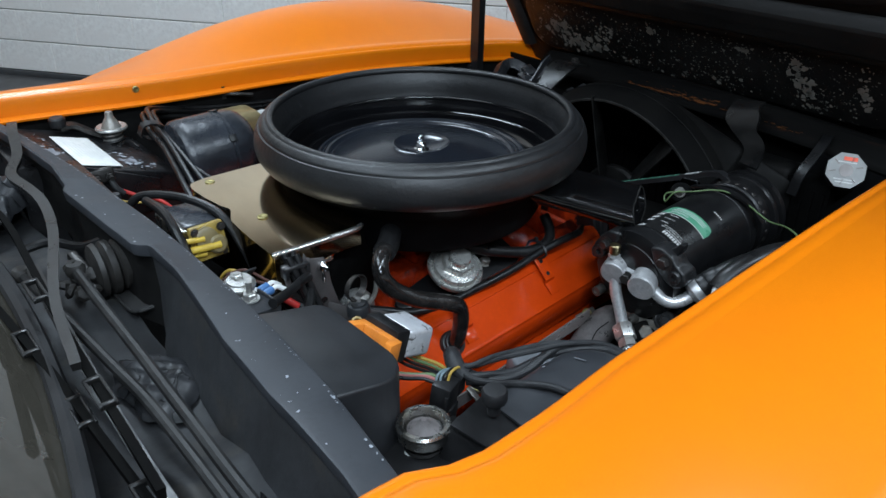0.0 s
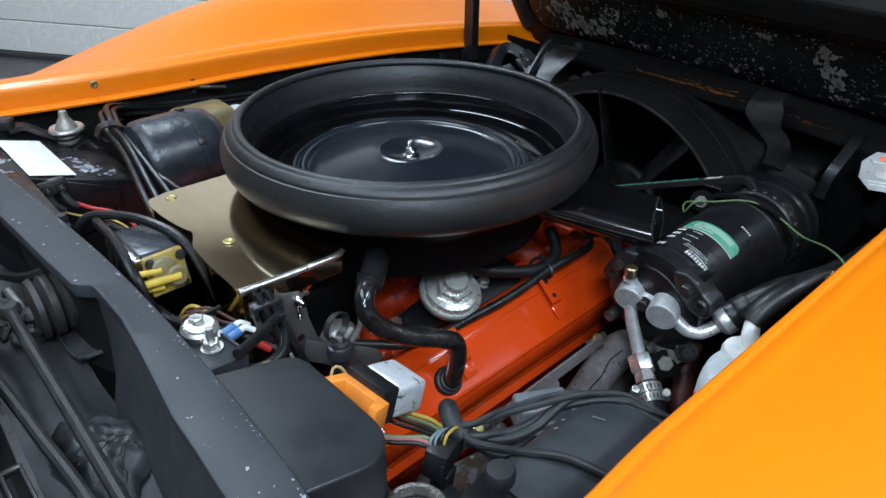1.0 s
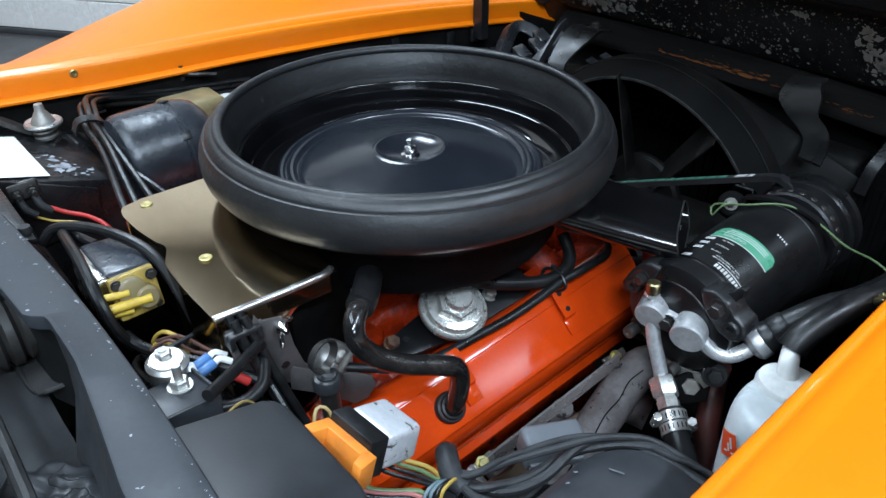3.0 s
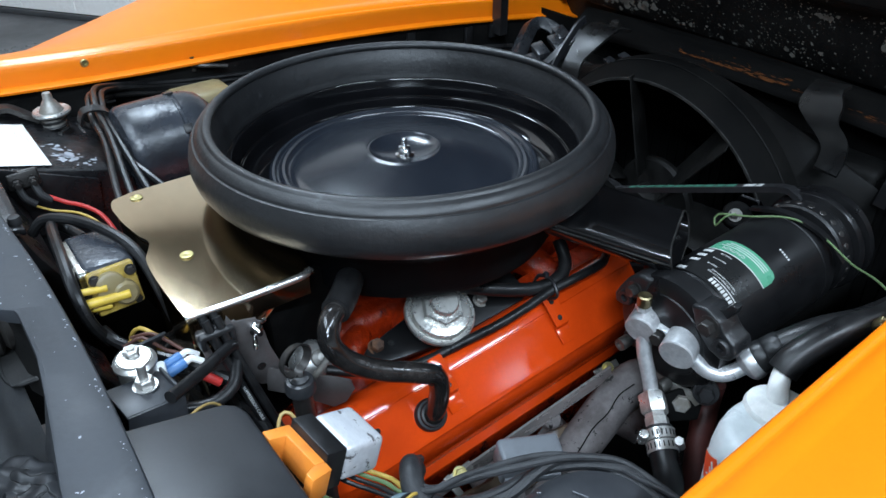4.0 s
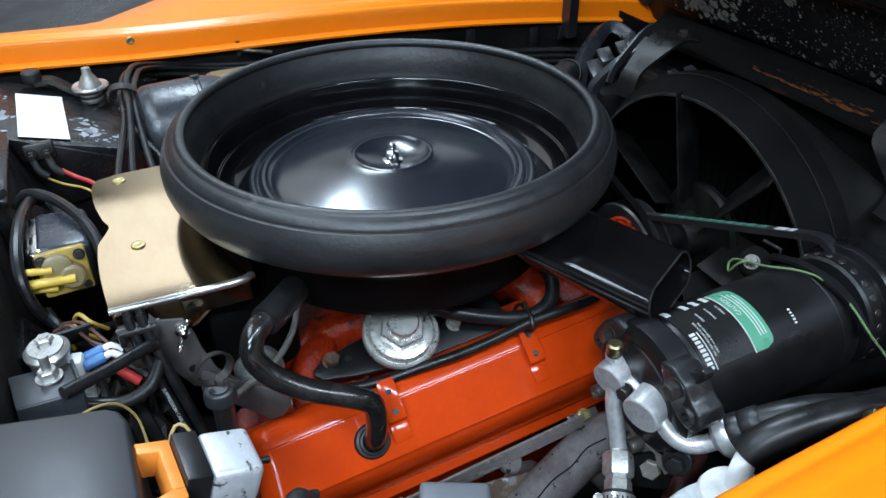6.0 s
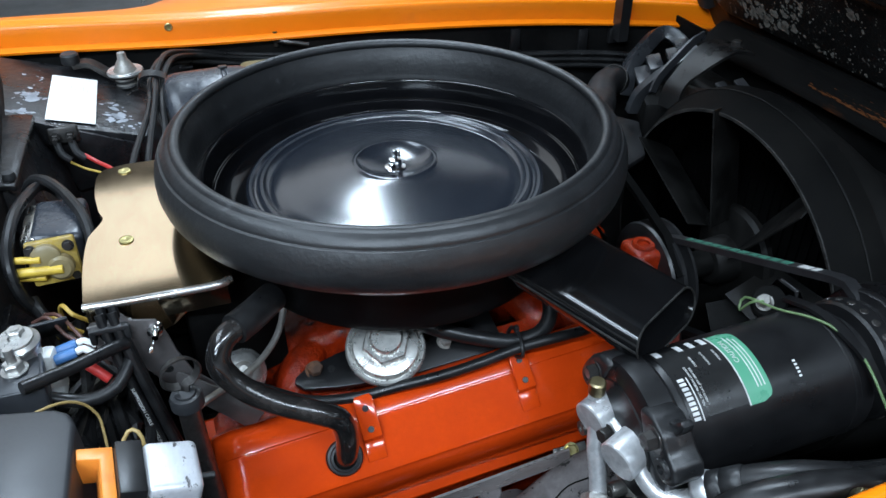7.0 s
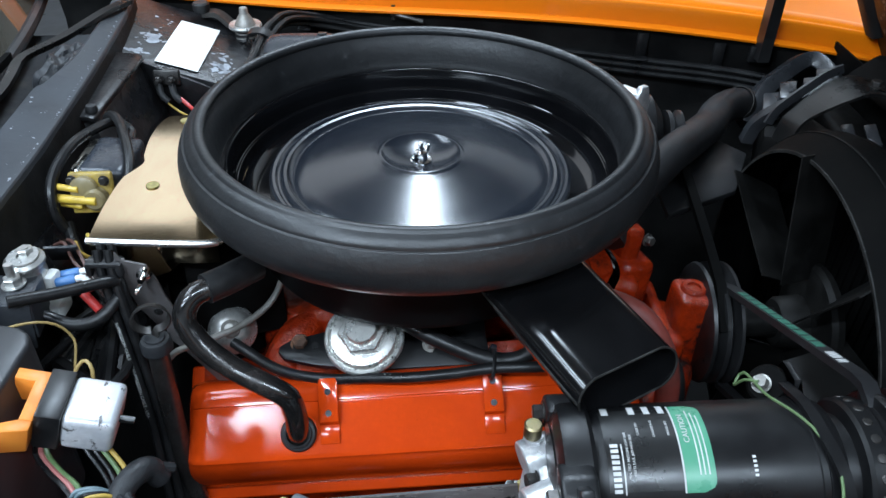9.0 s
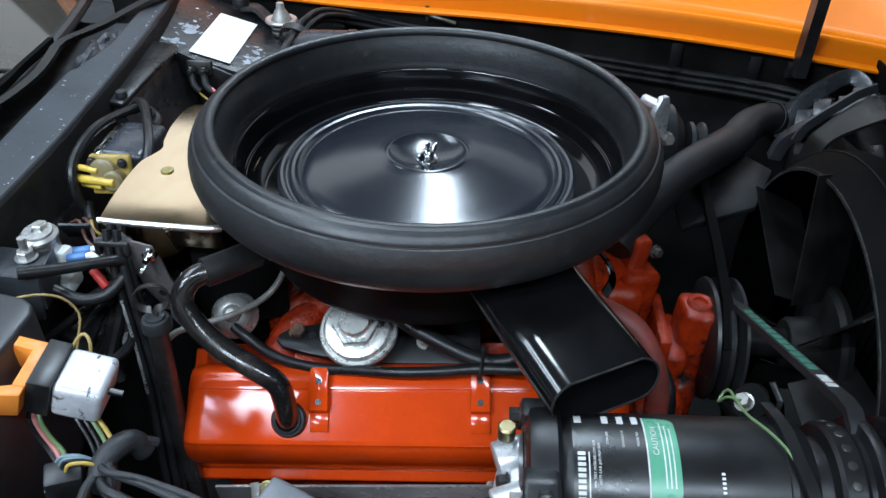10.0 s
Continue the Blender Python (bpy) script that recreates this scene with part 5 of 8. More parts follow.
part("hole", lathe([(0, 0), (0.0048, 0), (0.0048, 0.0006), (0, 0.0006)], BP @ Matrix.Translation((0.0018, 0.0041, 0.003)), 16), M["blacklabel"], brk)
part("wire_loom_clip", join(box((0.034, 0.016, 0.006), (-0.317, -0.138, 0.803), 0.002), box((0.006, 0.016, 0.016), (-0.332, -0.138, 0.797), 0.002), box((0.006, 0.016, 0.016), (-0.302, -0.138, 0.797), 0.002)), M["black"], brk, "black plastic lead clip")
for k in range(4):
    dx, dy = (k % 2) * 0.011 - 0.005, (k // 2) * 0.011 - 0.004
    w = solo("ignition_lead", tube([(-0.318 + dx, -0.13 + dy, 0.815), (-0.315 + dx, -0.140 + dy, 0.795), (-0.304 + dx, -0.158 + dy, 0.745), (-0.292 + dx, -0.176 + dy, 0.695), (-0.280 + dx, -0.198 + dy, 0.64), (-0.268 + dx, -0.23 + dy, 0.57), (-0.25 + dx, -0.27 + dy, 0.50)], 0.0046, 10), M["hose"], "thick black ignition lead", "cable", "ignition leads")


def writing(body, size, m, mat, parent, name="lettering"):
    """Flat printed words, 0.3 mm proud of what they stand on."""
    cu = bpy.data.curves.new("text", "FONT")
    cu.body, cu.size, cu.align_x, cu.align_y, cu.extrude = body, size, "CENTER", "CENTER", 0.00015
    tmp = bpy.data.objects.new("text", cu)
    scene.collection.objects.link(tmp)
    bpy.context.view_layer.update()
    me = bpy.data.meshes.new_from_object(tmp.evaluated_get(bpy.context.evaluated_depsgraph_get()))
    bpy.data.objects.remove(tmp)
    bm = bmesh.new()
    bm.from_mesh(me)
    return bm if parent is None else part(name, moved(bm, m), mat, parent)


def along(a, b, face, r):
    """Frame for words that run from a to b on the side of a lead that looks along face."""
    ex = (V(b) - V(a)).normalized()
    ez = (V(face) - ex * V(face).dot(ex)).normalized()
    ey = ez.cross(ex)
    o = (V(a) + V(b)) / 2 + ez * r
    return Matrix(((ex.x, ey.x, ez.x, o.x), (ex.y, ey.y, ez.y, o.y), (ex.z, ey.z, ez.z, o.z), (0, 0, 0, 1)))


lead = bpy.data.objects["ignition_lead"]
for a, b in (((-0.309, -0.162, 0.745), (-0.297, -0.180, 0.695)), ((-0.298, -0.178, 0.700), (-0.285, -0.202, 0.640))):
    writing("SUPPRESSION CABLE - USA", 0.0046, along(a, b, (-0.1, -0.8, 0.55), 0.0047), M["whiteprint"], lead)

# ---- compressor ----
CO = pose(0.25, -0.341, 0.727, 0, -3.3, 0)
comp = thing("compressor", CO @ V((0, 0, -0.064)), "black cylindrical air-conditioning compressor with a printed label", "compressor")
CX = CO @ pose(0, 0, 0, 0, 90, 0)  # z of the lathe runs along the compressor
CR = 0.0635
part("body", lathe([(0, -0.118), (0.055, -0.118), (0.0605, -0.114), (0.0615, -0.100), (0.0625, -0.098), (CR, -0.092), (CR, 0.070), (0.0645, 0.071), (0.0645, 0.076), (CR, 0.077), (CR, 0.088), (0.060, 0.094), (0.05, 0.098), (0, 0.098)], CX, 64), M["satin"], comp)
part("rear_flange", lathe([(0.045, -0.135), (0.060, -0.134), (0.0685, -0.130), (0.0695, -0.124), (0.0695, -0.108), (0.066, -0.104), (0.060, -0.104)], CX, 48), M["satin"], comp)
part("rear_head", lathe([(0, -0.138), (0.03, -0.139), (0.050, -0.136), (0.055, -0.130), (0.055, -0.12)], CX, 40), M["satin"], comp)
HEAD = CO @ Matrix.Translation((-0.137, 0, 0)) @ pose(0, 0, 0, 0, 90, 0)


def head_lobe(outline, bolt, hole, r):
    """A cast lobe of the compressor head, given as (y, z), with its bolt and a drilled boss."""
    ear = part("mount_ear", prism([(-z, y) for y, z in outline], 0.030, HEAD, 0.004, 3), M["casting"], comp, "cast black mounting ear", 40)
    part("bolt", hexbolt(CO @ V((-0.137, *bolt)), CO @ V((-1, *bolt)), r, 0.009, r * 1.45), M["darksteel"], ear)
    part("boss", lathe([(0.0045, 0.02), (0.0045, -0.004), (0.0085, -0.004), (0.0100, -0.002), (0.0105, 0.02)], HEAD @ Matrix.Translation((-hole[1], hole[0], 0)), 22), M["casting"], ear, "drilled cast boss")
    return ear


head_lobe([(-0.026, 0.060), (-0.046, 0.066), (-0.062, 0.060), (-0.072, 0.047), (-0.084, 0.041), (-0.088, 0.030), (-0.083, 0.018), (-0.071, 0.012), (-0.056, 0.016), (-0.036, 0.034)], (-0.0532, 0.0479), (-0.0716, 0.0314), 0.0088)
head_lobe([(0.026, 0.060), (0.046, 0.058), (0.060, 0.045), (0.070, 0.028), (0.077, 0.014), (0.075, 0.002), (0.062, 0.002), (0.050, 0.016), (0.034, 0.036)], (0.0472, 0.0363), (0.0584, 0.0184), 0.0070)
part("hook_tab", prism([(-z, y) for y, z in ((-0.046, 0.060), (-0.058, 0.067), (-0.066, 0.0775), (-0.0725, 0.077), (-0.071, 0.068), (-0.062, 0.054))], 0.011, HEAD @ Matrix.Translation((0, 0, 0.012)), 0.002), M["casting"], comp, "hooked cast tab")
for a in (262, 318):
    r = math.radians(a)
    c = V((-0.119, 0.0715 * math.cos(r), 0.0715 * math.sin(r)))
    ear = part("mount_ear", join(lathe([(0, -0.010), (0.0100, -0.010), (0.0115, -0.008), (0.0115, 0.007), (0.010, 0.009), (0, 0.009)], CO @ Matrix.Translation(c) @ pose(0, 0, 0, 0, 90, 0), 18), box((0.020, 0.018, 0.018), CO @ Matrix.Translation(c * 0.5 + V((-0.0595, 0.030 * math.cos(r), 0.030 * math.sin(r)))) @ pose(0, 0, 0, a, 0, 0), 0.003)), M["casting"], comp)
    part("bolt", join(rod(CO @ (c + V((-0.012, 0, 0))), CO @ (c + V((-0.026, 0, 0))), 0.0078, 20, 0.001), lathe([(0.004, 0), (0.0075, 0), (0.0075, 0.002), (0.004, 0.002)], CO @ Matrix.Translation(c + V((-0.028, 0, 0))) @ pose(0, 0, 0, 0, 90, 0), 20, True)), M["darkzinc"], ear, "dull socket bolt")
part("clutch_hub", lathe([(0, 0.095), (0.047, 0.095), (0.049, 0.1), (0.049, 0.108), (0.0595, 0.110), (0.062, 0.113), (0.062, 0.128), (0.0590, 0.132), (0.0590, 0.136), (0.0660, 0.139), (0.0675, 0.142), (0.0675, 0.147), (0.055, 0.152), (0.055, 0.154), (0.0675, 0.159), (0.0675, 0.168), (0.064, 0.172), (0.05, 0.172), (0, 0.172)], CX, 64), M["satin"], comp, "black grooved clutch pulley")
for k in range(24):
    a = 2 * math.pi * k / 24
    part("coil_dimple", lathe([(0, 0), (0.0045, 0), (0.0035, 0.0012), (0, 0.0016)], CO @ axis(V((0.1205, 0.0615 * math.cos(a), 0.0615 * math.sin(a))), V((0.1205, math.cos(a), math.sin(a)))), 10), M["darksteel"], comp)


def wrap(x0, x1, a0, a1, r, n=18, corner=0.0):
    """A strip laid round the compressor: x along it, angles in degrees from the top towards the camera's side."""
    rows = []
    for k in range(n + 1):
        s = k / n
        a = math.radians(a0 + (a1 - a0) * s)
        c = 0.0
        if corner:
            d = min(s, 1 - s) * math.radians(abs(a1 - a0)) * r
            if d < corner:
                c = corner - math.sqrt(max(0, corner * corner - (corner - d) ** 2))
        rows.append([CO @ V((x, -r * math.sin(a), r * math.cos(a))) for x in (x0, x1 - c)])
    return grid(rows, 0.0003)


part("band_edge", wrap(-0.0375, -0.0362, -26, 48, CR + 0.0008, 24), M["whiteprint"], comp)
lab = part("label", wrap(-0.096, -0.036, -22, 46, CR + 0.0006), M["blacklabel"], comp, "black printed label")
part("green_band", wrap(-0.036, -0.012, -26, 48, CR + 0.0006, 24, 0.010), M["greenlabel"], comp, "green caution band")


def on_comp(x, a, r=CR + 0.0012):
    """Frame on the compressor: text runs round it, its top towards the pulley."""
    a = math.radians(a)
    ez = V((0, -math.sin(a), math.cos(a)))
    ex = V((0, math.cos(a), math.sin(a)))
    ey = ez.cross(ex)
    o = V((x, 0, 0)) + ez * r
    return CO @ Matrix(((ex.x, ey.x, ez.x, o.x), (ex.y, ey.y, ez.y, o.y), (ex.z, ey.z, ez.z, o.z), (0, 0, 0, 1)))


def bent(bm, x, a, r=CR + 0.0011):
    """Wraps flat lettering (x across, y up) round the compressor."""
    for v in bm.verts:
        ang = math.radians(a) - v.co.x / r
        v.co = CO @ V((x + v.co.y * -1.0, -(r + v.co.z) * math.sin(ang), (r + v.co.z) * math.cos(ang)))
    return bm


def bar(x, a0, a1, h, name="print_bar", mat="whiteprint"):
    return part(name, wrap(x - h / 2, x + h / 2, a0, a1, CR + 0.0009, 10), M[mat], lab)


DX, DA = -0.012, 8
for k in range(9):
    bar(-0.0775 + DX, 4 + 4 * k + DA, 6.6 + 4 * k + DA, 0.0062, "brand_bar")
bar(-0.0855 + 0.014 + DX, 4 + DA, 40 + DA, 0.0010)
part("label_words", bent(writing("MIN. TEST PRESSURE LOW SIDE", 0.0028, None, None, None), -0.0672 + DX, 12 + DA), M["whiteprint"], lab)
part("label_words", bent(writing("MEETS S.A.E. J639 HIGH SIDE", 0.0028, None, None, None), -0.0632 + DX, 12 + DA), M["whiteprint"], lab)
for x, words in ((-0.056, "CODE NO"), (-0.0435, "CHARGE R-12"), (-0.0315, "MODEL NO")):
    bar(x + DX, -35 + DA, -24 + DA, 0.0052)
    part("label_words", bent(writing(words, 0.0028, None, None, None), x + DX, -8 + DA), M["whiteprint"], lab)
bar(-0.0785 + DX, -34 + DA, -24 + DA, 0.006)
part("caution_words", bent(writing("CAUTION", 0.0065, None, None, None), -0.018 + DX, 0), M["whiteprint"], comp)
for x in (-0.012, -0.0085, -0.005):
    part("print_bar", wrap(x - 0.0005 + DX, x + 0.0005 + DX, -18 + 900 * (x + 0.012), 36, CR + 0.0009, 10), M["whiteprint"], comp)
for k in range(5):
    part("stamp_bar", wrap(0.0305 + DX, 0.0332 + DX, 24 + 3.2 * k, 25.7 + 3.2 * k, CR + 0.0004, 2), M["ink"], comp)
# bracket at the front with the ground bolt, and the green wire
cbk = V((0.306, -0.280, 0.778))
part("front_bracket", join(prism([(-0.02, -0.014), (0.02, -0.016), (0.05, -0.06), (0.045, -0.10), (0.03, -0.10), (0.028, -0.055), (0.012, -0.012), (0.016, 0.012), (0.0, 0.018), (-0.018, 0.010)], 0.006, pose(0.325, -0.279, 0.774, 0, 90, 0) @ pose(0, 0, 0, 0, 0, 0), 0.001)), M["black"], comp)
part("lug", lathe([(0, -0.010), (0.017, -0.010), (0.0185, -0.006), (0.0185, 0.004), (0.016, 0.007), (0, 0.007)], axis(cbk + V((0.008, 0.002, -0.006)), cbk + V((-0.4, -0.25, 0.6))), 24), M["flatblack"], comp)
part("ground_bolt", hexbolt(cbk - V((0, 0, 0.002)), cbk + V((-0.5, -0.3, 0.7)), 0.0068, 0.008, 0.0088), M["darkzinc"], comp, "dull hexagon bolt")
part("clamp_bar", sweep(spline([(0.318, -0.292, 0.788), (0.321, -0.326, 0.7985), (0.323, -0.357, 0.7985), (0.331, -0.385, 0.786), (0.336, -0.41, 0.762)], 0.006), [(-0.005, -0.002), (0.005, -0.002), (0.005, 0.002), (-0.005, 0.002)]), M["satin"], comp)
hose("green_wire", [(0.300, -0.284, 0.783), (0.292, -0.275, 0.776), (0.290, -0.266, 0.760), (0.297, -0.262, 0.772), (0.298, -0.305, 0.789), (0.309, -0.335, 0.799), (0.319, -0.358, 0.799), (0.328, -0.387, 0.786), (0.31, -0.43, 0.782), (0.27, -0.475, 0.802), (0.235, -0.51, 0.812), (0.22, -0.535, 0.80)], 0.0013, "greenwire", "thin green insulated wire looped over the compressor", "wire", 8)

# refrigerant fittings
fit_t = thing("refrigerant_fitting", (0.10, -0.342, 0.60), "bright cast aluminium double fitting with bent pipes", "fitting")
c1, c2 = V((0.108, -0.316, 0.726)), V((0.108, -0.367, 0.725))
part("manifold", join(lathe([(0, 0), (0.0172, 0), (0.0185, 0.0012), (0.0185, 0.044), (0.016, 0.048), (0, 0.048)], axis(c1 + V((-0.016, -0.007, -0.003)), c1 + V((0.030, 0.008, 0.006))), 36), lathe([(0, 0), (0.0185, 0), (0.0198, 0.0012), (0.0198, 0.044), (0.017, 0.048), (0, 0.048)], axis(c2 + V((-0.016, -0.007, -0.003)), c2 + V((0.030, 0.008, 0.006))), 36), box((0.026, 0.055, 0.020), (0.116, -0.342, 0.723), 0.005)), M["alu"], fit_t)
part("centre_bolt", hexbolt((0.102, -0.342, 0.722), (-0.6, -0.5, 0.75), 0.008, 0.008, 0.010), M["darksteel"], fit_t)
part("service_port", join(rod((0.102, -0.317, 0.742), (0.100, -0.3175, 0.756), 0.0055, 14), lathe([(0, 0), (0.009, 0), (0.009, 0.004), (0, 0.004)], Matrix.Translation((0.1, -0.317, 0.747)), 6)), M["alu"], fit_t)
part("port_cap", lathe([(0, 0), (0.0075, 0), (0.008, 0.001), (0.008, 0.013), (0.0065, 0.0145), (0, 0.0145)], Matrix.Translation((0.0985, -0.318, 0.753)), 18), M["brass"], fit_t, "brass port cap")
part("down_pipe", tube([(0.102, -0.322, 0.713), (0.099, -0.329, 0.692), (0.0985, -0.339, 0.670), (0.0965, -0.347, 0.655), (0.094, -0.353, 0.644)], 0.0086, 16), M["alu"], fit_t)
dn = V((-0.0305, -0.046, -0.024)).normalized()
p0 = V((0.0955, -0.3505, 0.6465))
part("union_nut", lathe([(0, 0), (0.0135, 0), (0.0160, 0.0025), (0.0160, 0.0225), (0.0145, 0.025), (0, 0.025)], axis(p0, p0 + dn), 6), M["brightzinc"], fit_t, "bright hexagon union nut")
part("nut_collar", lathe([(0, 0.024), (0.0125, 0.024), (0.0125, 0.029), (0.0138, 0.030), (0.0138, 0.041), (0.0120, 0.043), (0, 0.043)], axis(p0, p0 + dn), 6), M["brightzinc"], fit_t, "smaller hexagon nut")
part("dark_band", lathe([(0.010, 0.040), (0.0155, 0.041), (0.0155, 0.046), (0.010, 0.047)], axis(p0, p0 + dn), 24, True), M["rubber"], fit_t, "black rubber hose end")
p1 = p0 + dn * 0.045
part("hose_down", tube([p1, p1 + dn * 0.03, p1 + dn * 0.05 + V((0.001, -0.002, -0.010)), p1 + dn * 0.06 + V((0.004, 0, -0.04)), p1 + dn * 0.06 + V((0.012, 0.01, -0.10))], 0.0160, 16), M["hose"], fit_t, "black rubber hose")
for k, d in enumerate((0.006, 0.0195)):
    q = p1 + dn * d
    fr = axis(q, q + dn)
    cl = part("hose_clamp", lathe([(0.0162, -0.006), (0.0176, -0.006), (0.0176, 0.006), (0.0162, 0.006)], fr, 32, True), M["brightzinc"], fit_t, "worm-drive hose clamp")
    for j in range(22):
        a = 2 * math.pi * j / 22
        part("slot", box((0.0009, 0.0013, 0.0062), fr @ pose(0, 0, 0, 0, 0, math.degrees(a)) @ Matrix.Translation((0.0175, 0, 0))), M["flatblack"], cl)
    side = V((-0.72, 0.69, 0.0)) if k == 0 else V((0.55, -0.80, 0.2))
    w = (side - dn * side.dot(dn)).normalized()
    t2 = dn.cross(w)
    hx = q + w * 0.0195 - t2 * (0.004 if k == 0 else -0.004)
    part("screw_housing", join(rod(hx - t2 * 0.009, hx + t2 * 0.007, 0.0052, 14, 0.001), hexbolt(hx + t2 * 0.007, hx + t2, 0.0058, 0.006)), M["brightzinc"], cl)
part("side_pipe", tube([c2 + V((0.004, -0.010, -0.002)), (0.1125, -0.386, 0.714), (0.117, -0.399, 0.7055), (0.126, -0.412, 0.7045), (0.138, -0.421, 0.711), (0.150, -0.429, 0.722)], 0.0088, 16), M["alu"], fit_t)
part("collar", lathe([(0, 0), (0.010, 0), (0.016, 0.003), (0.0195, 0.007), (0.0200, 0.015), (0.0185, 0.019), (0, 0.019)], axis((0.142, -0.423, 0.714), (0.162, -0.437, 0.735)), 28), M["alu"], fit_t)
part("crimp_sleeve", lathe([(0.012, 0), (0.0178, 0), (0.0182, 0.002), (0.0182, 0.012), (0.0174, 0.014), (0.0182, 0.016), (0.0182, 0.030), (0.0168, 0.033), (0.012, 0.033)], axis((0.151, -0.430, 0.7245), (0.170, -0.444, 0.742)), 28), M["casting"], fit_t, "scuffed black crimped sleeve")
part("hose_away", tube([(0.155, -0.432, 0.727), (0.172, -0.445, 0.744), (0.200, -0.464, 0.761), (0.245, -0.485, 0.766), (0.32, -0.49, 0.757), (0.45, -0.47, 0.72)], 0.0160, 16), M["hose"], fit_t, "thick black refrigerant hose")
hose("refrigerant_hose", [(0.119, -0.4755, 0.758), (0.128, -0.477, 0.768), (0.148, -0.483, 0.781), (0.185, -0.495, 0.792), (0.24, -0.506, 0.788), (0.34, -0.50, 0.765), (0.45, -0.48, 0.73)], 0.0150, "hose", "thick black hose from the bottle beside the fender", n=16)
sb = solo("fender_bolt", join(rod((0.200, -0.515, 0.800), (0.196, -0.527, 0.815), 0.0085, 16, 0.001), hexbolt((0.199, -0.519, 0.806), (0.18, -0.56, 0.86), 0.009, 0.008)), M["brass"], "dull brass stud near the fender lip", "bolt")
lug = thing("support_bracket", (0.13, -0.36, 0.6), "small steel bracket with a bolt below the compressor", "bracket")
part("plate", prism([(-0.030, -0.030), (0.012, -0.020), (0.016, 0.004), (0.004, 0.016), (-0.012, 0.012), (-0.034, 0.0)], 0.010, axis((0.128, -0.378, 0.640), (0.05, -0.445, 0.70)), 0.002), M["flatblack"], lug, "black cast plate")
part("strap", sweep(spline([(0.127, -0.318, 0.662), (0.126, -0.336, 0.650), (0.126, -0.354, 0.645), (0.124, -0.372, 0.648), (0.121, -0.386, 0.655), (0.122, -0.396, 0.650)], 0.004), [(-0.0016, -0.007), (0.0016, -0.007), (0.0016, 0.006), (-0.0016, 0.006)]), M["dullzinc"], lug, "dull steel strap")
part("bolt", hexbolt((0.119, -0.3765, 0.640), (-0.5, -0.8, 0.9), 0.0105, 0.009, 0.0135), M["dullzinc"], lug, "dull zinc bolt")
part("far_bolt", join(hexbolt((0.126, -0.400, 0.668), (-0.5, -0.8, 0.9), 0.009, 0.010, 0.013), rod((0.140, -0.388, 0.655), (0.127, -0.399, 0.667), 0.015, 20, 0.002)), M["casting"], lug, "black bolt in a cast boss")
hose("red_pipe", [(0.165, -0.383, 0.65), (0.160, -0.384, 0.62), (0.145, -0.394, 0.60), (0.128, -0.405, 0.575), (0.116, -0.415, 0.55), (0.10, -0.42, 0.50)], 0.0150, "redpipe", "dull red-brown pipe beside the washer bottle", "pipe", 16)

# washer bottle
bo = thing("washer_bottle", (0.075, -0.482, 0.46), "white plastic washer bottle with a spout", "bottle")
SH = (1, 1, 1, 1, 0.985, 0.95, 0.90, 0.80, 0.66)
part("body", sweep([V((0.080, -0.497, z)) for z in (0.46, 0.55, 0.62, 0.690, 0.704, 0.714, 0.722, 0.728, 0.731)], lambda s: [(u * SH[round(s * 8)], v * SH[round(s * 8)]) for u, v in ring_pts(0.044, 32, 0.063)]), M["bottleplastic"], bo)
cp = part("cap", lathe([(0, 0), (0.033, 0), (0.0345, 0.002), (0.0345, 0.010), (0.0325, 0.0145), (0.029, 0.0165), (0.020, 0.018), (0, 0.020)], pose(0.102, -0.491, 0.719, 0, 6, 0), 36), M["white"], bo, "milky white cap")
part("spout", sweep(spline([(0.104, -0.486, 0.732), (0.109, -0.481, 0.744), (0.116, -0.477, 0.755), (0.121, -0.475, 0.761)], 0.004), lambda s: ring_pts(0.0112 - 0.0026 * s, 18)), M["white"], cp)


def on_bottle(s, t):
    """A spot on the bottle's wall: s along it from the middle of the label, t up."""
    a = math.radians(158) + s / 0.055
    return V((0.080 + 0.0640 * math.cos(a), -0.497 + 0.0450 * math.sin(a), 0.693 + t))


def bottle_patch(w, h, turn, ds=0.0, dt=0.0, lift=1.0):
    rows = []
    c, d = math.cos(turn), math.sin(turn)
    for i in range(9):
        rows.append([])
        for j in range(5):
            u, v = w * (i / 8 - 0.5) + ds, h * (j / 4 - 0.5) + dt
            p = on_bottle(u * c - v * d, u * d + v * c)
            rows[-1].append(V((0.080, -0.497, p.z)) + (p - V((0.080, -0.497, p.z))) * lift)
    return grid(rows, 0.0004)


wl = part("warning_label", bottle_patch(0.034, 0.030, 0.45), M["ink"], bo, "red warning sticker with black marks")
part("red_field", bottle_patch(0.031, 0.027, 0.45, 0, 0, 1.012), M["redprint"], wl)
for ds, dt, w, h in ((0.007, 0.003, 0.003, 0.012), (0.002, -0.002, 0.0025, 0.009), (0.010, -0.008, 0.008, 0.002), (-0.004, -0.007, 0.006, 0.002)):
    part("print_bar", bottle_patch(w, h, 0.45, ds, dt, 1.022), M["ink"], wl)

# ---- belts, pulleys, fan, shroud ----
def belt(pts, w, h, mat):
    return sweep([V(p) for p in pts], [(-w / 2, -h / 2), (w / 2, -h / 2), (w / 2, h / 2), (-w / 2, h / 2)])


pp = thing("pump_pulley", (0.38, 0.0, 0.52), "black double-groove water pump pulley", "pulley")
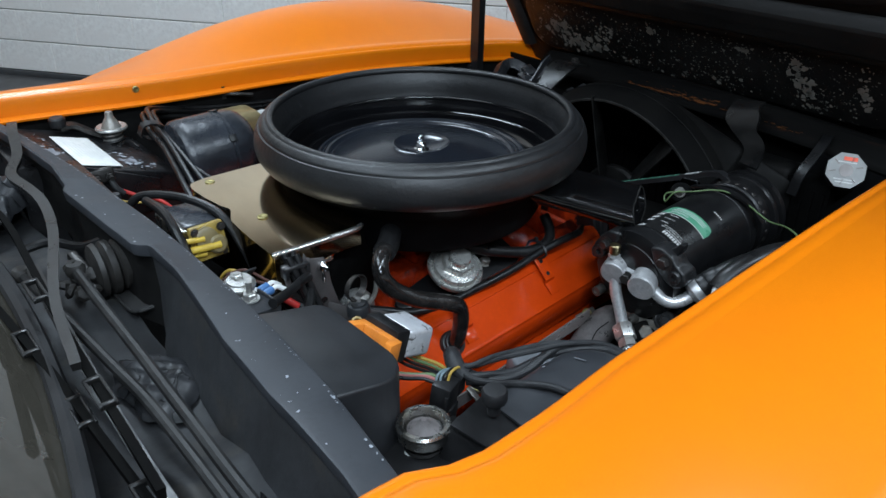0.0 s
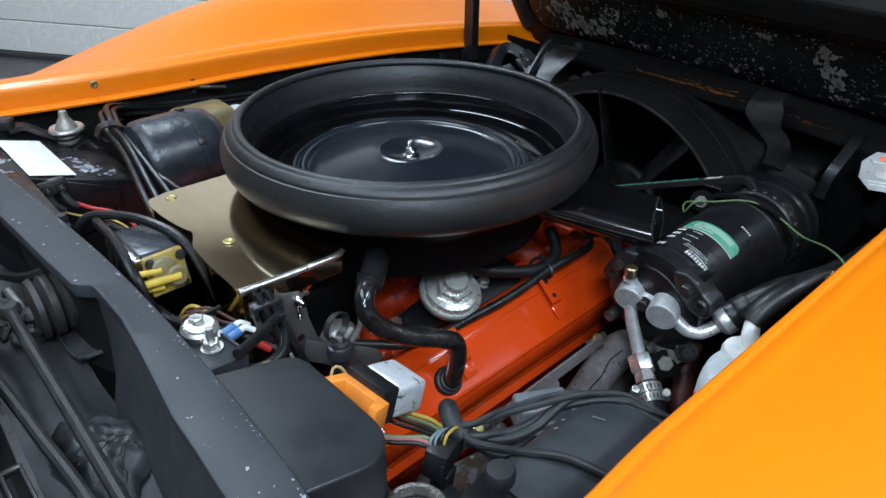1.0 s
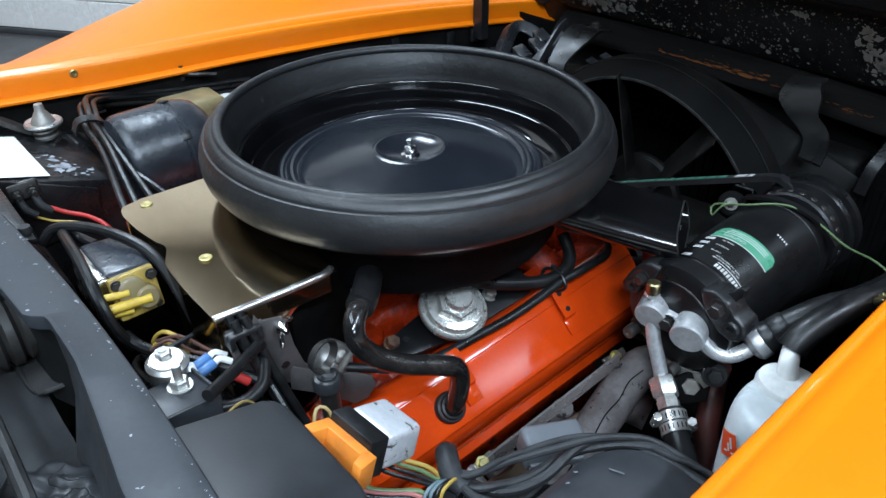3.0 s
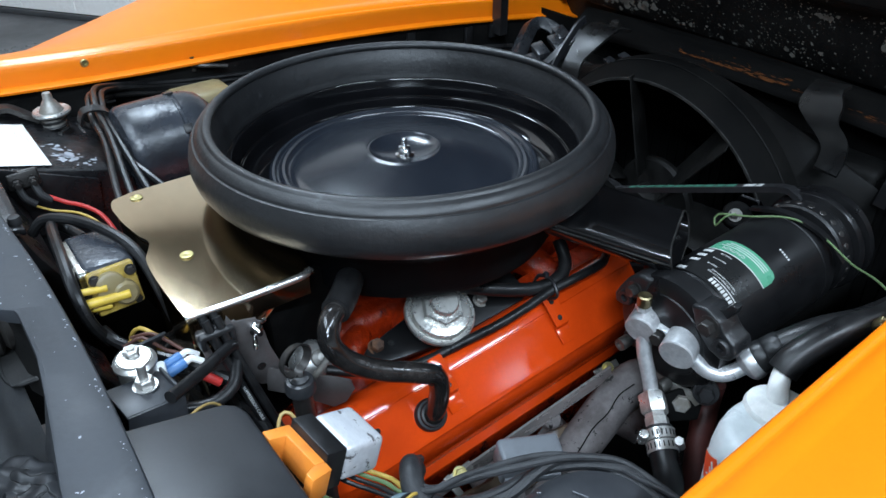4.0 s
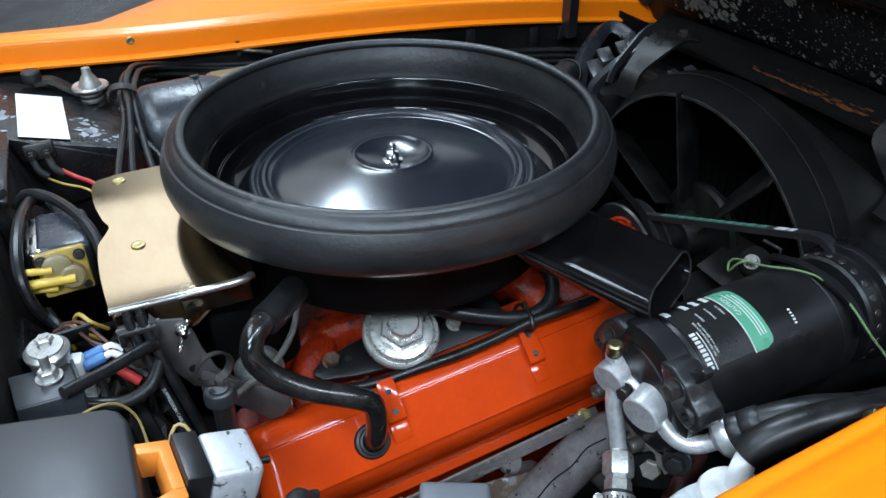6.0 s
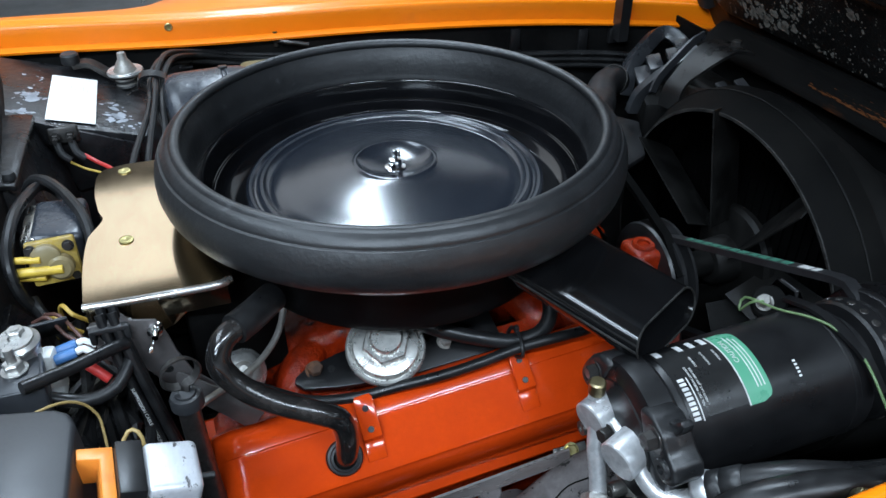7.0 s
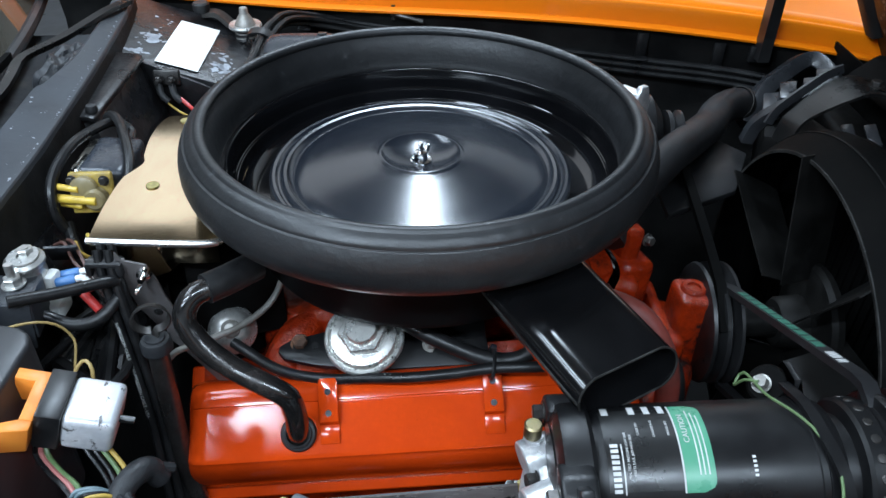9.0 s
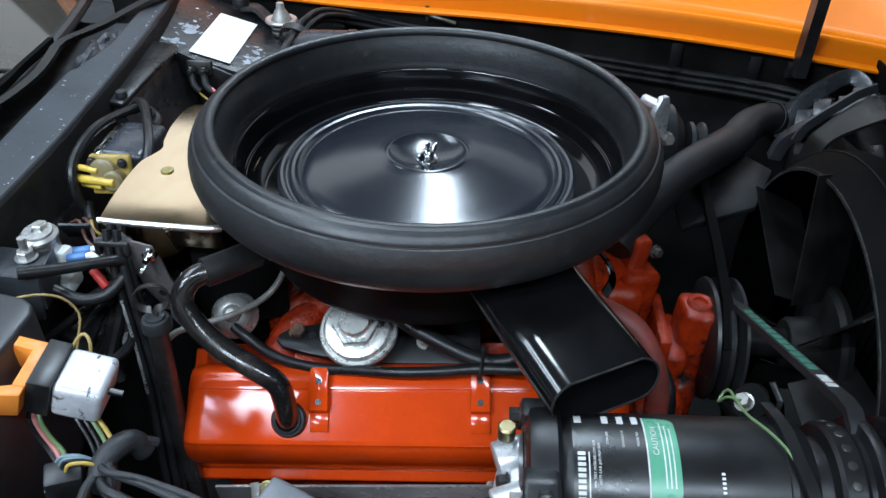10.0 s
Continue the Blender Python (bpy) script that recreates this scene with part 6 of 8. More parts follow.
part("rim", lathe([(0, 0.0), (0.06, 0.0), (0.078, 0.004), (0.080, 0.008), (0.068, 0.014), (0.080, 0.020), (0.080, 0.026), (0.068, 0.032), (0.080, 0.038), (0.080, 0.042), (0.07, 0.044), (0.03, 0.03), (0, 0.03)], pose(0.355, 0.0, 0.60, 0, 90, 0), 48), M["black"], pp)
part("shaft", rod((0.36, 0.0, 0.60), (0.47, 0.0, 0.60), 0.02, 18), M["steelblade"], pp)
bl = thing("drive_belt", (0.385, -0.2, 0.6), "flat black drive belt printed with green lettering bars", "belt")
BY = lambda s: (-0.005 - 0.365 * s, 0.6655 + 0.163 * s)
part("top_run", sweep([V((0.386, *BY(s))) for s in (0, 0.25, 0.5, 0.7, 0.77)] + [V((0.386, BY(0.77)[0] - dy, BY(0.77)[1] + dz)) for dy, dz in ((0.014, 0.0035), (0.028, -0.001), (0.040, -0.010))], [(-0.007, -0.004), (0.007, -0.004), (0.007, 0.004), (-0.007, 0.004)]), M["rubber"], bl)
part("lower_run", sweep([V((0.395, -0.05, 0.535)), V((0.395, -0.33, 0.672))], [(-0.007, -0.004), (0.007, -0.004), (0.007, 0.004), (-0.007, 0.004)]), M["rubber"], bl)
bn = V((0, 0.163, 0.365)).normalized()
for s0, s1, mt in [(0.12 + 0.045 * k, 0.153 + 0.045 * k, "greenprint") for k in range(11)] + [(0.640, 0.658, "whiteprint"), (0.662, 0.680, "whiteprint"), (0.690, 0.708, "whiteprint")]:
    a, b = V((0.386, *BY(s0))) + bn * 0.0043, V((0.386, *BY(s1))) + bn * 0.0043
    part("print_bar", sweep([a, b], [(-0.0045, -0.0003), (0.0045, -0.0003), (0.0045, 0.0003), (-0.0045, 0.0003)]), M[mt], bl)
solo("drive_belt", sweep([V((0.372, -0.065, 0.640)), V((0.372, -0.02, 0.678)), V((0.372, 0.06, 0.700)), V((0.372, 0.24, 0.74))], [(-0.006, -0.004), (0.006, -0.004), (0.006, 0.004), (-0.006, 0.004)]), M["flatblack"], "narrow black alternator belt", "belt")

SC = V((0.467, -0.006, 0.575))
SR = 0.252
shr = thing("fan_shroud", (0.52, -0.02, 0.33), "large dusty black plastic fan shroud", "shroud")
part("hoop", lathe([(SR - 0.004, 0), (SR, 0.001), (SR + 0.012, 0.018), (SR + 0.022, 0.035), (SR + 0.024, 0.062), (SR + 0.018, 0.062), (SR + 0.006, 0.02)], Matrix.Translation(SC) @ pose(0, 0, 0, 0, 90, 0), 72, True), M["flatblack"], shr)
part("worn_rim", lathe([(SR - 0.0044, -0.0006), (SR - 0.0005, -0.0006), (SR + 0.0003, 0.0006), (SR - 0.001, 0.0008), (SR - 0.0040, 0.0006)], Matrix.Translation(SC) @ pose(0, 0, 0, 0, 90, 0), 72, True), M["wornrim"], shr, "worn front edge")
rows = []
for k in range(73):
    a = 2 * math.pi * k / 72
    cy, cz = math.cos(a), math.sin(a)
    y0, z0 = SC.y + (SR + 0.022) * cy, SC.z + (SR + 0.022) * cz
    y1 = max(-0.315, min(0.40, SC.y + 0.60 * cy))
    z1 = max(0.30, min(0.715, SC.z + 0.60 * cz))
    rows.append([(SC.x + 0.060 + 0.10 * s, y0 + (y1 - y0) * (s ** 2.0), z0 + (z1 - z0) * (s ** 2.0)) for s in (0, 0.2, 0.4, 0.6, 0.8, 1.0)])
part("seam", lathe([(SR + 0.0218, 0.034), (SR + 0.0228, 0.0336), (SR + 0.0236, 0.0348), (SR + 0.0228, 0.036)], Matrix.Translation(SC) @ pose(0, 0, 0, 0, 90, 0), 72, True), M["shroud"], shr, "raised seam round the hoop")
part("flare", grid(rows, 0.003), M["shroud"], shr, "dusty flared transition to the radiator", 50)
rad = thing("radiator", (0.65, 0.03, 0.25), "black finned radiator behind the fan", "radiator")
part("core", box((0.05, 0.80, 0.45), (0.66, 0.02, 0.50)), M["radiator"], rad)
part("top_tank", box((0.075, 0.70, 0.06), pose(0.665, 0.05, 0.705, 0, 6, 0), 0.012, 3), M["shroud"], rad)
for k in range(40):
    part("fin", box((0.004, 0.006, 0.42), (0.633, -0.37 + 0.0195 * k, 0.5)), M["radiator"], rad)
fan = thing("cooling_fan", (0.49, 0.0, 0.40), "dark steel cooling fan with flat twisted blades", "fan")
part("hub", lathe([(0, -0.035), (0.03, -0.035), (0.034, -0.03), (0.036, 0.0), (0.075, 0.006), (0.08, 0.012), (0.08, 0.02), (0, 0.025)], Matrix.Translation((0.50, 0.0, 0.60)) @ pose(0, 0, 0, 0, 90, 0), 32), M["steelblade"], fan)
for k in range(7):
    a = 360 / 7 * k + 36
    rows = []
    for i in range(7):
        r = 0.06 + 0.17 * i / 6
        w = 0.040 + 0.008 * i / 6
        tw = math.radians(63 - 5 * i / 6)
        rows.append([V((math.sin(tw) * w * s + 0.005 * (1 - s * s), math.cos(tw) * w * s, r)) for s in (-1, -0.5, 0, 0.5, 1)])
    part("blade", moved(grid(rows, 0.0022), Matrix.Translation((0.495, 0.0, 0.60)) @ pose(0, 0, 0, a, 0, 0)), M["steelblade"], fan)

# expansion tank and cap
ex = thing("expansion_tank", (0.62, -0.38, 0.62), "black metal coolant tank with an octagonal cap sticker", "tank")
part("tank", box((0.12, 0.20, 0.13), pose(0.735, -0.40, 0.700, 0, 12, 0), 0.02, 3), M["pan"], ex)
part("neck", rod((0.70, -0.37, 0.715), (0.634, -0.396, 0.765), 0.027, 24, 0.003), M["black"], ex)
cn = V((-0.74, -0.34, 0.58)).normalized()
cc = V((0.628, -0.399, 0.769))
part("filler_cap", lathe([(0, -0.016), (0.030, -0.016), (0.0325, -0.012), (0.0325, -0.004), (0.031, 0), (0, 0)], axis(cc - cn * 0.002, cc + cn), 28), M["steel"], ex)
st = part("cap_sticker", lathe([(0, 0), (0.0335, 0), (0.0335, 0.0006), (0, 0.0006)], axis(cc, cc + cn) @ pose(0, 0, 0, 0, 0, 22.5), 8), M["cap"], ex, "octagonal pale sticker with red and grey print")
part("cap_centre", lathe([(0, 0.0006), (0.0115, 0.0006), (0.0115, 0.0012), (0, 0.0012)], axis(cc, cc + cn), 20), M["steel"], st)
cm = axis(cc, cc + cn)
for k in range(6):
    part("print_bar", box((0.011, 0.0022, 0.0004), cm @ pose(0, 0, 0, 0, 0, 60 * k + 15) @ Matrix.Translation((0.0215, 0.002 - 0.004 * (k % 2), 0.001))), M["steel"], st)
part("print_bar", box((0.022, 0.007, 0.0004), cm @ Matrix.Translation((0.004, 0.021, 0.001))), M["redprint"], st)
for y, w in ((0.0145, 0.03), (-0.017, 0.034), (-0.022, 0.028)):
    part("print_bar", box((w, 0.0022, 0.0004), cm @ Matrix.Translation((0, y, 0.001))), M["ink"], st)
part("tank_strap", sweep(spline([(0.70, -0.325, 0.795), (0.672, -0.332, 0.788), (0.645, -0.330, 0.765), (0.622, -0.325, 0.738), (0.612, -0.322, 0.70)], 0.01), [(-0.009, -0.002), (0.009, -0.002), (0.009, 0.002), (-0.009, 0.002)]), M["satin"], ex)

# hood hinge straps
def strap(rows, label, mat="hinge"):
    """A bent plate between pairs of edge points."""
    left, right = spline([r[0] for r in rows], 0.006), spline([r[1] for r in rows], 0.006)
    n = 28
    out = []
    for i in range(n + 1):
        a, b = left[round(i / n * (len(left) - 1))], right[round(i / n * (len(right) - 1))]
        out.append([a.lerp(b, s) for s in (0, 0.04, 0.5, 0.96, 1)])
    return part("hinge_strap", grid(out, 0.005), M[mat], car, label)


strap([((0.690, -0.140, 0.822), (0.690, -0.198, 0.831)), ((0.660, -0.145, 0.818), (0.660, -0.201, 0.828)), ((0.645, -0.145, 0.796), (0.645, -0.214, 0.812)), ((0.628, -0.170, 0.783), (0.628, -0.222, 0.794)), ((0.600, -0.210, 0.775), (0.600, -0.252, 0.789)), ((0.580, -0.230, 0.771), (0.580, -0.268, 0.782)), ((0.553, -0.243, 0.764), (0.553, -0.280, 0.772)), ((0.535, -0.249, 0.762), (0.535, -0.284, 0.759))],
      "bent black steel hood hinge strap", "hingedark")
strap([((0.660, 0.292, 0.816), (0.662, 0.222, 0.818)), ((0.625, 0.291, 0.822), (0.627, 0.220, 0.826)), ((0.598, 0.290, 0.812), (0.602, 0.223, 0.816)), ((0.572, 0.284, 0.794), (0.577, 0.231, 0.797)), ((0.550, 0.277, 0.776), (0.558, 0.239, 0.778)), ((0.536, 0.273, 0.762), (0.545, 0.236, 0.764)), ((0.531, 0.273, 0.742), (0.540, 0.235, 0.742)), ((0.529, 0.273, 0.728), (0.538, 0.235, 0.728))],
      "broad bent black steel hood hinge strap", "hingedark")
edge = [(0.622, 0.304, 0.824), (0.600, 0.302, 0.815), (0.575, 0.297, 0.797), (0.550, 0.291, 0.779), (0.534, 0.287, 0.765), (0.526, 0.286, 0.745)]
part("strap_flange", sweep(spline(edge, 0.006), [(-0.0022, -0.010), (0.0022, -0.010), (0.0022, 0.004), (-0.0022, 0.004)]), M["hinge"], car, "turned-up edge of the hinge strap")
part("strap_bolt", hexbolt((0.645, 0.25, 0.8235), (0.64, 0.25, 1), 0.008, 0.007, 0.011), M["darksteel"], car, "dark bolt on the hinge strap")
# black frame that carries the hood latch beside the radiator hose
lf = thing("hinge_frame", (0.63, 0.42, 0.64), "black cast ladder frame beside the radiator hose", "frame")
bar_s = [(-0.013, -0.011), (-0.011, -0.013), (0.011, -0.013), (0.013, -0.011), (0.013, 0.010), (0.011, 0.013), (-0.011, 0.013), (-0.013, 0.010)]
part("loop_bar", sweep(spline([(0.556, 0.425, 0.680), (0.566, 0.434, 0.712), (0.583, 0.448, 0.731), (0.622, 0.474, 0.748), (0.655, 0.492, 0.760), (0.676, 0.488, 0.763), (0.687, 0.460, 0.757), (0.687, 0.425, 0.742), (0.684, 0.40, 0.71)], 0.006), bar_s), M["hinge"], lf)
part("lower_bar", sweep(spline([(0.520, 0.335, 0.69), (0.527, 0.328, 0.725), (0.548, 0.318, 0.752), (0.58, 0.308, 0.778), (0.615, 0.302, 0.80)], 0.006), [(u * 0.6, v * 0.8) for u, v in bar_s]), M["hinge"], lf)
for k, (x, y, z, w) in enumerate(((0.575, 0.395, 0.722, 0.060), (0.600, 0.402, 0.742, 0.050), (0.625, 0.378, 0.757, 0.060), (0.650, 0.395, 0.768, 0.048))):
    part("step", box((0.026, w, 0.016), pose(x, y, z, 10, -14, -22), 0.003), M["hinge"], lf, "flat cast step between the bars")
for k in range(2):
    part("slat", box((0.016, 0.055, 0.006), pose(0.605 + 0.026 * k, 0.205 - 0.012 * k, 0.768 + 0.006 * k, 6, -18, -16), 0.002), M["hinge"], lf)
part("side_box", box((0.09, 0.16, 0.10), pose(0.612, 0.385, 0.655, 0, 0, -22), 0.012), M["shroud"], lf)
part("clamp", lathe([(0.0272, -0.007), (0.0288, -0.007), (0.0288, 0.007), (0.0272, 0.007)], axis((0.540, 0.438, 0.706), (0.56, 0.452, 0.694)), 28, True), M["darksteel"], lf, "dark hose clamp")

# alternator and panel by it
alt = thing("alternator", (0.32, 0.26, 0.62), "black and aluminium alternator with a bright bracket", "alternator")
part("body", lathe([(0, 0), (0.05, 0), (0.064, 0.01), (0.066, 0.06), (0.06, 0.10), (0.04, 0.115), (0, 0.115)], pose(0.235, 0.27, 0.735, 0, 90, 0), 32), M["black"], alt)
part("rear_case", lathe([(0, -0.012), (0.045, -0.012), (0.058, -0.006), (0.064, 0.012), (0, 0.012)], pose(0.235, 0.27, 0.735, 0, 90, 0), 32), M["alu"], alt)
part("bracket", join(prism([(-0.018, -0.12), (0.018, -0.12), (0.016, 0.02), (0.008, 0.042), (-0.006, 0.043), (-0.016, 0.025)], 0.009, pose(0.300, 0.222, 0.793, 90, 0, 40), 0.002), rod((0.280, 0.236, 0.822), (0.300, 0.214, 0.822), 0.008, 12, 0.001)), M["alu"], alt, "bright aluminium bracket")
part("adjuster_bolt", hexbolt((0.318, 0.220, 0.770), (0.36, 0.10, 0.83), 0.009, 0.010, 0.012), M["dullzinc"], alt, "dull plated adjuster bolt")
part("pulley", lathe([(0, 0), (0.036, 0), (0.036, 0.006), (0.028, 0.012), (0.036, 0.018), (0.036, 0.022), (0, 0.022)], pose(0.362, 0.27, 0.735, 0, 90, 0), 28), M["black"], alt)
solo("splash_panel", prism([(0.334, 0.105), (0.448, 0.168), (0.500, 0.276), (0.450, 0.345), (0.375, 0.345), (0.336, 0.20)], 0.010, Matrix.Translation((0, 0, 0.690)), 0.003), M["black"], "flat black panel beneath the radiator hose", "panel")

# ---- far rear corner: shelf, sticker, catch pin, leads ----
def shelf_z(x):
    return 0.797 - 0.29 * (x + 0.415)


hs = thing("heater_box", (-0.35, 0.47, 0.60), "black plenum box with flaking paint", "box")
prof = [(-0.515, 0.60), (-0.515, 0.822), (-0.50, 0.8215), (-0.43, 0.801), (-0.28, 0.7575), (-0.262, 0.750), (-0.250, 0.735), (-0.245, 0.70), (-0.245, 0.60)]
bm = prism([(x, z) for x, z in prof], 0.245, pose(0, 0.612, 0, 90, 0, 0), 0.003)
part("casing", bm, M["heater"], hs)


def on_heater(x, y):
    if not (-0.475 < x < -0.275 and 0.372 < y < 0.607):
        return None
    return (x, y, 0.801 - 0.29 * (x + 0.43) + 0.0008)


spots = [(-0.440, 0.462, 0.005, 0.010, 18, 0.0150), (-0.455, 0.455, 0.005, 0.02, 10, 0.0070), (-0.445, 0.405, 0.006, 0.010, 14, 0.0100), (-0.435, 0.53, 0.010, 0.02, 12, 0.0060), (-0.325, 0.425, 0.008, 0.015, 18, 0.0125), (-0.30, 0.400, 0.008, 0.012, 11, 0.0090), (-0.33, 0.46, 0.008, 0.012, 10, 0.0080)]
tagged(part("bare_paint", flakes(on_heater, spots, 12), M["flakechip"], hs, "pale patches where the black paint has come off"), kind="stuff")
sx = math.degrees(math.atan(0.29))
stk = solo("sticker", box((0.066, 0.176, 0.0008), pose(-0.385, 0.468, shelf_z(-0.385) + 0.0025, 0, sx, 1), 0.0002), M["paper"], "white printed paper sticker on the black box", "sticker")
for k in range(9):
    part("print_bar", box((0.0012, 0.10 - 0.02 * (k % 3), 0.0002), pose(-0.405 + 0.0055 * k, 0.468, shelf_z(-0.405 + 0.0055 * k) + 0.0034, 0, sx, 1)), M["ink"], stk)
tb = thing("terminal_block", (-0.394, 0.355, 0.76), "small terminal block with two wired nuts", "terminal")
part("plate", box((0.042, 0.009, 0.026), pose(-0.394, 0.359, 0.782, -14, 0, 0), 0.004, 3), M["darksteel"], tb)
for dx in (-0.010, 0.010):
    st_ = part("stud", join(hexbolt((-0.394 + dx, 0.352, 0.781), (-0.394 + dx, 0, 0.80), 0.0062, 0.006, 0.0078), rod((-0.394 + dx, 0.352, 0.781), (-0.394 + dx, 0.336, 0.782), 0.0035, 10)), M["darksteel"], tb)
    part("lead_boot", tube([(-0.394 + dx, 0.346, 0.776), (-0.390 + dx, 0.338, 0.762), (-0.380 + dx, 0.335, 0.752)], 0.0052, 10), M["rubber"], tb)
hose("red_wire", [(-0.372, 0.337, 0.757), (-0.355, 0.325, 0.748), (-0.335, 0.30, 0.745), (-0.32, 0.27, 0.735), (-0.31, 0.23, 0.70)], 0.0030, "red", "thick red insulated wire", "wire", 10)
hose("yellow_wire", [(-0.400, 0.338, 0.755), (-0.375, 0.325, 0.742), (-0.345, 0.30, 0.738), (-0.325, 0.265, 0.725), (-0.315, 0.23, 0.69)], 0.0017, "yellowwire", "thin yellow insulated wire", "wire", 8)


def catch_pin(at, lean, ring, label):
    t = thing("hood_catch_pin", at, label, "catch", "hood catch pins")
    m = Matrix.Translation(at) @ pose(0, 0, 0, lean, 0, 0)
    part("base", box((0.075, 0.05, 0.008), m @ Matrix.Translation((0, 0, 0.004)), 0.002), M["grime"], t)
    coil = [(0.017 * math.cos(a), 0.017 * math.sin(a), 0.008 + 0.034 * a / (8 * math.pi)) for a in [k * math.pi / 8 for k in range(65)]]
    part("spring", moved(tube(coil, 0.0032, 6, 0.01), m), M["grime"], t, "greasy coil spring")
    if ring:
        part("cup", lathe([(0.020, 0.030), (0.027, 0.036), (0.0285, 0.044), (0.0285, 0.050), (0.0265, 0.0525), (0.0225, 0.0525), (0.0205, 0.049), (0.019, 0.040), (0.012, 0.034)], m, 32), M["zinc"], t, "worn zinc ring")
        part("pin", lathe([(0, 0.02), (0.0185, 0.036), (0.0175, 0.044), (0.010, 0.0475), (0.005, 0.053), (0.003, 0.056), (0, 0.0565)], m, 20), M["rustcast"], t, "dull worn pin")
        return t
    part("cup", lathe([(0.012, 0.041), (0.026, 0.0415), (0.0285, 0.0435), (0.0288, 0.0460), (0.0270, 0.0485), (0.0240, 0.0480), (0.018, 0.0470), (0.012, 0.046)], m, 32), M["brightzinc"], t, "pale zinc cup")
    part("pin", lathe([(0, 0.02), (0.0185, 0.02), (0.0185, 0.047), (0.0160, 0.052), (0.0105, 0.062), (0.0075, 0.066), (0.0070, 0.074), (0.0060, 0.0765), (0, 0.077)], m, 24), M["dullzinc"], t, "dull pointed pin")
    for dx in (-0.026, -0.005):
        part("bolt", moved(hexbolt((dx, -0.03, 0.008), (dx, -0.03, 1), 0.009, 0.010, 0.012), m), M["grime"], t)
    return t


catch_pin((-0.309, 0.553, 0.748), 0, 0, "zinc hood catch pin on a coil spring")
rel = thing("release_lever", (-0.37, 0.585, 0.765), "dark steel hood release lever with a rubber bumper", "lever")
part("arm", sweep(spline([(-0.391, 0.590, 0.800), (-0.365, 0.592, 0.800), (-0.34, 0.580, 0.785), (-0.32, 0.57, 0.775)], 0.006), [(-0.012, -0.004), (0.012, -0.004), (0.012, 0.004), (-0.012, 0.004)]), M["darksteel"], rel)
part("bumper", lathe([(0, 0), (0.013, 0), (0.0145, 0.003), (0.0145, 0.015), (0.012, 0.018), (0, 0.018)], Matrix.Translation((-0.391, 0.590, 0.803)), 20), M["rubber"], rel)

# bundle of leads strapped together
for k, (dx, dz, end) in enumerate(((0, 0, (-0.305, 0.215, 0.77)), (0.010, 0.008, (-0.285, 0.225, 0.76)), (0.02, 0.0, (-0.255, 0.25, 0.75)), (0.012, -0.01, (-0.225, 0.27, 0.74)))):
    hose("harness_lead", [(0.06 + dx, 0.60, 0.752 + dz), (-0.10 + dx, 0.615, 0.765 + dz), (-0.20 + dx, 0.60, 0.787 + dz), (-0.245 + dx, 0.555, 0.806 + dz), (-0.262 + dx, 0.50, 0.810 + dz), (-0.270 + dx, 0.455, 0.802 + dz), (-0.275 + dx, 0.38, 0.792 + dz), end, (end[0] + 0.01, end[1] - 0.06, end[2] - 0.06)], 0.0048, "hose", "black harness lead strapped in a bundle", "cable", 8, "harness leads")
solo("harness_strap", join(sweep(spline([(-0.288, 0.462, 0.80), (-0.280, 0.460, 0.817), (-0.258, 0.458, 0.818), (-0.243, 0.460, 0.806), (-0.25, 0.462, 0.792), (-0.275, 0.464, 0.79), (-0.288, 0.462, 0.80)], 0.006), [(-0.009, -0.0015), (0.009, -0.0015), (0.009, 0.0015), (-0.009, 0.0015)])), M["hose"], "dark rubber strap round the lead bundle", "strap")
solo("harness_clip", join(box((0.020, 0.008, 0.03), pose(-0.214, 0.604, 0.785, 0, 0, 8), 0.002), box((0.022, 0.022, 0.004), (-0.214, 0.596, 0.774), 0.001)), M["black"], "black metal clip under the fender lip", "clip", "fender clips")
for x, y, z in ((0.395, 0.575, 0.755), (0.53, 0.555, 0.745)):
    solo("harness_clip", join(box((0.020, 0.006, 0.045), (x, y, z), 0.002), box((0.022, 0.02, 0.004), (x, y - 0.008, z - 0.022), 0.001)), M["black"], "black metal clip under the fender lip", "clip", "fender clips")
for k in range(3):
    hose("brake_line", [(0.06, 0.60, 0.755 - 0.012 * k), (0.2, 0.588, 0.745 - 0.012 * k), (0.4, 0.565, 0.730 - 0.012 * k), (0.55, 0.54, 0.722 - 0.012 * k), (0.66, 0.50, 0.715 - 0.012 * k)], 0.006, "hose", "dark line along the inner fender", "cable", 8, "fender lines")
solo("vent_nipple", join(tube([(-0.056, 0.618, 0.790), (-0.054, 0.605, 0.797), (-0.04, 0.595, 0.797), (0.0, 0.585, 0.79)], 0.004, 8), rod((-0.054, 0.612, 0.812), (-0.054, 0.610, 0.785), 0.005, 10)), M["darksteel"], "small pipe nipple under the fender lip", "pipe")

# servo canister with seam, brake reservoir
sv = thing("servo_canister", (-0.17, 0.41, 0.65), "dented gloss black servo canister", "canister")
part("shell", lathe([(0, -0.075), (0.055, -0.075), (0.068, -0.071), (0.073, -0.064), (0.0745, -0.05), (0.0755, 0.012), (0.0735, 0.014), (0.0735, 0.018), (0.0755, 0.020), (0.074, 0.040), (0.068, 0.056), (0.055, 0.068), (0.035, 0.074), (0, 0.076)], pose(-0.175, 0.415, 0.752, 0, 90, 0), 48), M["servo"], sv)
for a in (35, 100, 150):
    r = math.radians(a)
    part("seam_tab", box((0.014, 0.014, 0.004), pose(-0.159, 0.415 - 0.0755 * math.cos(r), 0.752 + 0.0755 * math.sin(r), 90 - a, 0, 0), 0.001), M["black"], sv)
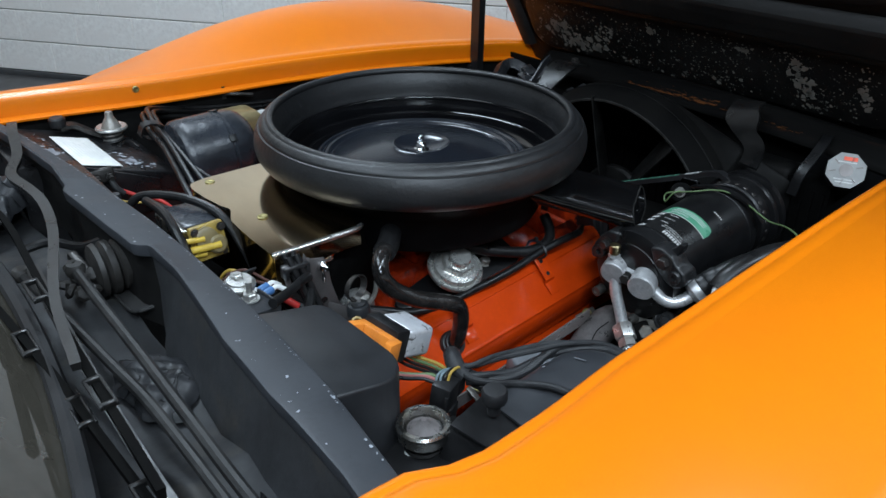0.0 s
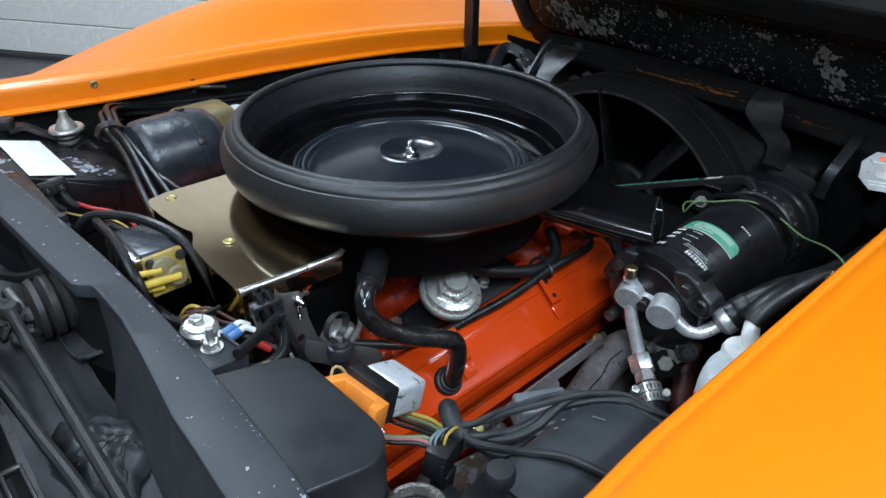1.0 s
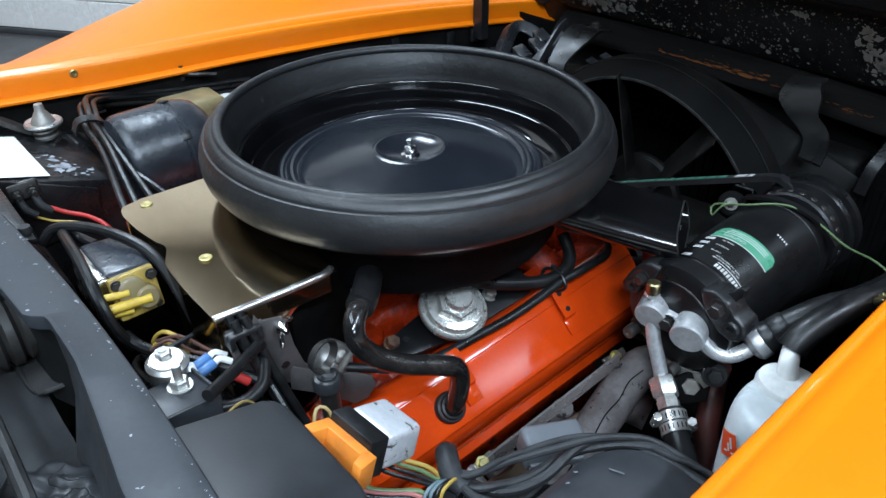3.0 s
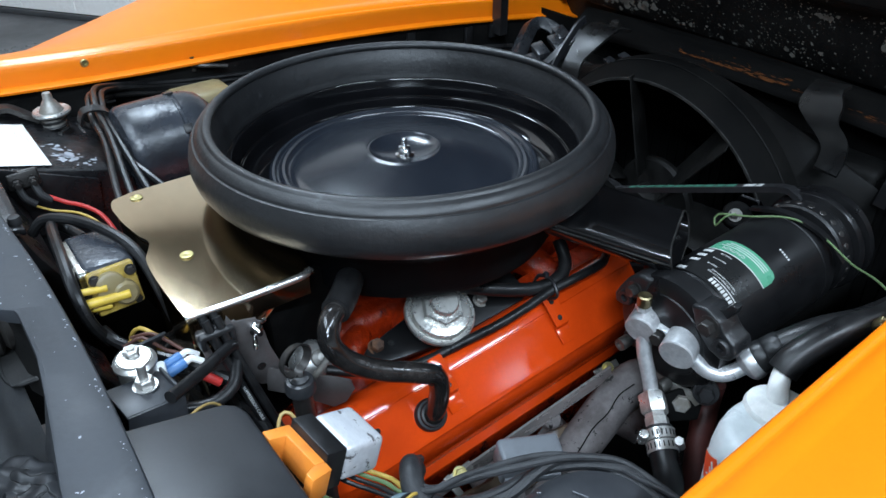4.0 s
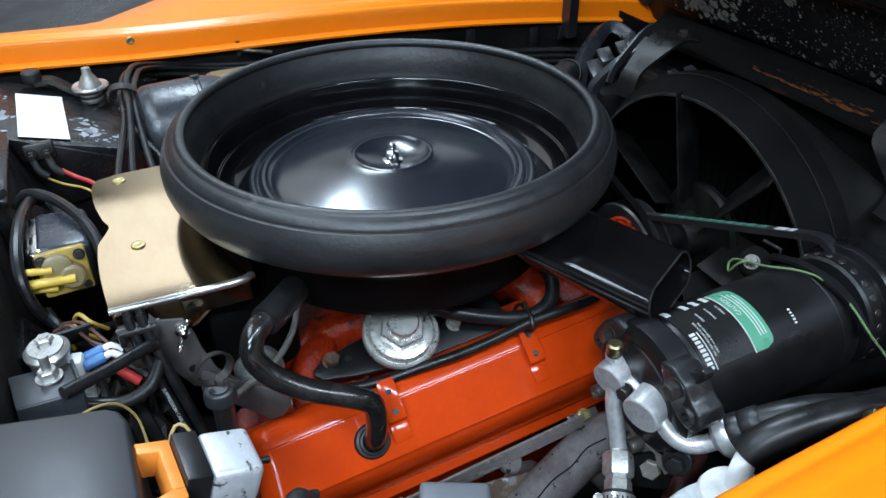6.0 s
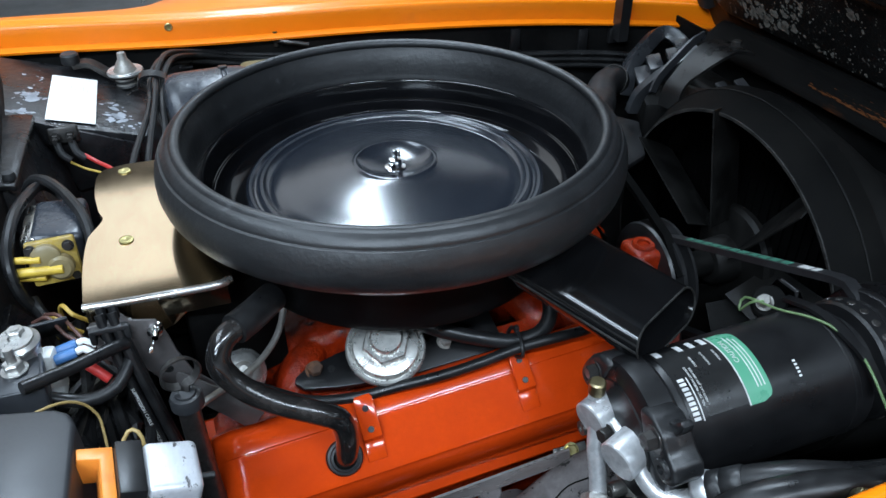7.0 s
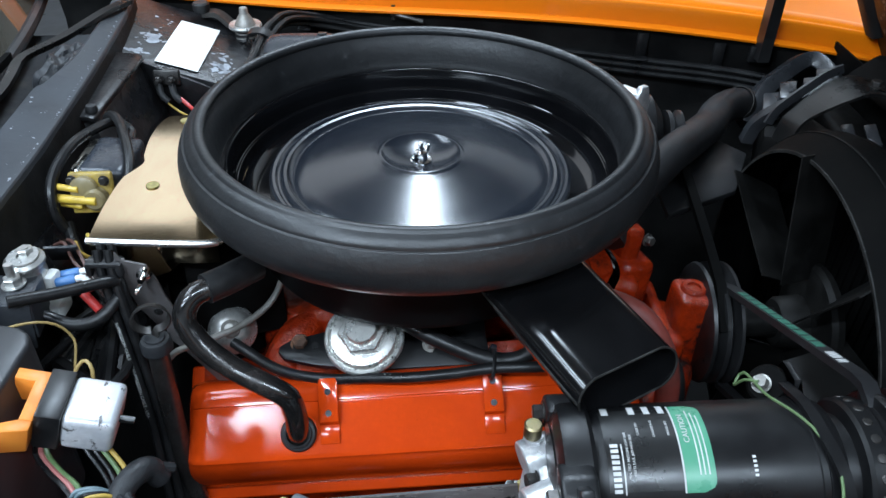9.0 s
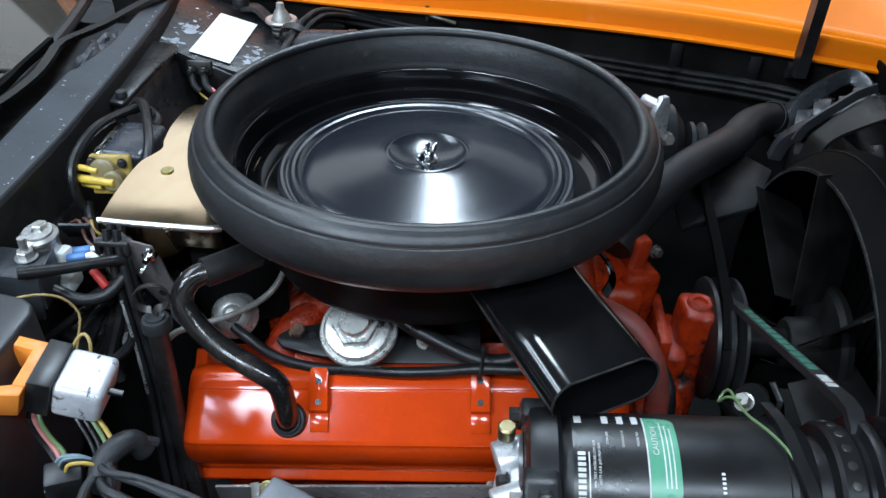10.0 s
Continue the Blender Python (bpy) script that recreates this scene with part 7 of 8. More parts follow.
br = thing("brake_reservoir", (-0.05, 0.50, 0.66), "yellowed plastic fluid reservoir with a white cap", "reservoir")
part("tank", box((0.11, 0.08, 0.09), (-0.075, 0.54, 0.735), 0.016, 3), M["tan"], br)
part("cap", lathe([(0, 0), (0.021, 0), (0.023, 0.003), (0.023, 0.012), (0.020, 0.016), (0, 0.017)], pose(-0.018, 0.515, 0.752, 20, -15, 0), 24), M["greycap"], br, "off-white screw cap")

# ---- wiper motor area ----
wmot = thing("wiper_motor", (-0.37, 0.03, 0.74), "grey and black wiper pump motor on the firewall", "motor")
part("case", box((0.056, 0.085, 0.06), pose(-0.372, 0.055, 0.790, 0, 3, 0), 0.008, 3), M["servo"], wmot)
part("end_cap", box((0.020, 0.082, 0.056), pose(-0.398, 0.052, 0.792, 0, 3, 0), 0.006, 3), M["zinc"], wmot, "grey metal end cap")
yv = thing("washer_valve", (-0.373, -0.01, 0.775), "yellowed plastic washer valve with three nozzles", "valve")
part("plate", box((0.048, 0.010, 0.048), pose(-0.373, -0.008, 0.804, -14, 0, 3), 0.003), M["yellow"], yv)
part("boss", join(lathe([(0, 0), (0.015, 0), (0.015, 0.007), (0.012, 0.009), (0, 0.009)], axis((-0.378, -0.013, 0.812), (-0.378, -0.9, 1.02)), 20), lathe([(0, 0), (0.013, 0), (0.013, 0.010), (0.010, 0.013), (0, 0.013)], axis((-0.366, -0.014, 0.801), (-0.366, -0.9, 1.0)), 20)), M["tan"], yv, "browned valve boss")
for z, y, r, l in ((0.815, -0.021, 0.0042, 0.026), (0.803, -0.026, 0.0056, 0.048), (0.793, -0.021, 0.0042, 0.026)):
    x1 = -0.363 if r > 0.005 else -0.382
    part("nozzle", rod((x1, y, z), (x1 - l, y + 0.005, z + 0.001), r * 0.9, 12, 0.001), M["yellowtube"], yv, "yellow nozzle")
for dx in (-0.018, 0.018):
    for dz in (-0.018, 0.018):
        part("screw", hexbolt((-0.373 + dx, -0.0125 - 0.25 * dz * 0, 0.804 + dz), (-0.373 + dx, -0.9, 1.0 + dz), 0.0048, 0.004, 0.006), M["darksteel"], yv)
hose("washer_hose", [(-0.395, -0.035, 0.76), (-0.408, -0.036, 0.79), (-0.412, -0.015, 0.822), (-0.408, 0.04, 0.836), (-0.402, 0.11, 0.825), (-0.395, 0.150, 0.812), (-0.380, 0.150, 0.798), (-0.372, 0.12, 0.80)], 0.0062, "hose", "black rubber washer hose in a loop", n=10)
hose("washer_hose", [(-0.418, 0.165, 0.80), (-0.405, 0.155, 0.818), (-0.385, 0.13, 0.826), (-0.360, 0.08, 0.830), (-0.340, 0.03, 0.822), (-0.334, -0.01, 0.80), (-0.330, -0.05, 0.76), (-0.322, -0.09, 0.70)], 0.0062, "hose", "black rubber washer hose over the motor", n=10)
hose("washer_hose", [(-0.40, -0.03, 0.775), (-0.39, -0.05, 0.765), (-0.365, -0.09, 0.762), (-0.335, -0.125, 0.757), (-0.31, -0.15, 0.74)], 0.0062, "hose", "black rubber hose below the valve", n=10)
dc = thing("firewall_duct", (-0.43, 0.256, 0.66), "black moulded duct with a flat rim on the firewall", "duct")
part("body", prism([(-0.462, 0.66), (-0.462, 0.812), (-0.440, 0.813), (-0.431, 0.806), (-0.421, 0.775), (-0.402, 0.735), (-0.393, 0.66)], 0.200, pose(0, 0.358, 0, 90, 0, 0), 0.004), M["heater"], dc)
part("rim", prism([(-0.464, 0.813), (-0.464, 0.8215), (-0.432, 0.8185), (-0.4245, 0.816), (-0.4235, 0.809), (-0.4285, 0.8085), (-0.432, 0.8125)], 0.212, pose(0, 0.362, 0, 90, 0, 0), 0.0015), M["heater"], dc, "flat rim round the duct's mouth")
part("end_web", prism([(-0.428, 0.808), (-0.300, 0.752), (-0.305, 0.700), (-0.395, 0.690)], 0.006, pose(0, 0.364, 0, 90, 0, 0), 0.0015), M["heater"], dc, "upright web between duct and box")
part("screw", lathe([(0, 0), (0.0075, 0), (0.0080, 0.003), (0.0065, 0.009), (0, 0.010)], Matrix.Translation((-0.431, 0.166, 0.8185)), 16), M["rubber"], dc, "black rubber stud")
lowduct = thing("firewall_duct", (-0.41, -0.055, 0.66), "black moulded duct low on the firewall", "duct")
part("body", prism([(-0.432, 0.66), (-0.432, 0.767), (-0.422, 0.771), (-0.413, 0.755), (-0.405, 0.743), (-0.393, 0.66)], 0.07, pose(0, -0.02, 0, 90, 0, 0), 0.004), M["heater"], lowduct)
part("flange", box((0.004, 0.09, 0.10), (-0.433, -0.055, 0.71), 0.0015), M["firewall"], lowduct)

# solenoid on its bracket, connectors
so = thing("solenoid", (-0.393, -0.137, 0.755), "bright zinc solenoid with a nut on top", "solenoid")
part("can", lathe([(0, 0), (0.016, 0), (0.017, 0.002), (0.017, 0.044), (0.0185, 0.045), (0.0195, 0.047), (0.0195, 0.050), (0.016, 0.053), (0, 0.053)], pose(-0.394, -0.137, 0.758, 4, 0, 0), 28), M["brightzinc"], so)
part("cap_washer", lathe([(0.006, 0.0532), (0.0150, 0.0532), (0.0156, 0.0538), (0.0150, 0.0550), (0.006, 0.0552)], pose(-0.394, -0.137, 0.758, 4, 0, 0), 28), M["brightzinc"], so)
part("nut", join(hexbolt((-0.394, -0.134, 0.810), (-0.394, -0.13, 1), 0.008, 0.006, 0.012), rod((-0.394, -0.134, 0.810), (-0.394, -0.1335, 0.8185), 0.004, 12)), M["brightzinc"], so)
part("foot", box((0.036, 0.03, 0.02), (-0.385, -0.142, 0.750), 0.004), M["white"], so, "white plastic foot")
sb2 = thing("stud_bracket", (-0.38, -0.19, 0.77), "folded black bracket with a bright stud nut", "bracket")
SB = Matrix.Translation((-0.014, 0.010, 0))
part("plate", join(box((0.050, 0.045, 0.003), SB @ pose(-0.386, -0.186, 0.797, 0, 8, 8), 0.001), box((0.003, 0.045, 0.045), SB @ pose(-0.361, -0.183, 0.776, 0, 4, 8), 0.001), box((0.052, 0.003, 0.054), SB @ pose(-0.385, -0.209, 0.771, 0, 8, 8), 0.001)), M["domeplastic"], sb2)
part("stud", join(hexbolt(SB @ V((-0.381, -0.178, 0.7985)), SB @ V((-0.381, -0.178, 1)), 0.0085, 0.008, 0.0115), rod(SB @ V((-0.381, -0.178, 0.798)), SB @ V((-0.3805, -0.177, 0.822)), 0.0042, 12)), M["brightzinc"], sb2, "zinc stud and nut")
hose("battery_cable", [(-0.384, -0.2035, 0.8055), (-0.366, -0.191, 0.801), (-0.350, -0.180, 0.797), (-0.311, -0.153, 0.790), (-0.306, -0.149, 0.786)], 0.0060, "hose", "thick black cable to the stud", "cable", 12)
hose("battery_cable", [(-0.395, -0.175, 0.775), (-0.372, -0.17, 0.757), (-0.345, -0.175, 0.752), (-0.32, -0.17, 0.757), (-0.305, -0.15, 0.77)], 0.0065, "hose", "thick black cable beneath the solenoid", "cable", 12)
cnr = thing("wire_connector", (-0.36, -0.137, 0.765), "blue and white crimp connectors", "connector")
part("white_block", box((0.012, 0.018, 0.026), pose(-0.375, -0.138, 0.776, 0, 0, -10), 0.003), M["white"], cnr)
for dy in (-0.006, 0.006):
    part("blue_sleeve", rod((-0.370, -0.136 + dy, 0.779), (-0.351, -0.132 + dy, 0.781), 0.0052, 12, 0.001), M["blue"], cnr, "blue crimp sleeve")
    part("tail", tube([(-0.351, -0.132 + dy, 0.781), (-0.344, -0.131 + dy, 0.782), (-0.335, -0.135 + dy, 0.776)], 0.0034, 8), M["white"], cnr)
part("red_sleeve", rod((-0.343, -0.147, 0.770), (-0.327, -0.156, 0.755), 0.0048, 12, 0.001), M["red"], cnr, "red crimp sleeve")
for k, (mt, d) in enumerate((("brownwire", 0.0), ("brownwire", 0.010))):
    hose("brown_wire", [(-0.392 + d, -0.085 + d, 0.785), (-0.375 + d, -0.095, 0.795), (-0.360 + d, -0.115, 0.785), (-0.340, -0.13, 0.778), (-0.326, -0.14, 0.76)], 0.0019, mt, "thin brown wire to the connector", "wire", 8, "loose wires")
solo("insulating_flap", box((0.032, 0.003, 0.044), pose(-0.376, -0.100, 0.786, 38, 6, 14), 0.001), M["plastic"], "small black insulating flap", "flap")
for k, (x, y) in enumerate(((-0.355, -0.075), (-0.347, -0.06))):
    hose("yellow_wire", [(x, y, 0.755), (x - 0.012, y - 0.01, 0.775), (x - 0.022, y + 0.005, 0.778), (x - 0.03, y + 0.02, 0.76), (x - 0.03, y + 0.03, 0.73)], 0.0022, "yellowwire", "thin yellow looped wire", "wire", 8, "loose wires")
solo("wire_nest", join(*[tube([(-0.40 + 0.10 * random.random(), -0.22 + 0.25 * random.random(), 0.66 + 0.05 * random.random()) for _ in range(5)], 0.004 + 0.003 * random.random(), 7, 0.015) for _ in range(16)]), M["hose"], "tangle of dirty black wires and hoses", "wires", kind="stuff")

# ---- blower box, relay, near corner ----
eb = thing("evaporator_box", (-0.39, -0.32, 0.70), "black moulded evaporator case with a rounded edge", "case")
plan = [(-0.447, -0.245), (-0.447, -0.418)] + [(-0.388 + 0.05 * math.sin(a), -0.368 - 0.05 * math.cos(a)) for a in [math.radians(9 * k) for k in range(11)]] + [(-0.338, -0.262), (-0.343, -0.250), (-0.353, -0.245)]
bm = prism(plan, 0.215, Matrix.Translation((0, 0, 0.62)), 0.006, 3)
for v in bm.verts:
    if v.co.z > 0.80:
        v.co.z -= 0.20 * (v.co.x + 0.447) + 0.05 * max(0, v.co.x + 0.40) + 0.0015 * math.sin(40 * v.co.y)
part("case", bm, M["plastic"], eb, "", 30)
part("flange", box((0.115, 0.20, 0.006), (-0.39, -0.47, 0.728), 0.002), M["black"], eb)
part("screw", lathe([(0, 0), (0.006, 0), (0.005, 0.002), (0, 0.0025)], Matrix.Translation((-0.362, -0.432, 0.731)), 14), M["white"], eb, "pale screw head")
catch_pin((-0.347, -0.436, 0.713), 0, 1, "worn zinc hood catch pin on a coil spring")
bump = thing("rubber_bumper", (-0.286, -0.473, 0.76), "round black rubber bumper on a folded bracket", "bumper")
part("bumper", lathe([(0, 0), (0.007, 0), (0.007, 0.014), (0.0125, 0.016), (0.0135, 0.019), (0.0135, 0.027), (0.0115, 0.030), (0, 0.031)], Matrix.Translation((-0.286, -0.473, 0.768)), 24), M["rubber"], bump)
part("bracket", join(box((0.07, 0.055, 0.003), pose(-0.298, -0.480, 0.765, 12, 10, 20), 0.001), box((0.003, 0.055, 0.05), pose(-0.330, -0.485, 0.745, 12, 10, 20), 0.001)), M["black"], bump)
wh = []
for i in range(25):
    x = -0.275 + 0.215 * i / 24
    fall = max(0.0, (x + 0.150) / 0.090)
    e = 0.052 * fall ** 2.6
    inner = -0.424 - 0.030 * fall ** 1.5 - 0.006 * max(0.0, (-0.15 - x) / 0.1)
    row = [(x, MID - CREASE_Y(x) + 0.012, 0.760 - e * 0.8), (x, -0.520, 0.7635 - e), (x, -0.495, 0.7655 - e)]
    for k in range(9):
        a = k / 8 * math.pi / 2
        row.append((x, inner - 0.040 * (1 - math.sin(a)), 0.7655 - e - 0.034 * (1 - math.cos(a)) - 0.004 * k / 8))
    row += [(x, inner + 0.002, 0.69 - e), (x, inner + 0.006, 0.60), (x, inner + 0.012, 0.50)]
    wh.append(row)
dome = thing("wheel_housing", (-0.17, -0.48, 0.50), "smooth dark grey moulded housing with scratches", "housing")
part("shell", grid(wh, 0.003), M["domeplastic"], dome, "", 50)
part("end_wall", grid([[(-0.275, y, 0.50), (-0.2755, y, 0.755 if y < -0.45 else 0.735)] for y in (-0.55, -0.50, -0.45, -0.425)], 0.003), M["domeplastic"], dome)
for a, b in (((-0.1515, -0.462, 0.7675), (-0.146, -0.474, 0.7678)), ((-0.188, -0.447, 0.7635), (-0.185, -0.449, 0.7638)), ((-0.172, -0.442, 0.7610), (-0.170, -0.4445, 0.7618))):
    part("scratch", rod(a, b, 0.0006, 6), M["greycover"], dome, "pale scratch")
solo("side_shelf", box((0.17, 0.20, 0.006), pose(-0.36, -0.50, 0.709, 0, 0, 0), 0.002), M["grime"], "dirty black shelf beside the fender", "shelf")

RL = Matrix.Translation((-0.275, -0.310, 0.772)) @ pose(0, 0, 0, 0, 19, 5)
rl = thing("relay", (-0.29, -0.31, 0.745), "flaked silver relay with black base on an orange holder", "relay")
part("can", box((0.042, 0.052, 0.036), RL, 0.006, 3), M["relaycan"], rl, "silver relay can with flaking paint")
part("base", box((0.020, 0.054, 0.038), RL @ Matrix.Translation((-0.031, 0, 0)), 0.0015), M["black"], rl)
part("pin", rod(RL @ V((0.021, -0.004, 0.004)), RL @ V((0.033, -0.004, 0.004)), 0.0032, 10), M["black"], rl)
ho = part("holder", prism([(-0.010, -0.026), (0.0, -0.026), (0.0, 0.028), (-0.026, 0.028), (-0.026, 0.016), (-0.010, 0.016)], 0.026, RL @ Matrix.Translation((-0.0415, 0, -0.014)), 0.001), M["orangeplastic"], rl, "orange plastic holder")
part("holder_arm", prism([(-0.022, -0.042), (0.0, -0.036), (0.0, -0.026), (-0.010, -0.026), (-0.022, -0.032)], 0.026, RL @ Matrix.Translation((-0.0415, 0, -0.014)), 0.001), M["orangeplastic"], rl)
def wire_name(mt):
    return "black_wire" if mt == "hose" else mt.replace("wire", "") + "_wire"


for k, mt in enumerate(("hose", "pinkwire", "greenwire")):
    hose(wire_name(mt), [RL @ V((-0.036, -0.022 + 0.007 * k, -0.014)), (-0.321 + 0.005 * k, -0.334, 0.751), (-0.305 + 0.0055 * k, -0.350, 0.747), (-0.289 + 0.006 * k, -0.363, 0.746), (-0.276 + 0.003 * k, -0.374, 0.738)], 0.0022, mt, "thin insulated wire under the relay", "wire", 8, "relay wires")
for k, mt in enumerate(("hose", "hose", "greenwire", "yellowwire")):
    end = (-0.243, -0.349, 0.735) if mt == "yellowwire" else (-0.262, -0.368, 0.737)
    hose(wire_name(mt), [(-0.296 + 0.006 * k, -0.312, 0.752), (-0.284 + 0.007 * k, -0.324, 0.741), (-0.269 + 0.007 * k, -0.338, 0.733), (-0.259 + 0.005 * k, -0.350, 0.729), (-0.256 + 0.004 * k, -0.357, 0.730), end], 0.0021, mt, "thin insulated wire under the relay", "wire", 8, "relay wires")
cb = thing("harness_connector", (-0.268, -0.378, 0.68), "black harness plug with coloured wires", "connector")
part("plug", join(box((0.030, 0.024, 0.034), pose(-0.272, -0.379, 0.727, 6, 4, 25), 0.003), box((0.024, 0.019, 0.034), pose(-0.270, -0.380, 0.696, 6, 4, 25), 0.003)), M["black"], cb)
part("latch", box((0.010, 0.005, 0.024), pose(-0.279, -0.391, 0.722, 6, 4, 25), 0.0015), M["black"], cb)
part("socket", box((0.022, 0.022, 0.026), pose(-0.246, -0.366, 0.722, 0, 10, 25), 0.004), M["black"], cb)
for k, mt in enumerate(("bluegreywire", "bluegreywire", "hose", "yellowwire")):
    part("wire", tube([(-0.280 + 0.004 * k, -0.374 - 0.002 * k, 0.742), (-0.275 + 0.004 * k, -0.370 - 0.003 * k, 0.748 + 0.001 * k), (-0.262 + 0.004 * k, -0.367 - 0.003 * k, 0.748 + 0.001 * k), (-0.250 + 0.003 * k, -0.365 - 0.002 * k, 0.740), (-0.244 + 0.002 * k, -0.364, 0.732)], 0.0016, 8), M[mt], cb)
hose("tan_wire", [(-0.392, -0.228, 0.79), (-0.367, -0.213, 0.788), (-0.349, -0.201, 0.776), (-0.337, -0.200, 0.756), (-0.333, -0.217, 0.742), (-0.332, -0.24, 0.72)], 0.0013, "tanwire", "thin tan wire over the evaporator case", "wire", 8, "loose wires")
hose("tan_wire", [(-0.322, -0.268, 0.72), (-0.318, -0.262, 0.755), (-0.306, -0.250, 0.775), (-0.296, -0.256, 0.770), (-0.298, -0.270, 0.74), (-0.304, -0.28, 0.71)], 0.0017, "tanwire", "thin tan wire looped behind the relay", "wire", 8, "loose wires")
solo("loom_knot", join(tube([(-0.222, -0.336, 0.722), (-0.228, -0.340, 0.738), (-0.236, -0.352, 0.743), (-0.242, -0.366, 0.740), (-0.240, -0.380, 0.735)], 0.0105, 14), tube([(-0.212, -0.330, 0.726), (-0.222, -0.336, 0.735), (-0.232, -0.341, 0.737)], 0.0045, 8)), M["tape"], "black taped knot where the looms meet", "cable")
hose("wiring_loom", [(-0.240, -0.366, 0.740), (-0.244, -0.392, 0.742), (-0.240, -0.410, 0.746), (-0.234, -0.432, 0.754), (-0.229, -0.458, 0.767), (-0.213, -0.487, 0.772), (-0.20, -0.53, 0.771)], 0.0042, "tape", "thin taped wire across the housing", "cable", 10, "taped looms")


def twisted(name, pts, r, strands, turns, wire, label):
    """Strands of taped wire wound loosely round one another along a path."""
    path = spline([V(p) for p in pts], 0.004)
    n = len(path)
    bms = []
    for k in range(strands):
        out = []
        for i, p in enumerate(path):
            t = (path[min(i + 1, n - 1)] - path[max(i - 1, 0)]).normalized()
            u = t.cross(V((0, 0, 1))).normalized()
            w = u.cross(t)
            a = 2 * math.pi * (turns * i / n + 0.07 * math.sin(9 * i / n + k) + k / strands)
            rr = r * (1.0 + 0.35 * math.sin(17 * i / n + 2.3 * k))
            out.append(p + u * rr * math.cos(a) + w * rr * 0.7 * math.sin(a))
        bms.append(tube(out[::2] + out[-1:], wire * (0.82 + 0.2 * k), 10, 0.006))
    return solo(name, join(*bms), M["tape"], label, "cable", "taped looms")


twisted("wiring_loom", [(-0.242, -0.362, 0.742), (-0.230, -0.379, 0.746), (-0.194, -0.389, 0.748), (-0.157, -0.401, 0.749), (-0.118, -0.424, 0.751), (-0.092, -0.452, 0.750), (-0.080, -0.478, 0.747), (-0.074, -0.502, 0.745), (-0.07, -0.54, 0.74)], 0.0032, 2, 1.3, 0.0036, "black taped loom wound over the housing")
twisted("wiring_loom", [(-0.240, -0.372, 0.738), (-0.226, -0.391, 0.735), (-0.205, -0.402, 0.731), (-0.178, -0.407, 0.732), (-0.150, -0.411, 0.737), (-0.124, -0.420, 0.744), (-0.098, -0.444, 0.746), (-0.084, -0.474, 0.743), (-0.078, -0.52, 0.738)], 0.0042, 2, 1.7, 0.0052, "thick black taped loom beside the housing")
twisted("wiring_loom", [(-0.236, -0.378, 0.728), (-0.222, -0.397, 0.722), (-0.200, -0.408, 0.716), (-0.175, -0.412, 0.708), (-0.150, -0.413, 0.695)], 0.0045, 2, 1.2, 0.0056, "crumpled taped loom below the housing")
fc = thing("fusible_cover", (-0.088, -0.340, 0.655), "grey plastic connector cover", "cover")
FC = Matrix.Translation((-0.090, -0.347, 0.660)) @ pose(0, 0, 0, 8, 4, -24)
bm = box((0.066, 0.034, 0.036), FC, 0.005, 3)
part("cover", bm, M["greycover"], fc, "", 40)
part("side_lip", box((0.060, 0.004, 0.010), FC @ Matrix.Translation((0.0, -0.0185, -0.008)), 0.0015), M["greycover"], fc)
pt = thing("plug_shield", (-0.02, -0.29, 0.55), "long brown steel strip shield below the rocker cover", "shield")
part("strip", sweep([V((-0.19 + 0.032 * k, -0.2865, 0.5965 + 0.00384 * k)) for k in range(10)], [(-0.0015, -0.011), (0.0015, -0.011), (0.0015, 0.0085), (-0.0015, 0.0085), (-0.0035, 0.011), (-0.005, 0.011), (-0.0035, 0.0075)]), M["stripsteel"], pt)
for x, y, z, turn in ((-0.135, -0.288, 0.611, 8), (0.106, -0.274, 0.622, -12)):
    bm = box((0.036, 0.011, 0.003), pose(x, y, z + 0.001, 38, -7, turn * 0.5), 0.001)
    bm = join(bm, box((0.009, 0.026, 0.003), pose(x - 0.012, y - 0.006, z - 0.004, 38, -7, 12), 0.001))
    clip = part("clip", bm, M["darkzinc"], pt, "dull plated spring clip")
    part("bolt", hexbolt((x, y - 0.0015, z + 0.003), (x - 0.1, -0.75, z + 0.5), 0.0062, 0.005, 0.0082), M["goldscrew"], clip, "gold plated bolt")

# ---- wiper well ----
bw = thing("wiper_pivot", (-0.49, 0.03, 0.745), "rubber bellows and bracket of the wiper drive", "pivot")
part("bellows", lathe([(0, 0), (0.018, 0), (0.034, 0.004), (0.036, 0.010), (0.030, 0.014), (0.036, 0.018), (0.036, 0.026), (0.029, 0.030), (0.034, 0.034), (0.033, 0.042), (0.022, 0.048), (0, 0.05)], axis((-0.515, 0.03, 0.79), (-0.44, 0.03, 0.79)), 32), M["bellow"], bw)
part("bracket", join(box((0.005, 0.085, 0.070), pose(-0.463, 0.0, 0.782, 0, -8, 4), 0.002), box((0.040, 0.075, 0.004), pose(-0.478, -0.004, 0.755, 0, 6, 6), 0.002), tube([(-0.494, 0.036, 0.758), (-0.497, 0.0, 0.757), (-0.492, -0.036, 0.755), (-0.466, -0.044, 0.757)], 0.003, 8)), M["grime"], bw)
for k in range(7):
    a = random.Random(40 + k)
    part("grease_clump", lathe([(0, 0), (0.008, 0.001), (0.011, 0.005), (0.008, 0.010), (0, 0.012)], pose(-0.530 + a.uniform(-0.02, 0.02), 0.035 + a.uniform(-0.035, 0.03), 0.785 + a.uniform(-0.02, 0.02), a.uniform(-60, 60), a.uniform(-60, 60), 0), 7), M["bellow"], bw, "", 10)
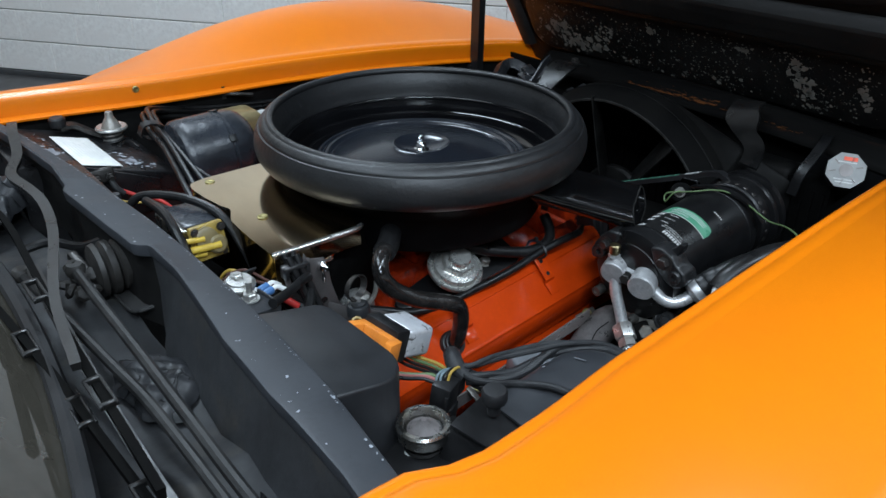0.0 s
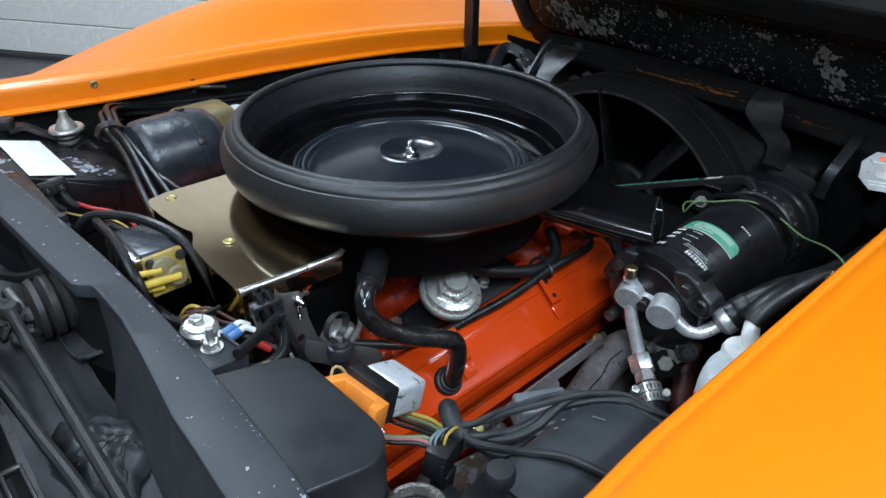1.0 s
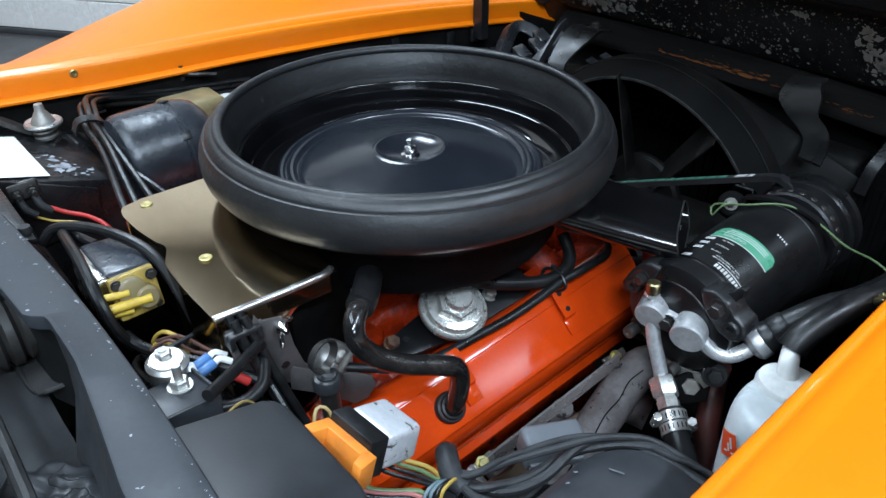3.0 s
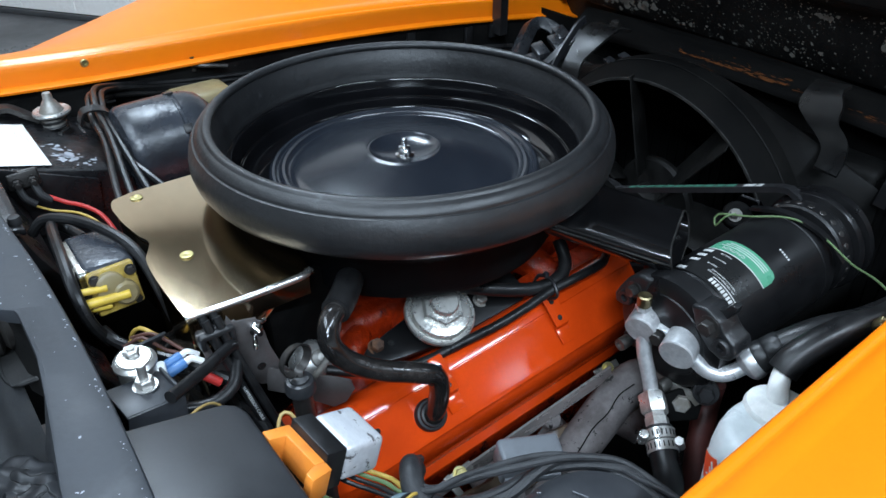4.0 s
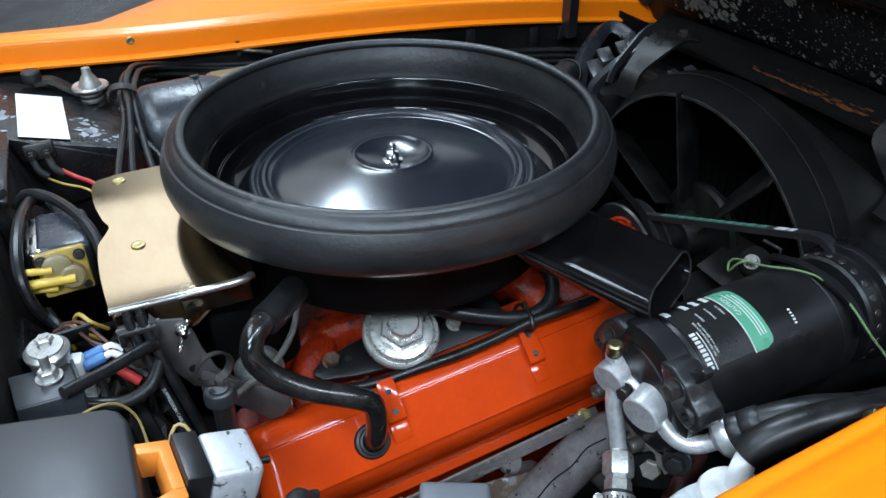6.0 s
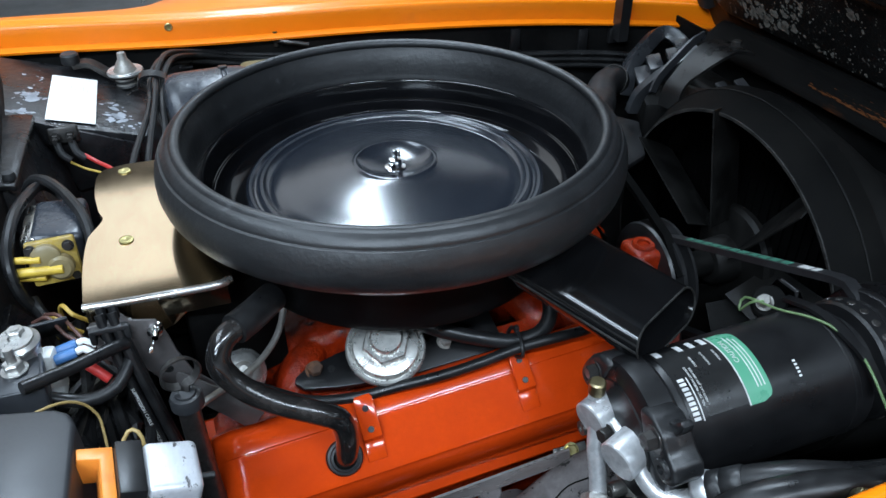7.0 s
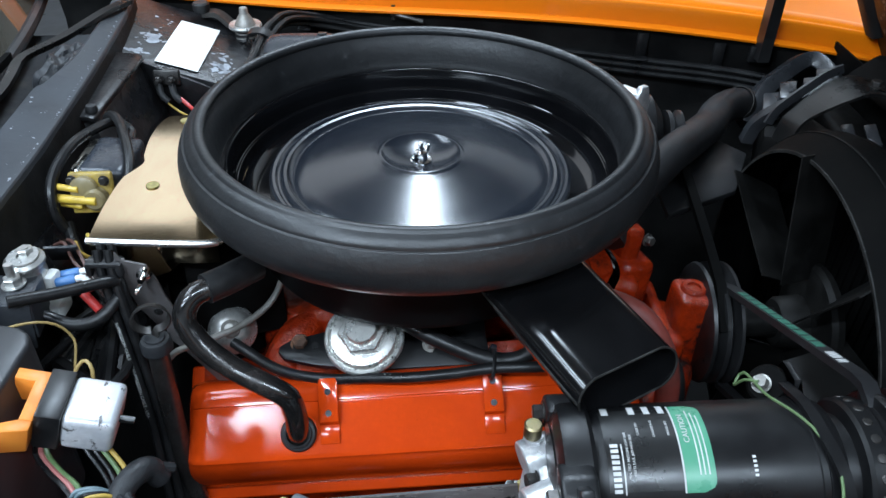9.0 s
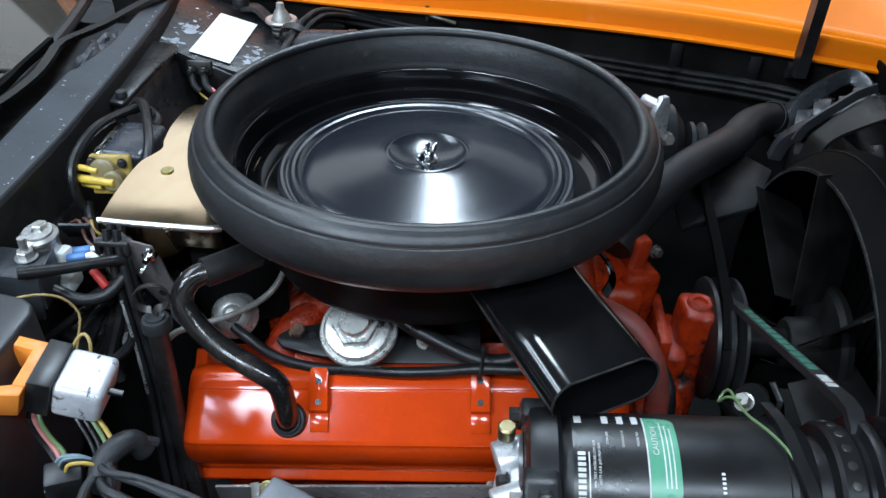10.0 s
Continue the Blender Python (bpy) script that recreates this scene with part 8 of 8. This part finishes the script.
part("crank", join(box((0.012, 0.05, 0.012), pose(-0.522, 0.045, 0.795, 20, 0, 10), 0.003), hexbolt((-0.522, 0.03, 0.79), (-0.6, 0.03, 0.79), 0.012, 0.01)), M["darksteel"], bw, "oily wiper crank")
def sealant(cx, cy, cz, rx, ry, high, label):
    """A dried lump of sealant with an uneven outline."""
    rows = []
    for i in range(31):
        r = []
        for k in range(49):
            a, f = 2 * math.pi * k / 48, i / 30
            edge = 1 + 0.10 * math.sin(3 * a + 1) + 0.06 * math.sin(7 * a) + 0.03 * math.sin(13 * a + 2)
            lump = high * (1 - f ** 5) + 0.2 * high * math.sin(9 * f * math.cos(a) + 2) * math.sin(11 * f * math.sin(a) + 1) * (0.1 < f < 0.97)
            r.append((cx + rx * edge * f * math.cos(a), cy + ry * edge * f * math.sin(a), cz + lump))
        r[-1] = r[0]
        rows.append(r)
    return solo("sealant_lump", grid(rows), M["seal"], label, "sealant", kind="structure")


sealant(-0.522, -0.185, 0.7445, 0.042, 0.068, 0.011, "cracked black sealant in the wiper well")
sealant(-0.555, 0.40, 0.765, 0.050, 0.085, 0.034, "lumpy black sealant beside the windscreen")
wl = [("wiper_link", [(-0.533, 0.030, 0.80), (-0.535, -0.08, 0.80), (-0.536, -0.186, 0.80), (-0.538, -0.324, 0.798), (-0.538, -0.42, 0.792), (-0.535, -0.55, 0.785)], 0.0066),
      ("wiper_link", [(-0.588, 0.06, 0.80), (-0.572, -0.113, 0.80), (-0.565, -0.20, 0.80), (-0.559, -0.274, 0.80), (-0.557, -0.369, 0.798), (-0.555, -0.50, 0.79)], 0.0060)]
for nme, pts, r in wl:
    t = thing(nme, pts[len(pts) // 2], "dirty steel wiper linkage rod with ball joints", "rod", "wiper links")
    part("rod", tube(pts, r, 10), M["grime"], t)
    for p, q in ((pts[0], pts[1]), (pts[-1], pts[-2])):
        part("joint", lathe([(0, -0.008), (r * 1.5, -0.007), (r * 1.9, -0.002), (r * 1.9, 0.004), (r * 1.4, 0.009), (0, 0.010)], Matrix.Translation(p), 18), M["bellow"], t)
for k in range(3):
    hose("washer_hose", [(-0.452, -0.165 - 0.02 * k, 0.80), (-0.47, -0.20 - 0.02 * k, 0.765), (-0.482, -0.274 - 0.012 * k, 0.752), (-0.497, -0.351 - 0.01 * k, 0.750), (-0.519, -0.430, 0.752), (-0.53, -0.52, 0.76)], 0.0048, "hose", "thin black hose down the wiper well", "hose", 8, "well hoses")
hose("washer_hose", [(-0.475, 0.09, 0.80), (-0.50, 0.12, 0.785), (-0.53, 0.16, 0.785), (-0.56, 0.17, 0.78)], 0.0065, "hose", "black hose into the wiper well", "hose", 8, "well hoses")


def wiper(pts, blade, label):
    t = part("wiper_arm", sweep(spline(pts, 0.02), lambda s: [(-0.008 + 0.003 * s, -0.003), (0.008 - 0.003 * s, -0.003), (0.006 - 0.002 * s, 0.005), (-0.006 + 0.002 * s, 0.005)]), M["hingedark"], car, label)
    part("blade", sweep(spline(blade, 0.02), [(-0.004, -0.006), (0.004, -0.006), (0.003, 0.006), (-0.003, 0.006)]), M["flatblack"], t)
    b = [V(p) for p in blade]
    for f in (0.2, 0.5, 0.8):
        p = b[0].lerp(b[-1], f)
        part("bridge", join(box((0.0035, 0.052, 0.005), Matrix.Translation(p + V((0.007, 0, 0.008))), 0.0015), box((0.0035, 0.052, 0.005), Matrix.Translation(p + V((-0.007, 0, 0.008))), 0.0015), box((0.016, 0.006, 0.006), Matrix.Translation(p + V((0, 0.022, 0.008))), 0.0015), box((0.016, 0.006, 0.006), Matrix.Translation(p + V((0, -0.022, 0.008))), 0.0015)), M["hingedark"], t)
    return t


wiper([(-0.480, 0.50, 0.852), (-0.493, 0.435, 0.858), (-0.515, 0.316, 0.860), (-0.541, 0.245, 0.860), (-0.534, 0.19, 0.857), (-0.530, 0.138, 0.853), (-0.542, 0.053, 0.848), (-0.585, -0.10, 0.842), (-0.605, -0.237, 0.842)], [(-0.590, 0.30, 0.838), (-0.583, 0.20, 0.838), (-0.578, 0.11, 0.836), (-0.592, -0.15, 0.828), (-0.600, -0.42, 0.820)], "black wiper arm resting in the well")
wiper([(-0.575, 0.06, 0.805), (-0.585, -0.10, 0.805), (-0.590, -0.25, 0.80), (-0.59, -0.42, 0.79), (-0.58, -0.55, 0.79)], [(-0.632, -0.02, 0.805), (-0.618, -0.20, 0.805), (-0.608, -0.38, 0.80), (-0.60, -0.50, 0.795)], "black wiper arm resting in the well")
